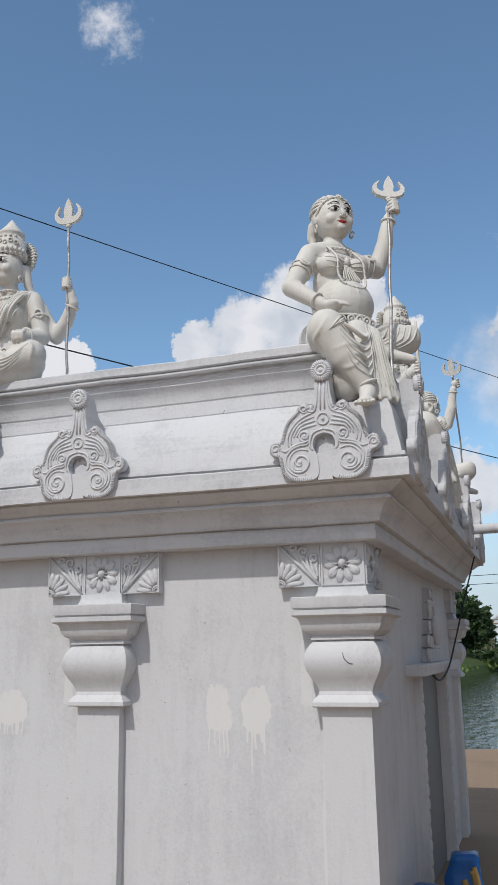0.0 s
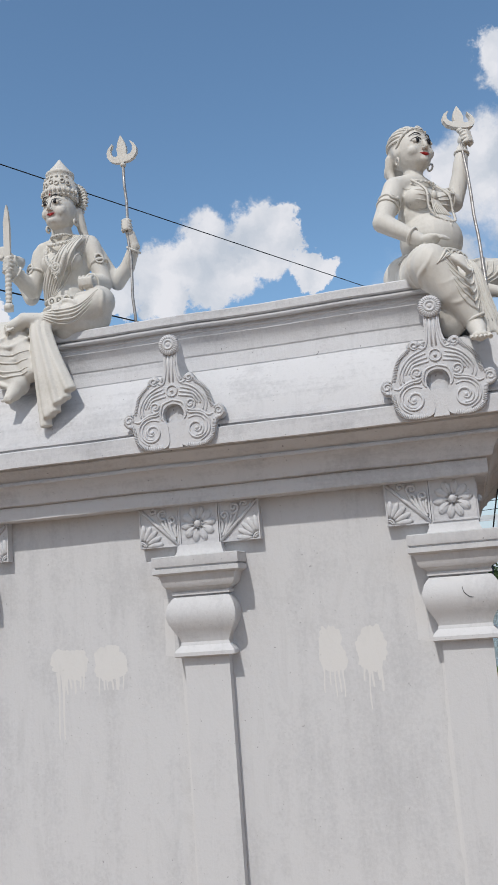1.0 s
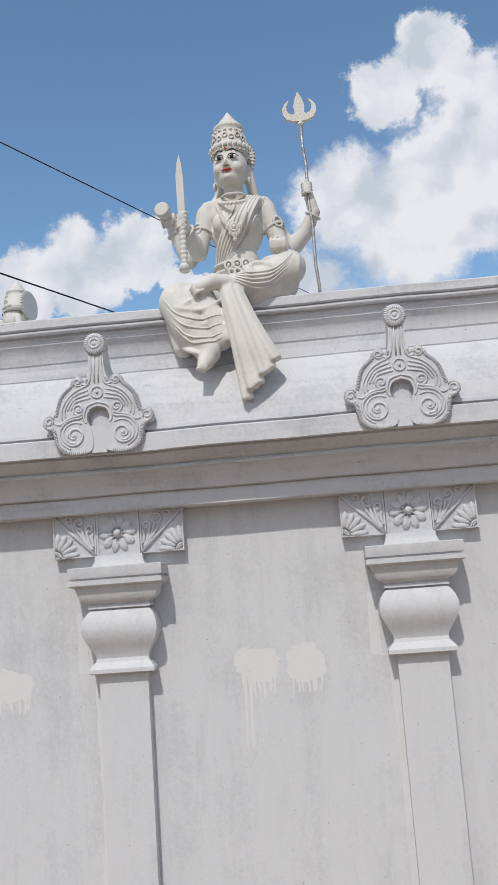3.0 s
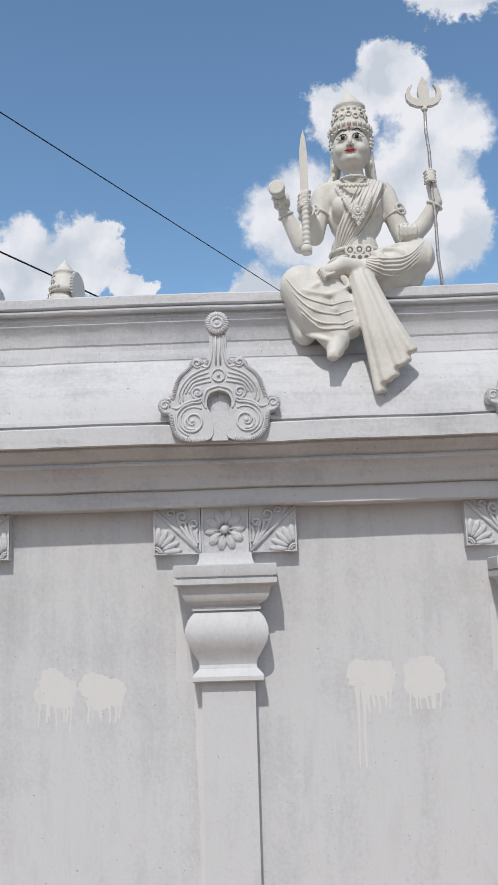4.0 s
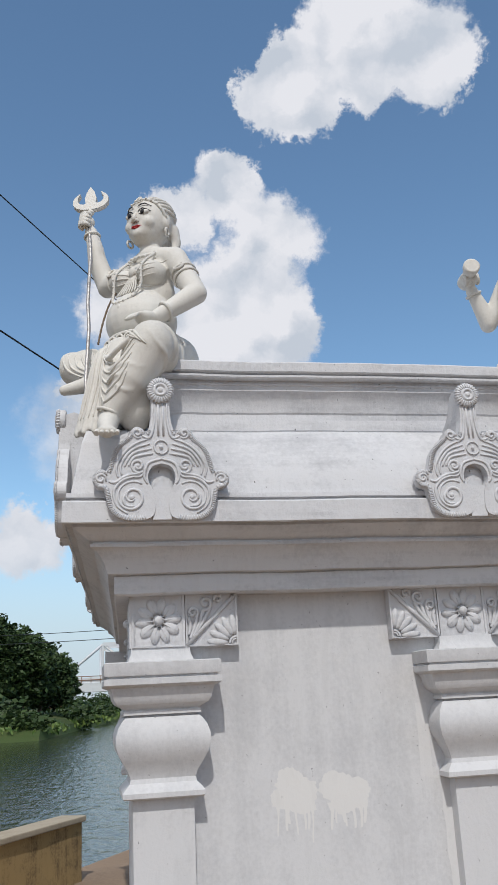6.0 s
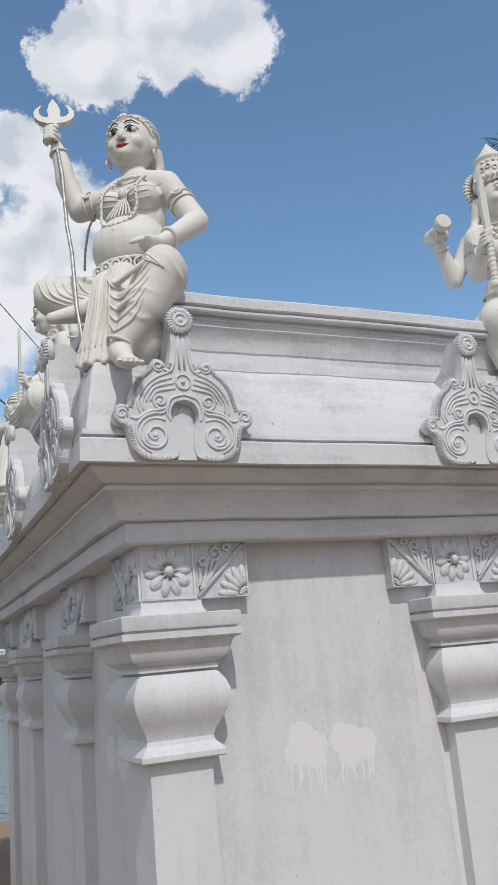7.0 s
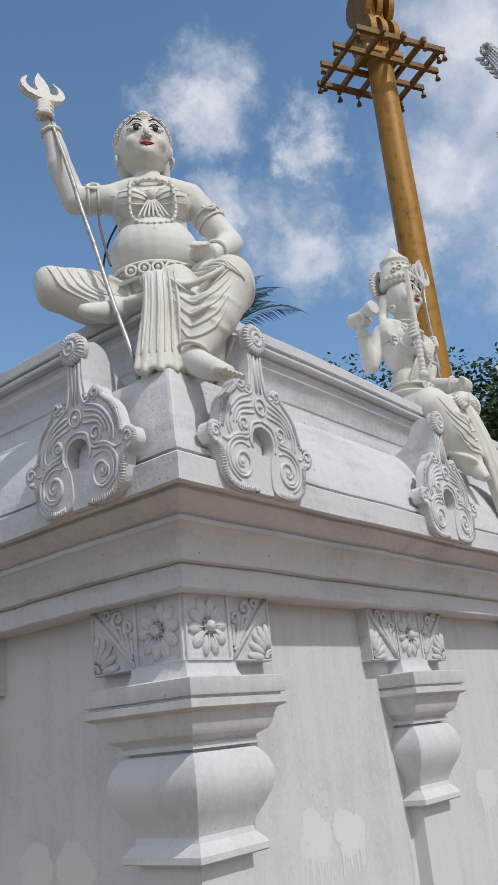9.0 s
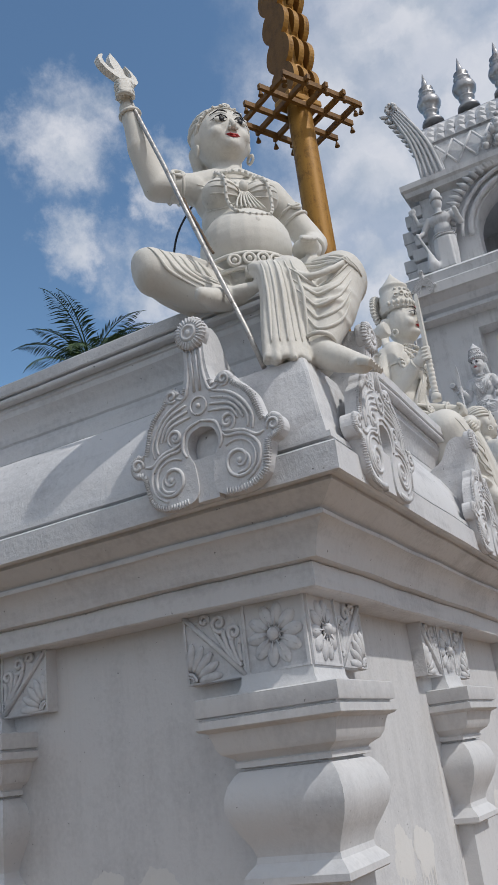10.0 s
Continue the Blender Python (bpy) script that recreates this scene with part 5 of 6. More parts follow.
    # necklaces
    for z0, r, drop in ((0.625, 0.064, 0.02), (0.60, 0.082, 0.05)):
        pts = [(r * math.cos(t), -0.045 + (r + 0.012) * math.sin(t), z0 - drop * max(0, -math.sin(t))) for t in [2 * math.pi * j / 26 for j in range(26)]]
        add_tube(bm, pts, 0.006, 5, closed=True)
        for p in pts[14:26]:
            add_ball(bm, (p[0], p[1] - 0.006, p[2] - 0.008), 0.009, None, 7, 5)
    ln = spline([(-0.09, -0.075, 0.56), (-0.06, -0.156, 0.47), (-0.03, -0.160, 0.42), (0.0, -0.150, 0.385), (0.04, -0.164, 0.43), (0.065, -0.164, 0.48), (0.085, -0.085, 0.56)], 5)
    for p in ln:
        add_ball(bm, p, 0.012, None, 7, 5)
    for x, z, r in ((0, 0.42, 0.024), (-0.032, 0.425, 0.014), (0.032, 0.425, 0.014), (0, 0.385, 0.014), (-0.02, 0.395, 0.011), (0.02, 0.395, 0.011), (0, 0.362, 0.010)):
        add_tube(bm, ring_pts((x, -0.166, z), r * 0.75, (0, -1, 0), 12), r * 0.33, 5, closed=True)
        add_ball(bm, (x, -0.168, z), r * 0.5, None, 7, 5)
    # belt
    for z, r in ((0.275, 0.124), (0.232, 0.134)):
        add_tube(bm, [(-0.008 + r * math.cos(t), -0.02 + (r - 0.02) * math.sin(t), z) for t in [2 * math.pi * j / 28 for j in range(28)]], 0.0085, 6, closed=True)
    for x in (-0.045, 0.0, 0.045):
        add_tube(bm, ring_pts((x, -0.138 + 2.0 * x * x, 0.255), 0.020, (x * 2, -1, 0), 14), 0.0075, 5, closed=True)
        add_ball(bm, (x, -0.138 + 2.0 * x * x, 0.255), 0.010, None, 7, 5)
        add_tube(bm, ring_pts((x * 0.7, -0.142, 0.215), 0.015, (0, -1, 0), 12), 0.006, 5, closed=True)
    # arm rings
    for c, n_, r in (((-0.182, -0.03, 0.455), (-0.25, -0.2, -1), 0.054), ((0.205, -0.02, 0.455), (0.4, 0, -0.9), 0.054), ((-0.342, 0.037, 0.525), (-0.4, -0.1, 1), 0.036), ((0.412, 0.005, 0.540), (0.5, -0.2, 0.8), 0.039), ((-0.25, -0.165, 0.425), (-0.3, -0.8, 0.5), 0.039), ((0.224, -0.175, 0.308), (-0.1, -1, -0.25), 0.040)):
        add_tube(bm, ring_pts(c, r, n_), 0.0075, 6, closed=True)
    for c in ((-0.205, -0.075, 0.465), (0.225, -0.065, 0.468)):
        add_tube(bm, ring_pts(c, 0.024, (c[0] * 2, -1, 0.1), 14), 0.007, 5, closed=True)
    # sword with a wrapped grip, and the hand drum
    add_tube(bm, [(-0.262, -0.232, 0.205), (-0.262, -0.232, 0.235), (-0.260, -0.232, 0.25)], [0.026, 0.028, 0.018], 10)
    add_tube(bm, [(-0.261, -0.232, 0.25 + 0.006 * i) for i in range(34)], [0.020 if i % 4 < 2 else 0.0165 for i in range(34)], 10)
    blade = [(-0.018, 0.45), (-0.022, 0.55), (-0.022, 0.72), (-0.012, 0.79), (0.0, 0.83), (0.010, 0.78), (0.016, 0.70), (0.016, 0.45)]
    add_plate(bm, [(-0.257 + x, z) for x, z in blade[::-1]], -0.242, -0.224)
    dr = bmesh.new()
    add_lathe(dr, [(0.034, -0.088), (0.042, -0.084), (0.042, -0.060), (0.034, -0.035), (0.031, 0.0), (0.034, 0.035), (0.042, 0.060), (0.042, 0.084), (0.034, 0.088)], 16)
    bmesh.ops.transform(dr, matrix=Matrix.Translation((-0.372, 0.005, 0.622)) @ Matrix.Rotation(radians(-12), 4, "Z") @ Matrix.Rotation(radians(84), 4, "X"), verts=dr.verts)
    tmp = bpy.data.meshes.new("drum")
    dr.to_mesh(tmp)
    dr.free()
    bm.from_mesh(tmp)
    bpy.data.meshes.remove(tmp)
    for i in range(5):
        add_tube(bm, [(-0.150 - 0.006 * i, -0.385 + 0.006 * i, 0.045 + 0.011 * i), (-0.190 - 0.006 * i, -0.395 + 0.008 * i, 0.030 + 0.011 * i), (-0.200 - 0.006 * i, -0.375 + 0.008 * i, 0.015 + 0.011 * i)], 0.0085, 6)
        add_tube(bm, [(-0.196 + 0.009 * i, -0.412, -0.35), (-0.205 + 0.010 * i, -0.440, -0.365)], 0.0070, 6)
    face_marks(bm, (0, -0.078, 0.795), 1.0)
    tree = BVHTree.FromBMesh(skin)
    lines = [[(0.165 - 0.016 * i, 0.60 + 0.002 * i), (0.135 - 0.020 * i, 0.52), (0.085 - 0.020 * i, 0.43), (0.015 - 0.016 * i, 0.345), (-0.045 - 0.009 * i, 0.285)] for i in range(8)]
    lines += [[(0.29 - 0.012 * k, 0.235 - 0.028 * k), (0.20 - 0.01 * k, 0.150 - 0.022 * k), (0.09, 0.125 - 0.018 * k), (0.0, 0.135 - 0.012 * k)] for k in range(5)]
    lines += [[(-0.37 + 0.012 * k, 0.05 - 0.036 * k), (-0.30 + 0.014 * k, -0.055 - 0.032 * k), (-0.20 + 0.010 * k, -0.105 - 0.024 * k), (-0.08, -0.085 - 0.024 * k)] for k in (0, 2, 4, 5)]
    fold_lines(bm, tree, lines, 0.0055)
    out = joined(skin, bm)
    for v in out.verts:
        v.co = queen_shape(v.co)
    return out


def statue_data(bm):
    me = bpy.data.meshes.new("statue")
    bm.to_mesh(me)
    bm.free()
    for q in (CREAM, DARKPAINT, REDPAINT):
        me.materials.append(q)
    return me


def flipped(me):
    m2 = me.copy()
    m2.transform(Matrix.Diagonal((-1, 1, 1, 1)))
    m2.flip_normals()
    return m2


def trident(m, height, lean, parent_label):
    """A thin rod with a flat three-pronged cement head; local z runs up the rod, the head is flat in x."""
    e = tagged(empty("trident", m), parent_label, "trident", "tridents held by the statues")
    bm = bmesh.new()
    k = 9
    add_tube(bm, [(lean * (i / k) ** 2 * 0.03 + 0.004 * math.sin(i * 2.1), 0.003 * math.cos(i * 1.7), height * i / k) for i in range(k + 1)], 0.0085, 7)
    part("rod", bm, METAL, e, "twisted rusty steel rod")
    bm = bmesh.new()
    x = lean * 0.03
    add_ball(bm, (x, 0, height + 0.008), (0.018, 0.018, 0.016), None, 10, 7)
    out = [(0.0, 0.018), (0.035, 0.022), (0.062, 0.036), (0.078, 0.062), (0.080, 0.092), (0.070, 0.116), (0.050, 0.138), (0.046, 0.136), (0.058, 0.108), (0.058, 0.082), (0.046, 0.064), (0.030, 0.058), (0.022, 0.066), (0.026, 0.100), (0.018, 0.140), (0.0, 0.182)]
    pts = [(x + p * 1.16, height + q * 1.06) for p, q in out] + [(x - p * 1.16, height + q * 1.06) for p, q in out[::-1][1:-1]]
    add_plate(bm, pts[::-1], -0.013, 0.013)
    bmesh.ops.recalc_face_normals(bm, faces=bm.faces)
    part("trident_head", bm, CREAM, e, "white cement three-pronged head")
    return e


def build_statues():
    corner = statue_data(corner_statue_mesh())
    mirror = flipped(corner)
    queen = statue_data(goddess_statue_mesh())
    yb = Y0 + Y1
    n1 = "cream cement statue of a seated pot-bellied attendant on the roof corner"
    n2 = "cream cement statue of a crowned seated goddess on the roof edge"
    for me, x, y, rz, s in ((corner, -5.02, 4.20, -45, 1), (mirror, -0.85, 4.20, 45, -1), (mirror, -5.02 + SKEW, yb - 4.20, -135, -1), (corner, -0.85, yb - 4.20, 135, 1)):
        m = pose(x, y, 3.085, 0, 0, rz)
        o = new("statue", me)
        o.matrix_basis = m
        tagged(o, n1, "statue", "attendant statues on the roof corners")
        # rod from the block by the knee up to the raised hand
        a, b_ = Vector((-0.090 * s, -0.235, -0.325)), Vector((-0.380 * s, 0.090, 0.997))
        up = (b_ - a).normalized()
        side = Vector((1, 0, 0)) - up * up.x
        side.normalize()
        fr = Matrix((side, up.cross(side), up)).transposed().to_4x4()
        trident(m @ Matrix.Translation(a) @ fr @ pose(0, 0, 0, 0, 0, 28 if s > 0 else -24), (b_ - a).length, 0.0, "thin iron trident with a white head held by the corner statue")
    m = pose(-5.02, 4.20, 3.085, 0, 0, -45)
    bm = bmesh.new()
    add_tube(bm, spline([m @ Vector(p) for p in ((0.0, 0.285, 0.80), (-0.06, 0.305, 0.70), (-0.17, 0.30, 0.50), (-0.20, 0.30, 0.30), (-0.17, 0.33, 0.10), (-0.15, 0.345, 0.0275), (-0.08, 0.37, 0.0275))], 6), 0.0042, 6)
    tagged(part("cord", bm, WIRE), "thin dark cord hanging behind the corner statue", "cord")
    bm = bmesh.new()
    add_tube(bm, spline([m @ Vector(p) for p in ((-0.195, 0.085, 0.505), (-0.196, 0.030, 0.42), (-0.182, -0.03, 0.30), (-0.168, -0.07, 0.20), (-0.160, -0.085, 0.165))], 6), [0.0042 + 0.0016 * (k % 2) for k in range(25)], 6)
    tagged(part("cord", bm, BARK), "frayed brown cord hanging from the corner statue's arm", "cord")
    ymid = (Y0 + Y1) / 2
    for x, y, rz in ((-2.95, 4.30, 0), (X1 - 0.15, ymid, 90), (X0 + SKEW / 2 + 0.15, ymid, -90 - LEAN_IN), (-2.95, yb - 4.30, 180)):
        m = pose(x, y, 3.085, 0, 0, rz)
        o = new("statue", queen)
        o.matrix_basis = m
        tagged(o, n2, "statue", "goddess statues on the roof edges")
        if rz > -90:
            trident(m @ pose(0.412, -0.03, 0.018, 0, -1.2, 0), 1.03, 0.0, "thin iron trident with a white head held by the goddess statue")
    return queen


QUEEN = build_statues()


# ---- ground, river, far bank ----
def wall_line(x):
    return 8.38 + 1.69 * (x + 6.46)


def shore(x):
    a = max(min(wall_line(x) + 0.55, 14.0), -38.0)
    return a + 0.5 * math.sin(x * 0.7) * (1 if x > -4.5 else 0) + (1.4 if x > -3 else 0)


def recede(x):
    """How much further off the far bank lies upstream."""
    return 7.0 * min(max(0.0, x + 8.5), 9.0)


MEADOW = paint("bank_turf", (0.055, 0.085, 0.025), (0.13, 0.10, 0.05), rough=0.95, stain=0.12, streak=0.0, grain=4.0, amount=0.8)


def build_ground():
    xs = [-2500, -900, -300, -120, -60, -40, -30, -25, -20, -16] + [-14 + 0.5 * i for i in range(57)] + [16, 20, 26, 34, 50, 80, 140, 300, 900, 2500]
    rows = []
    for k, (off, z) in enumerate(((-0.0, 0.0), (0.6, -0.25), (1.4, -0.9), (4.0, -2.2), (20.0, -2.6))):
        rows.append([(x, shore(x) + off, z + (0.06 * noise.noise(Vector((x * 0.8, k * 3.1, 0))) if 0 < k < 3 else 0)) for x in xs])
    far = [(66.0, -2.0), (71.0, -1.0), (74.0, -0.2), (80.0, 0.3), (95.0, 0.8), (160.0, 1.0), (600.0, 0.0), (2500.0, 0.0)]
    for y, z in far:
        rows.append([(x, y + 2.5 * noise.noise(Vector((x * 0.05, y * 0.1, 2))) * (1 if y < 100 else 0) + (recede(x) if y < 500 else 0), z) for x in xs])
    near = [-2500, -600, -150, -60, -40]
    head = [[(x, y, 0.0) for x in xs] for y in near]
    mid = []
    for f in (0.3, 0.55, 0.75, 0.88, 0.96):
        mid.append([(x, -40 + (shore(x) + 40) * f, 0.0) for x in xs])
    grid = head + mid + rows
    verts = [p for r in grid for p in r]
    w = len(xs)
    faces = [(j * w + i, j * w + i + 1, (j + 1) * w + i + 1, (j + 1) * w + i) for j in range(len(grid) - 1) for i in range(w - 1)]
    me = bpy.data.meshes.new("ground")
    me.from_pydata(verts, [], faces)
    me.materials.append(SAND)
    me.materials.append(MEADOW)
    me.polygons.foreach_set("material_index", [1 if verts[f[0]][1] > 60 else 0 for f in faces])
    tagged(new("ground", me), "bare brown sandy riverbank ground", "ground", kind="structure")
    me = bpy.data.meshes.new("water")
    me.from_pydata([(-2500, -60, -0.92), (2500, -60, -0.92), (2500, 190, -0.92), (-2500, 190, -0.92)], [], [(0, 1, 2, 3)])
    me.materials.append(WATER)
    tagged(new("water", me), "rippled green-grey river water", "river", kind="structure")


build_ground()


def build_low_wall():
    a, b = Vector((-10.2, wall_line(-10.2), 0)), Vector((-5.35, wall_line(-5.35), 0))
    ang = math.degrees(math.atan2(b.y - a.y, b.x - a.x))
    ln = (b - a).length
    e = tagged(empty("low_wall", pose(a.x, a.y, 0, 0, 0, ang)), "low stained yellow rendered wall with cement coping by the river", "wall", kind="structure")
    bm = box(0, ln, -0.11, 0.11, -0.3, 0.55)
    bmesh.ops.subdivide_edges(bm, edges=[d for d in bm.edges if abs(d.verts[0].co.x - d.verts[1].co.x) > 1], cuts=40)
    for v in bm.verts:
        v.co.y += 0.012 * noise.noise(v.co * 3.0)
    part("wall_body", bm, CONCRETE, e)
    bm = box(-0.02, ln + 0.02, -0.15, 0.15, 0.55, 0.605, 0.012)
    part("coping", bm, COPING, e)


build_low_wall()


# ---- plants ----
def leaf_cloud(name, clumps, count, size, mat, seed, parent=None, flat=0.5):
    """Many small leaves scattered over the outer part of a few uneven clumps (x, y, z, rx, ry, rz)."""
    rng = np.random.default_rng(seed)
    vol = np.array([c[3] * c[4] * c[5] for c in clumps]) ** 0.66
    pick = rng.choice(len(clumps), count, p=vol / vol.sum())
    c = np.array(clumps)[pick]
    d = rng.normal(size=(count, 3))
    d /= np.linalg.norm(d, axis=1)[:, None]
    lump = 1 + 0.22 * np.sin(d[:, 0] * 7 + pick) + 0.18 * np.sin(d[:, 2] * 9 + 2 * pick)
    p = c[:, :3] + d * c[:, 3:] * (rng.random(count) ** 0.4 * lump)[:, None]
    u = rng.normal(size=(count, 3))
    u[:, 2] *= flat
    u /= np.linalg.norm(u, axis=1)[:, None]
    v = np.cross(u, rng.normal(size=(count, 3)))
    v /= np.linalg.norm(v, axis=1)[:, None]
    s = size * rng.uniform(0.6, 1.4, count)[:, None]
    u, v = u * s, v * s * 0.55
    q = np.stack([p - u, p + v - u * 0.1, p + u, p - v - u * 0.1], 1).reshape(-1, 3)
    me = bpy.data.meshes.new(name)
    me.from_pydata(q.tolist(), [], np.arange(4 * count).reshape(-1, 4).tolist())
    me.materials.append(mat)
    ob = new(name, me)
    ob.parent = parent
    return ob


def tree(x, y, z, height, width, seed, leaves=4500, size=0.34, label="dense dark green broadleaf tree on the riverbank", tall=False):
    rng = random.Random(seed)
    e = tagged(empty("tree", pose(x, y, z)), label, "tree", "trees")
    bm = bmesh.new()
    r = 0.03 * height
    add_tube(bm, spline([(0, 0, -0.3), (0.1, 0, height * 0.25), (-0.1, 0.1, height * 0.5), (0, 0, height * 0.8)], 4), [r * (1.2 - 0.08 * i) for i in range(13)], 8)
    clumps = []
    for i in range(7):
        a = rng.uniform(0, 6.28)
        h = height * rng.uniform(0.42, 0.85)
        ro = width * rng.uniform(0.2, 0.42)
        tip = Vector((ro * math.cos(a), ro * math.sin(a), h))
        add_tube(bm, [(0, 0, h * 0.55), tip * 0.6 + Vector((0, 0, h * 0.2)), tip], [r * 0.5, r * 0.35, r * 0.15], 6)
        k = rng.uniform(0.20, 0.32)
        clumps.append((*tip, width * k, width * k, height * rng.uniform(0.12, 0.2)))
    clumps.append((0, 0, height * 0.72, width * 0.3, width * 0.3, height * 0.26))
    clumps.append((0, 0, height * 0.35, width * 0.42, width * 0.42, height * 0.22))
    if tall:
        clumps += [(0, 0, height * 0.9, width * 0.16, width * 0.16, height * 0.14), (0.2, 0, height * 0.6, width * 0.3, width * 0.3, height * 0.3)]
    part("trunk", bm, BARK, e)
    leaf_cloud("crown", clumps, leaves, size, LEAF, seed, e)
    return e


def far_bank():
    for i, (az, d, h, w, tall) in enumerate(((-14.5, 92, 8.5, 9, 0), (-11.5, 88, 8.0, 8, 0), (-9.6, 90, 9.0, 7, 0), (-7.6, 86, 11.8, 6.5, 1), (-6.6, 88, 9.8, 7, 0), (-5.4, 90, 10.0, 7, 0), (-4.0, 92, 9.2, 7.5, 0), (-2.9, 96, 8.0, 7, 0), (-17, 98, 8, 9, 0), (-20, 100, 8.5, 9, 0), (-2.4, 102, 5.6, 6, 0))):
        p = direction(az, 0) * d
        tree(-4.8 + p.x, 0.5 + p.y, 0.3, h, w, 40 + i, 9000, 0.23, tall=bool(tall))
    # scrub and verge grass along the far waterline, reeds on the near edge
    cl = [(x + 1.3 * math.sin(x), 76.2 + recede(x) + 1.5 * math.cos(x * 1.7), 0.5, 2.4, 1.8, 1.4 + 0.5 * math.sin(x * 0.9)) for x in range(-60, 90, 3)]
    tagged(leaf_cloud("scrub", cl, 20000, 0.26, LEAF, 5), "tangled dark green scrub along the far bank", "bushes", kind="stuff")
    cl = [(x * 1.0, 74.5 + recede(x) + 0.8 * math.sin(x), -0.2, 2.0, 2.2, 0.45) for x in range(-70, 100, 2)]
    tagged(leaf_cloud("verge_grass", cl, 15000, 0.22, GRASS, 6, flat=2.0), "bright green grass verge at the waterline", "grass", kind="stuff")
    cl = [(x + 2 * math.sin(x), 205 + 4 * math.sin(x * 0.7), 1.2, 5.0, 3.0, 2.3 + 0.7 * math.sin(x * 1.3)) for x in range(-60, 160, 5)]
    tagged(leaf_cloud("far_woods", cl, 40000, 0.32, LEAF, 8), "dark green woods beyond the bridge", "woods", kind="stuff")
    rng = random.Random(17)
    verts, faces = [], []
    for k in range(900):
        x = rng.uniform(-0.75, 2.6)
        h = rng.uniform(0.10, 0.40) * (0.35 + 0.65 * ramp01(x, -0.6, 0.3))
        base = Vector((x, 15.6 + rng.uniform(-0.35, 0.35), -0.12))
        a, lean = rng.uniform(0, 6.28), rng.uniform(0.05, 0.6) * h
        d, w = Vector((math.cos(a), math.sin(a), 0)), rng.uniform(0.006, 0.014)
        q = Vector((-d.y, d.x, 0)) * w
        at = len(verts)
        verts += [base - q, base + q, base + d * lean * 0.3 + q * 0.8 + Vector((0, 0, h * 0.6 + 0.12)), base + d * lean * 0.3 - q * 0.8 + Vector((0, 0, h * 0.6 + 0.12)), base + d * lean + Vector((0, 0, h + 0.12))]
        faces += [(at, at + 1, at + 2, at + 3), (at + 3, at + 2, at + 4)]
    me = bpy.data.meshes.new("reeds")
    me.from_pydata(verts, [], faces)
    me.materials.append(GRASS)
    tagged(new("reeds", me), "green reeds and grass at the sandy water's edge", "grass", kind="stuff")


far_bank()


def palm(x, y, top, seed):
    rng = random.Random(seed)
    e = tagged(empty("palm_tree", pose(x, y, 0)), "coconut palm with feathery green fronds behind the shrine", "palm tree")
    bm = bmesh.new()
    add_tube(bm, spline([(0.8, 0, -0.2), (0.5, 0.1, top * 0.4), (0, 0, top)], 6), [0.2 - 0.006 * i for i in range(13)], 10)
    part("trunk", bm, BARK, e)
    for k in range(24):
        az = 2 * math.pi * k / 24 + rng.uniform(-0.2, 0.2)
        el = radians(rng.choice((80, 72, 60, 45, 28, 10, -15)))
        ln = rng.uniform(2.7, 3.7)
        d = Vector((math.cos(az), math.sin(az), 0))
        pts = []
        p = Vector((0, 0, top))
        a = el
        for i in range(12):
            pts.append(p.copy())
            p = p + (d * math.cos(a) + Vector((0, 0, math.sin(a)))) * ln / 11
            a -= 0.10 + 0.012 * i
        bm = bmesh.new()
        add_tube(bm, pts, [0.035 - 0.0026 * i for i in range(12)], 5)
        side = d.cross(Vector((0, 0, 1)))
        for i in range(1, 12):
            for h in range(4):
                c = pts[i - 1].lerp(pts[i], h / 4)
                t = (pts[i] - pts[i - 1]).normalized()
                for s in (-1, 1):
                    L = 0.75 * math.sin(math.pi * min(1, 0.12 + (i + h / 4) / 13)) * rng.uniform(0.85, 1.1)
                    w = t * 0.022
                    out = (side * s * 0.8 + t * 0.65 + Vector((0, 0, -0.25 + rng.uniform(-0.15, 0.1)))).normalized() * L
                    q = [bm.verts.new(c - w), bm.verts.new(c + out * 0.5 - w * 1.4 + Vector((0, 0, 0.02))), bm.verts.new(c + out + Vector((0, 0, -0.16 * L))), bm.verts.new(c + out * 0.5 + w * 1.4)]
                    bm.faces.new(q)
        part("frond", bm, PALMLEAF, e)


palm(12.5, 17.9, 13.35, 4)
for i_, (az_, d_, h_, w_) in enumerate(((50, 27, 11.8, 5), (54, 27, 12.6, 5.5), (58, 29, 13.8, 6), (62.5, 30, 14.4, 6), (68.5, 31, 14.6, 6.5), (72, 32, 13.5, 6))):
    p_ = direction(az_, 0) * d_
    tree(-7.0 + p_.x, 2.3 + p_.y, 0, h_, w_, 70 + i_, 16000, 0.11, "leafy green tree rising behind the shrine roof")


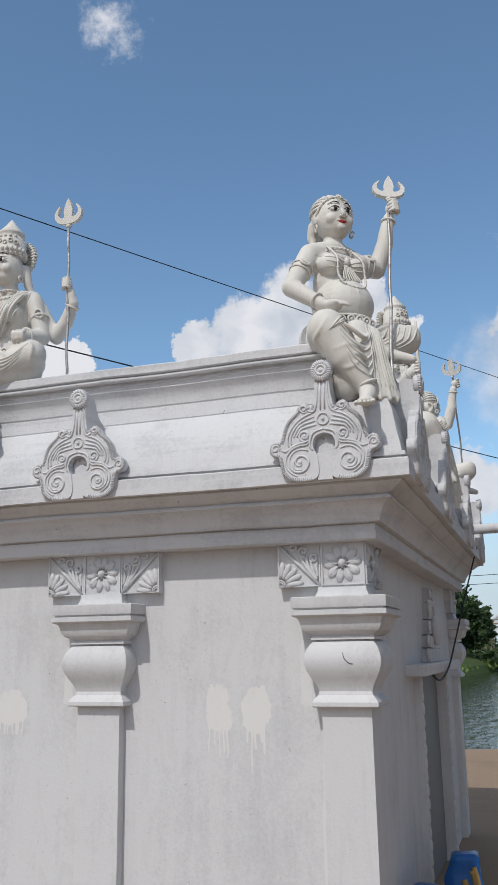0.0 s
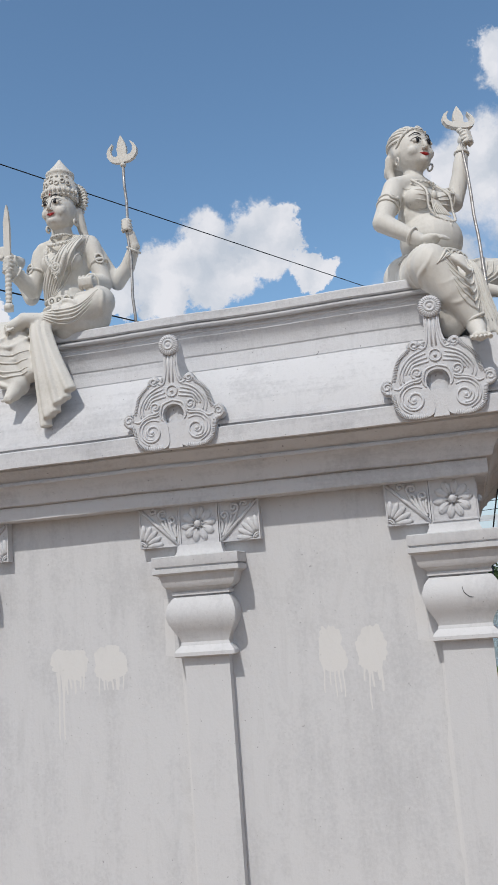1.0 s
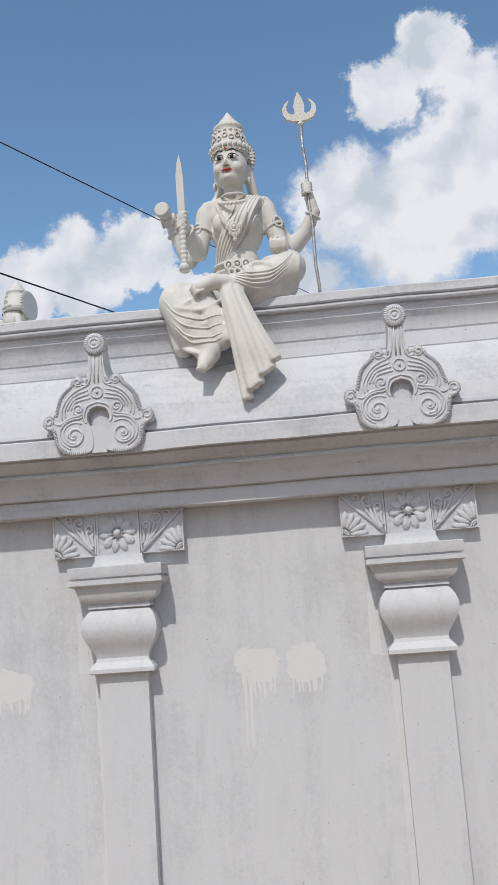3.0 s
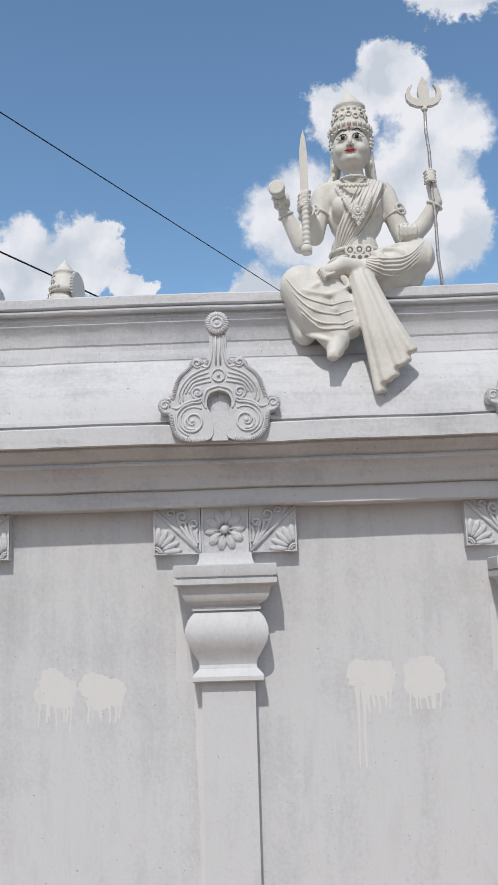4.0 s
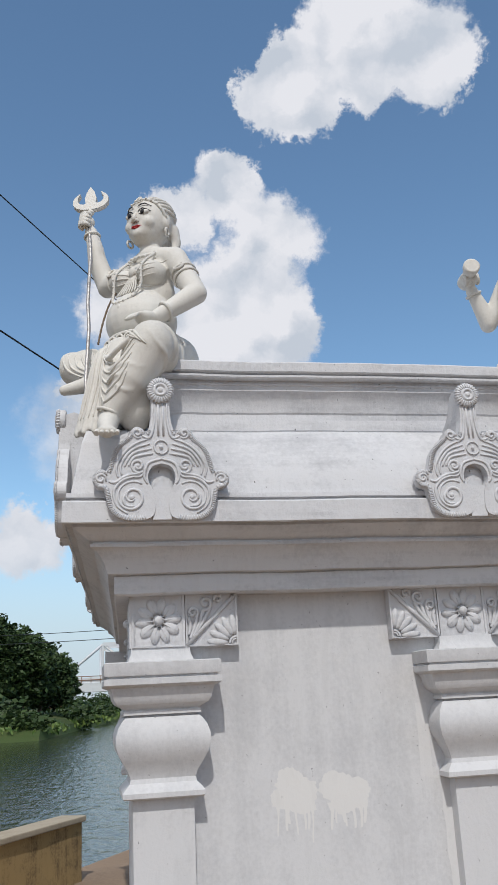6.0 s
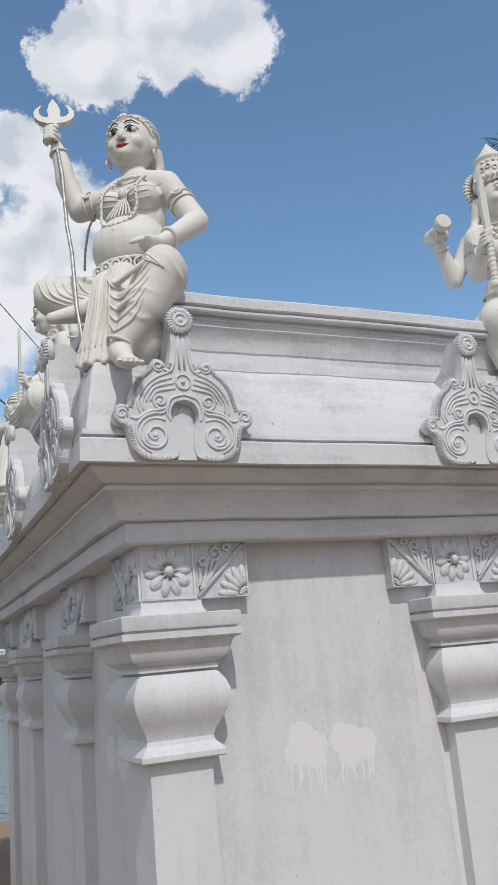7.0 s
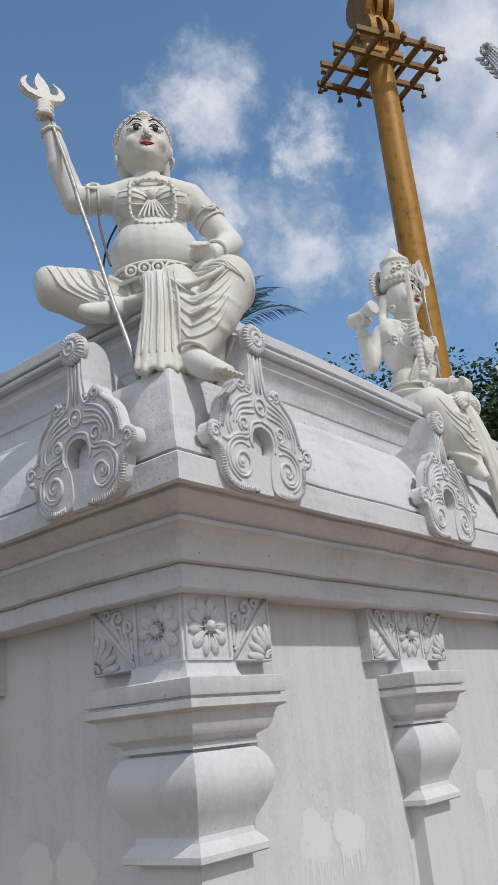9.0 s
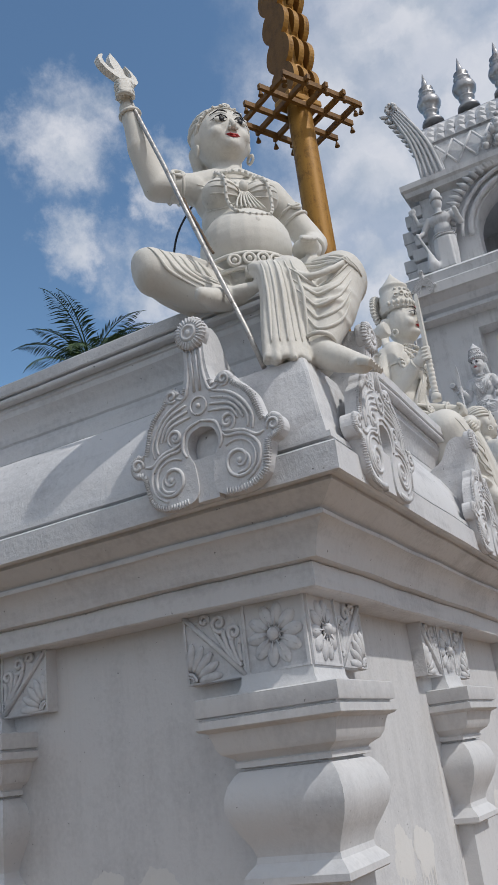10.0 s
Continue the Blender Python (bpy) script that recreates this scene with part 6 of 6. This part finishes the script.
# ---- bridge, poles and wires ----
def build_bridge():
    e = tagged(empty("truss_bridge", pose(-9, 150, 0, 0, 0, 2)), "white painted steel truss railway bridge across the river", "bridge")
    span, h, z0 = 84.0, 5.6, 5.2
    for y in (0.0, 6.0):
        bm = bmesh.new()
        for z, r in ((z0, 0.35), (z0 + h, 0.30)):
            add_box(bm, (0 if z == z0 else 7), (span if z == z0 else span - 7), y - r * 0.7, y + r * 0.7, z - r, z + r)
        k = 12
        for i in range(1, k):
            x = span * i / k
            add_box(bm, x - 0.2, x + 0.2, y - 0.2, y + 0.2, z0, z0 + h)
        for i in range(k):
            x = span * i / k
            a, b = ((x, y, z0), (x + span / k, y, z0 + h)) if i < k / 2 and i % 1 == 0 and i == 0 else ((x, y, z0 + h), (x + span / k, y, z0)) if i < k / 2 else ((x, y, z0), (x + span / k, y, z0 + h))
            if i == k - 1:
                a, b = (x, y, z0 + h), (x + span / k, y, z0)
            add_tube(bm, [a, b], 0.22, 4)
        part("truss", bm, BRIDGE, e)
    part("deck", box(-40, 140, -0.6, 6.6, z0 - 1.9, z0 - 0.5), BRIDGE, e, "pale steel deck girder")
    bm = bmesh.new()
    add_box(bm, -40, 140, -0.8, -0.7, z0 - 0.1, z0 + 0.05)
    add_box(bm, -40, 140, -0.8, -0.7, z0 + 0.5, z0 + 0.62)
    for i in range(120):
        add_box(bm, -40 + 1.5 * i, -39.9 + 1.5 * i, -0.8, -0.7, z0 - 0.5, z0 + 0.6)
    part("railing", bm, PIER, e)
    for x in (-38, -1, 85, 130):
        part("pier", box(x - 1.4, x + 1.4, -0.4, 6.4, -3, z0 - 1.9), PIER, e, "brown stone pier")


build_bridge()


def build_poles():
    e = tagged(empty("utility_pole", pose(-16.9, 83.5, 0)), "grey lattice utility pole on the far bank", "utility pole")
    bm = bmesh.new()
    add_tube(bm, [(0, 0, 0), (0, 0, 10.5)], [0.19, 0.12], 8)
    part("mast", bm, GREYDOOR, e)
    for z in (9.6, 8.7):
        part("crossarm", box(-0.9, 0.9, -0.06, 0.06, z, z + 0.12), GREYDOOR, e)
    part("base_block", box(-0.6, 0.6, -0.6, 0.6, -0.2, 1.1, 0.05), TOWER, e, "whitewashed base block")
    for k, (a, b, sag, r) in enumerate((((-14, -5.53, 7.02), (9, 41.1, 8.88), 0.0, 0.0085), ((-14, -5.1, 5.645), (9, 38.7, 5.85), 0.0, 0.011), ((-40, 84, 8.6), (4, 82, 8.2), 0.6, 0.03), ((-40, 84, 7.9), (4, 82, 7.4), 0.6, 0.03))):
        a, b = Vector(a), Vector(b)
        bm = bmesh.new()
        add_tube(bm, [a.lerp(b, f / 24) - Vector((0, 0, sag * 4 * (f / 24) * (1 - f / 24))) for f in range(25)], r, 5)
        tagged(part("overhead_wire", bm, WIRE), "thin black overhead wire strung against the sky", "wire", "overhead wires")


build_poles()


# ---- cast-off painted figures beside the shrine ----
def cast_off(x, y, rz, h, seed):
    rng = random.Random(seed)
    bm = bmesh.new()
    rect_sweep(bm, -0.02, 0.02, -0.02, 0.02, [(0.085, 0.0), (0.09, 0.1 * h), (0.07, 0.45 * h), (0.08, 0.7 * h), (0.062, 0.85 * h), (0.055, 0.97 * h), (0.035, h)])
    bmesh.ops.subdivide_edges(bm, edges=bm.edges[:], cuts=2, use_grid_fill=True)
    for v in bm.verts:
        v.co += Vector((noise.noise(v.co * 6 + Vector((seed, 0, 0))), noise.noise(v.co * 6 + Vector((0, seed, 0))), 0)) * 0.045
    for i in range(3):
        a = Vector((rng.uniform(-0.01, 0.05), -0.085, h * rng.uniform(0.72, 0.88)))
        add_tube(bm, spline([a, a + Vector((0.025, -0.012, -0.25 * h)), a + Vector((0.045, -0.02, -0.70 * h))], 4), [0.016 + 0.0012 * k for k in range(9)], 8, 1)
    add_box(bm, 0.06, 0.11, -0.09, 0.0, 0.25 * h, 0.45 * h, None, 2)
    o = part("plaster_figure", bm, [BLUE, OCHRE, DARKPAINT], smooth=True)
    o.matrix_basis = pose(x, y, 0, 0, 0, rz)
    tagged(o, "broken blue and ochre painted plaster figure on the sand", "statue", "cast-off plaster figures")


cast_off(-0.735, 5.0, -10, 0.38, 1)
cast_off(-0.575, 5.45, 12, 0.46, 2)
cast_off(-0.37, 5.25, 25, 0.33, 3)


# ---- gilded flagpole ----
def build_flagpole(x, y):
    e = tagged(empty("flagpole", pose(x, y, 0, 0, 0, -28)), "tall gilded temple flagpole with lattice arms and hanging bells", "flagpole")
    bm = bmesh.new()
    add_lathe(bm, [(0.6, 0), (0.6, 0.5), (0.45, 0.6), (0.45, 1.0), (0.24, 1.1), (0.215, 2.0), (0.195, 6.0), (0.175, 10.6), (0.17, 13.5)], 24)
    part("shaft", bm, GOLD, e)
    z = ARMS_Z
    bm = bmesh.new()
    for i in (-1.5, -0.5, 0.5, 1.5):
        add_box(bm, -0.92 + 0.14 * abs(i), 0.92 - 0.14 * abs(i), i * 0.36 - 0.028, i * 0.36 + 0.028, z, z + 0.08)
    for i, w in ((-2, 0.50), (-1, 0.64), (0, 0.64), (1, 0.64), (2, 0.50)):
        add_box(bm, i * 0.32 - 0.026, i * 0.32 + 0.026, -w, w, z + 0.012, z + 0.092)
    part("lattice", bm, GOLD_SHADE, e, "gilded lattice of crossed bars, coloured dark as in shade")
    bell = bmesh.new()
    add_lathe(bell, [(0.040, -0.115), (0.036, -0.10), (0.022, -0.06), (0.018, -0.04), (0.006, -0.03), (0.005, 0.0)], 10)
    b0 = part("bell", bell, GOLD_SHADE, e)
    spots = [(sx * (0.90 - 0.14 * abs(i)), i * 0.36) for i in (-1.5, -0.5, 0.5, 1.5) for sx in (-1, 1)] + [(i * 0.32, s * (0.48 if abs(i) == 2 else 0.62)) for i in (-2, -1, 0, 1, 2) for s in (-1, 1)]
    for k, (bx, by) in enumerate(spots):
        if k == 0:
            b0.matrix_basis = pose(bx, by, z)
        else:
            share(b0, pose(bx, by, z), e)
    for x0 in (-0.19, 0.0, 0.19):
        bm = bmesh.new()
        edge = [(0.15 + 0.13 * abs(math.sin(i * math.pi / 10)) ** 0.7, z + 0.24 + i * 0.055) for i in range(61)]
        pts = edge + [(-x_, z_) for x_, z_ in edge[::-1]]
        add_plate(bm, pts[::-1], -0.045, 0.045)
        bmesh.ops.recalc_face_normals(bm, faces=bm.faces)
        # faces get the shade-darkened gilding, edges the bright one
        for f in bm.faces:
            f.material_index = 1 if len(f.verts) == 4 else 0
        bmesh.ops.transform(bm, matrix=pose(x0, 0, 0, 0, 0, 90), verts=bm.verts)
        part("wavy_board", bm, [GOLD_SHADE, GOLD], e, "gilded board with shade-dark faces and bright scalloped edges")
    part("board_collar", box(-0.30, 0.30, -0.18, 0.18, z + 0.14, z + 0.24, 0.02), GOLD, e)


ARMS_Z = 10.3
build_flagpole(2.36, 6.43)


# ---- temple tower beyond ----
def build_tower():
    tx, ya, yb = 4.6, 0.2, 5.62
    e = tagged(empty("temple_tower", pose(0, 0, 0)), "grey-white carved temple gateway tower with metal finials", "tower")
    bm = bmesh.new()
    add_box(bm, tx, tx + 3.6, ya, yb - 0.62, 7.26, 7.7)
    add_box(bm, tx, tx + 3.6, yb - 0.62, yb + 0.20, 0, 7.5)
    add_box(bm, tx + 0.3, tx + 3.6, ya, yb - 0.62, 0, 7.26)
    part("lower_wall", bm, TOWER, e)
    bm = bmesh.new()
    rect_sweep(bm, tx, tx + 3.6, ya, yb, [(0.0, 7.48), (0.22, 7.50), (0.22, 7.53), (0.10, 7.54), (0.10, 7.62), (0.16, 7.66), (0.20, 7.76), (0.30, 7.84), (0.34, 7.86), (0.34, 8.02), (0.28, 8.06), (0.30, 8.20), (0.22, 8.27), (-0.2, 8.28)])
    part("cornice", bm, TOWER, e)
    part("porch_ledge", box(3.45, tx, ya, yb + 0.1, 5.20, 5.52, 0.02), TOWER, e)
    part("porch_wall", box(3.7, tx, ya, yb - 0.2, 0, 5.20), TOWER, e)
    # figure storey with an arched opening
    yc, r = 3.92, 0.80
    arch = [(yb - 0.1, 8.27), (yb - 0.1, 9.98), (ya, 9.98), (ya, 8.27), (yc - r, 8.27), (yc - r, 9.0)] + [(yc - r * math.cos(radians(a)), 9.0 + 0.75 * math.sin(radians(a))) for a in range(10, 180, 10)] + [(yc + r, 9.0), (yc + r, 8.27)]
    bm = bmesh.new()
    f = [bm.verts.new((tx + 0.32, y, z)) for y, z in arch]
    b = [bm.verts.new((tx + 0.70, y, z)) for y, z in arch]
    bm.faces.new(f)
    bm.faces.new(b[::-1])
    for i in range(len(f)):
        j = (i + 1) % len(f)
        bm.faces.new((f[i], b[i], b[j], f[j]))
    bmesh.ops.recalc_face_normals(bm, faces=bm.faces)
    part("storey_wall", bm, TOWER, e)
    part("inner_wall", box(tx + 2.2, tx + 3.2, ya, yb - 0.1, 8.27, 9.98), TOWER, e)
    for s, w in ((0.0, 0.05), (0.13, 0.035)):
        bm = bmesh.new()
        add_tube(bm, [(tx + 0.28 - s * 0.3, yc - (r + 0.1 + s) * math.cos(radians(a)), 8.95 + (0.86 + s) * math.sin(radians(a))) for a in range(0, 181, 6)], w, 8)
        part("arch_moulding", bm, TOWER, e)
    for k in range(33):
        a = radians(2 + 5.5 * k)
        bm = bmesh.new()
        c = Vector((tx + 0.2, yc - 1.12 * math.cos(a), 8.95 + 1.06 * math.sin(a)))
        d = Vector((0, -math.cos(a), math.sin(a)))
        add_tube(bm, [c, c + d * 0.07 + Vector((-0.02, 0.02, 0.03)), c + d * 0.16 + Vector((0, 0.05, 0.05))], [0.036, 0.040, 0.012], 7)
        part("flame_leaf", bm, TOWER, e)
    # stepped blocks at the end of the storey
    rng = random.Random(9)
    for k in range(7):
        z = 8.05 + k * 0.26
        part("stepped_block", box(tx + 0.5 + 0.05 * (k % 2), tx + 1.6, yb - 0.1, yb + 0.44 - 0.035 * k + 0.07 * (k % 2), z, z + 0.225, 0.02), TOWER, e)
        part("stepped_block", box(tx + 0.30, tx + 0.49, yb - 0.12, yb + 0.22 - 0.03 * k + 0.05 * (k % 2), z + 0.02, z + 0.225, 0.02), TOWER, e)
    # carved corner ledges under the cornice
    for z, out, h in ((7.18, 0.52, 0.16), (7.02, 0.40, 0.15), (6.86, 0.30, 0.15), (6.10, 0.42, 0.14), (5.94, 0.56, 0.15)):
        part("stepped_block", box(tx - 0.12, tx + 1.5, yb + 0.204, yb + out, z, z + h, 0.03), TOWER, e)
    bm = bmesh.new()
    for z, r in ((6.78, 0.13), (6.62, 0.17), (6.44, 0.19), (6.30, 0.14)):
        add_ball(bm, (tx + 0.06, yb + 0.30, z), (r, r * 0.9, 0.11), None, 14, 9)
    part("pot_ornament", bm, TOWER, e, "rounded carved pot ornament at the corner")
    bm = bmesh.new()
    rect_sweep(bm, tx + 0.3, tx + 3.2, ya, yb - 0.05, [(0.0, 9.90), (0.12, 9.94), (0.14, 10.02), (0.18, 10.06), (0.18, 10.16), (0.05, 10.20), (-0.1, 10.2)])
    part("upper_ledge", bm, TOWER, e)
    # vaulted roof with tile courses
    prof = [(0.45, 10.2), (0.42, 10.5), (0.50, 10.75), (0.66, 11.05), (0.90, 11.30), (1.2, 11.42), (1.6, 11.46)]
    prof = [(x, 10.2 + (z - 10.2) * 1.32) for x, z in prof]
    prof = prof + [(3.5 - x, z) for x, z in prof[::-1]]
    bm = bmesh.new()
    f = [bm.verts.new((tx + x, ya + 0.2, z)) for x, z in prof]
    b = [bm.verts.new((tx + x, yb - 0.25, z)) for x, z in prof]
    bm.faces.new(f)
    bm.faces.new(b[::-1])
    for i in range(len(f) - 1):
        bm.faces.new((f[i], b[i], b[i + 1], f[i + 1]))
    bmesh.ops.recalc_face_normals(bm, faces=bm.faces)
    roof = part("vaulted_roof", bm, TOWER, e)
    tile = bmesh.new()
    vs = [tile.verts.new(p) for p in ((0, -0.085, -0.085), (0, 0.085, -0.085), (0, 0.085, 0.085), (0, -0.085, 0.085), (-0.06, 0, 0.02))]
    for i in range(4):
        tile.faces.new((vs[i], vs[(i + 1) % 4], vs[4]))
    t0 = None
    for j, (x, z, tilt) in enumerate(((0.46, 11.07, 25), (0.58, 11.27, 30), (0.72, 11.46, 38))):
        for i in range(28):
            m = pose(tx + x + 0.04, ya + 0.35 + 0.178 * i, z, 0, tilt, 0)
            if t0 is None:
                t0 = part("roof_tile", tile, TOWER, roof)
                t0.matrix_basis = m
            else:
                share(t0, m, roof)
    for i in range(16):
        bm = bmesh.new()
        y = ya + 0.4 + 0.31 * i
        add_tube(bm, [(tx + 0.41, y - 0.15, 10.40), (tx + 0.39, y, 10.62), (tx + 0.41, y + 0.15, 10.86)], 0.022, 5)
        add_tube(bm, [(tx + 0.40, y + 0.15, 10.40), (tx + 0.38, y, 10.62), (tx + 0.40, y - 0.15, 10.86)], 0.022, 5)
        part("lattice_ornament", bm, TOWER, e)
    # plumed gable end: a tall curling frond with feather ribs
    bm = bmesh.new()
    horn = spline([(yb - 0.20, 0, 10.2), (yb - 0.26, 0, 10.55), (yb - 0.16, 0, 10.95), (yb - 0.02, 0, 11.30), (yb + 0.06, 0, 11.62), (yb + 0.14, 0, 11.86), (yb + 0.02, 0, 11.95), (yb - 0.10, 0, 11.82), (yb - 0.26, 0, 11.45), (yb - 0.46, 0, 11.0), (yb - 0.58, 0, 10.6), (yb - 0.62, 0, 10.2)], 4)
    f = [bm.verts.new((tx + 0.30, p.x, p.z)) for p in horn]
    b = [bm.verts.new((tx + 0.62, p.x, p.z)) for p in horn]
    bm.faces.new(f)
    bm.faces.new(b[::-1])
    for i in range(len(f)):
        j = (i + 1) % len(f)
        bm.faces.new((f[i], b[i], b[j], f[j]))
    bmesh.ops.recalc_face_normals(bm, faces=bm.faces)
    for q in range(5):
        g = q / 4
        lo, mid_, hi = yb - 0.24 - 0.34 * g, yb - 0.18 - 0.24 * g, yb + 0.06 - 0.10 * g
        add_tube(bm, spline([(tx + 0.29, lo, 10.25), (tx + 0.28, mid_, 10.95 + 0.05 * g), (tx + 0.28, hi, 11.72 + 0.10 * g)], 5), [0.030] * 8 + [0.024, 0.018, 0.012], 6)
    for k in range(9):
        zz = 10.75 + 0.125 * k
        yy = yb - 0.22 + 0.40 * (k / 8) ** 1.2
        add_tube(bm, [(tx + 0.32, yy - 0.06, zz - 0.05), (tx + 0.30, yy + 0.03, zz), (tx + 0.32, yy + 0.075, zz + 0.05)], [0.04, 0.035, 0.010], 6)
    for k in range(7):
        a = radians(-40 + 40 * k)
        add_ball(bm, (tx + 0.28, yb + 0.03 + 0.075 * math.cos(a), 11.83 + 0.075 * math.sin(a)), (0.06, 0.045, 0.05), None, 8, 6)
    part("horned_gable", bm, TOWER, e, "curling plume-shaped gable ornament")
    bm = bmesh.new()
    for k in range(60):
        a = rng.uniform(0, 6.28)
        add_ball(bm, (tx + 0.15 + rng.uniform(-0.05, 0.1), yc + 0.1 + rng.uniform(0, 1) * 0.28 * math.cos(a), 10.42 + 0.45 * rng.uniform(0, 1) * math.sin(a)), rng.uniform(0.04, 0.08), None, 7, 5)
    part("crest_ornament", bm, TOWER, e, "knotted carved crest over the arch")
    fin = bmesh.new()
    add_lathe(fin, [(0.20, 0.0), (0.19, 0.06), (0.12, 0.14), (0.10, 0.20), (0.14, 0.24), (0.14, 0.27), (0.10, 0.30), (0.19, 0.38), (0.21, 0.46), (0.19, 0.54), (0.11, 0.60), (0.15, 0.64), (0.15, 0.68), (0.08, 0.72), (0.13, 0.78), (0.08, 0.80), (0.05, 0.92), (0.005, 1.14)], 20)
    f0 = part("finial", fin, STEEL, e, "dark tarnished metal pot finial")
    for k in range(6):
        m = pose(tx + 1.0, 5.12 - 0.64 * k, 11.72)
        if k == 0:
            f0.matrix_basis = m
        else:
            share(f0, m, e)["label"] = "dark tarnished metal pot finial"
    small = empty("horseshoe_ornament", pose(tx - 0.36, yb - 0.02, 7.86, 0, 0, -90) @ Matrix.Scale(0.75, 4), e)
    for o in KUDU:
        share(o, Matrix.Identity(4), small)
    return tx, yb


TX, TYB = build_tower()


def guardian_mesh():
    """A standing figure with a raised hand and a club."""
    b = bmesh.new()
    add_ball(b, (0, 0, 1.33), (0.085, 0.09, 0.11))
    limb(b, [(0, 0, 1.12), (0, 0, 1.26)], [0.06, 0.05])
    add_ball(b, (0, 0, 1.03), (0.19, 0.11, 0.13))
    add_ball(b, (0, 0, 0.85), (0.14, 0.10, 0.15))
    add_ball(b, (0, 0.0, 0.68), (0.17, 0.12, 0.12))
    for s in (-1, 1):
        limb(b, [(s * 0.08, 0, 0.66), (s * 0.10, -0.03, 0.36), (s * 0.10, 0.0, 0.05)], [0.10, 0.085, 0.06])
        add_ball(b, (s * 0.11, -0.07, 0.03), (0.05, 0.10, 0.04))
        limb(b, [(s * 0.19, 0, 1.08), (s * 0.30, 0.0, 0.88)], [0.06, 0.05])
    limb(b, [(-0.30, 0, 0.88), (-0.36, -0.12, 0.80)], [0.05, 0.04])
    limb(b, [(0.30, 0, 0.88), (0.27, -0.16, 1.05)], [0.05, 0.04])
    limb(b, [(-0.19, 0.05, 1.08), (-0.36, 0.05, 1.10), (-0.40, 0.0, 1.28)], [0.05, 0.045, 0.035])
    limb(b, [(-0.38, -0.14, 0.84), (-0.25, -0.15, 0.45), (-0.22, -0.15, 0.2)], [0.02, 0.03, 0.10])
    for i in range(7):
        add_tube(b, [(-0.09 + 0.03 * i, -0.12, 0.66), (-0.10 + 0.034 * i, -0.12, 0.12)], 0.022, 6)
    add_ball(b, (-0.41, 0.0, 1.34), (0.07, 0.02, 0.07))
    sk = fused(b, 0.016, 2)
    d = bmesh.new()
    add_lathe(d, [(0.10, 1.38), (0.105, 1.42), (0.085, 1.46), (0.09, 1.50), (0.05, 1.56), (0.01, 1.62)], 16)
    for z, r in ((0.74, 0.165), (0.70, 0.175)):
        add_tube(d, [(r * math.cos(t), (r - 0.04) * math.sin(t), z) for t in [2 * math.pi * j / 24 for j in range(24)]], 0.014, 6, closed=True)
    add_tube(d, [(0.10 * math.cos(t), 0.10 * math.sin(t) - 0.01, 1.14 + 0.04 * math.sin(t)) for t in [2 * math.pi * j / 20 for j in range(20)]], 0.014, 6, closed=True)
    return joined(sk, d)


o_ = part("statue", guardian_mesh(), TOWER)
o_.matrix_basis = pose(TX + 0.12, 5.22, 8.27, 0, 0, -90)
tagged(o_, "grey-white standing guardian statue with a club on the tower", "statue")
o_ = new("statue", QUEEN.copy())
o_.data.materials[0] = TOWER
o_.matrix_basis = pose(3.85, 5.0, 5.52, 0, 0, -90)
tagged(o_, "weathered seated statue with a trident on the tower's porch ledge", "statue")
trident(pose(3.85, 5.0, 5.52, 0, 0, -90) @ pose(0.412, -0.03, 0.012), 1.03, 0.0, "iron trident with a white head held by the porch statue")
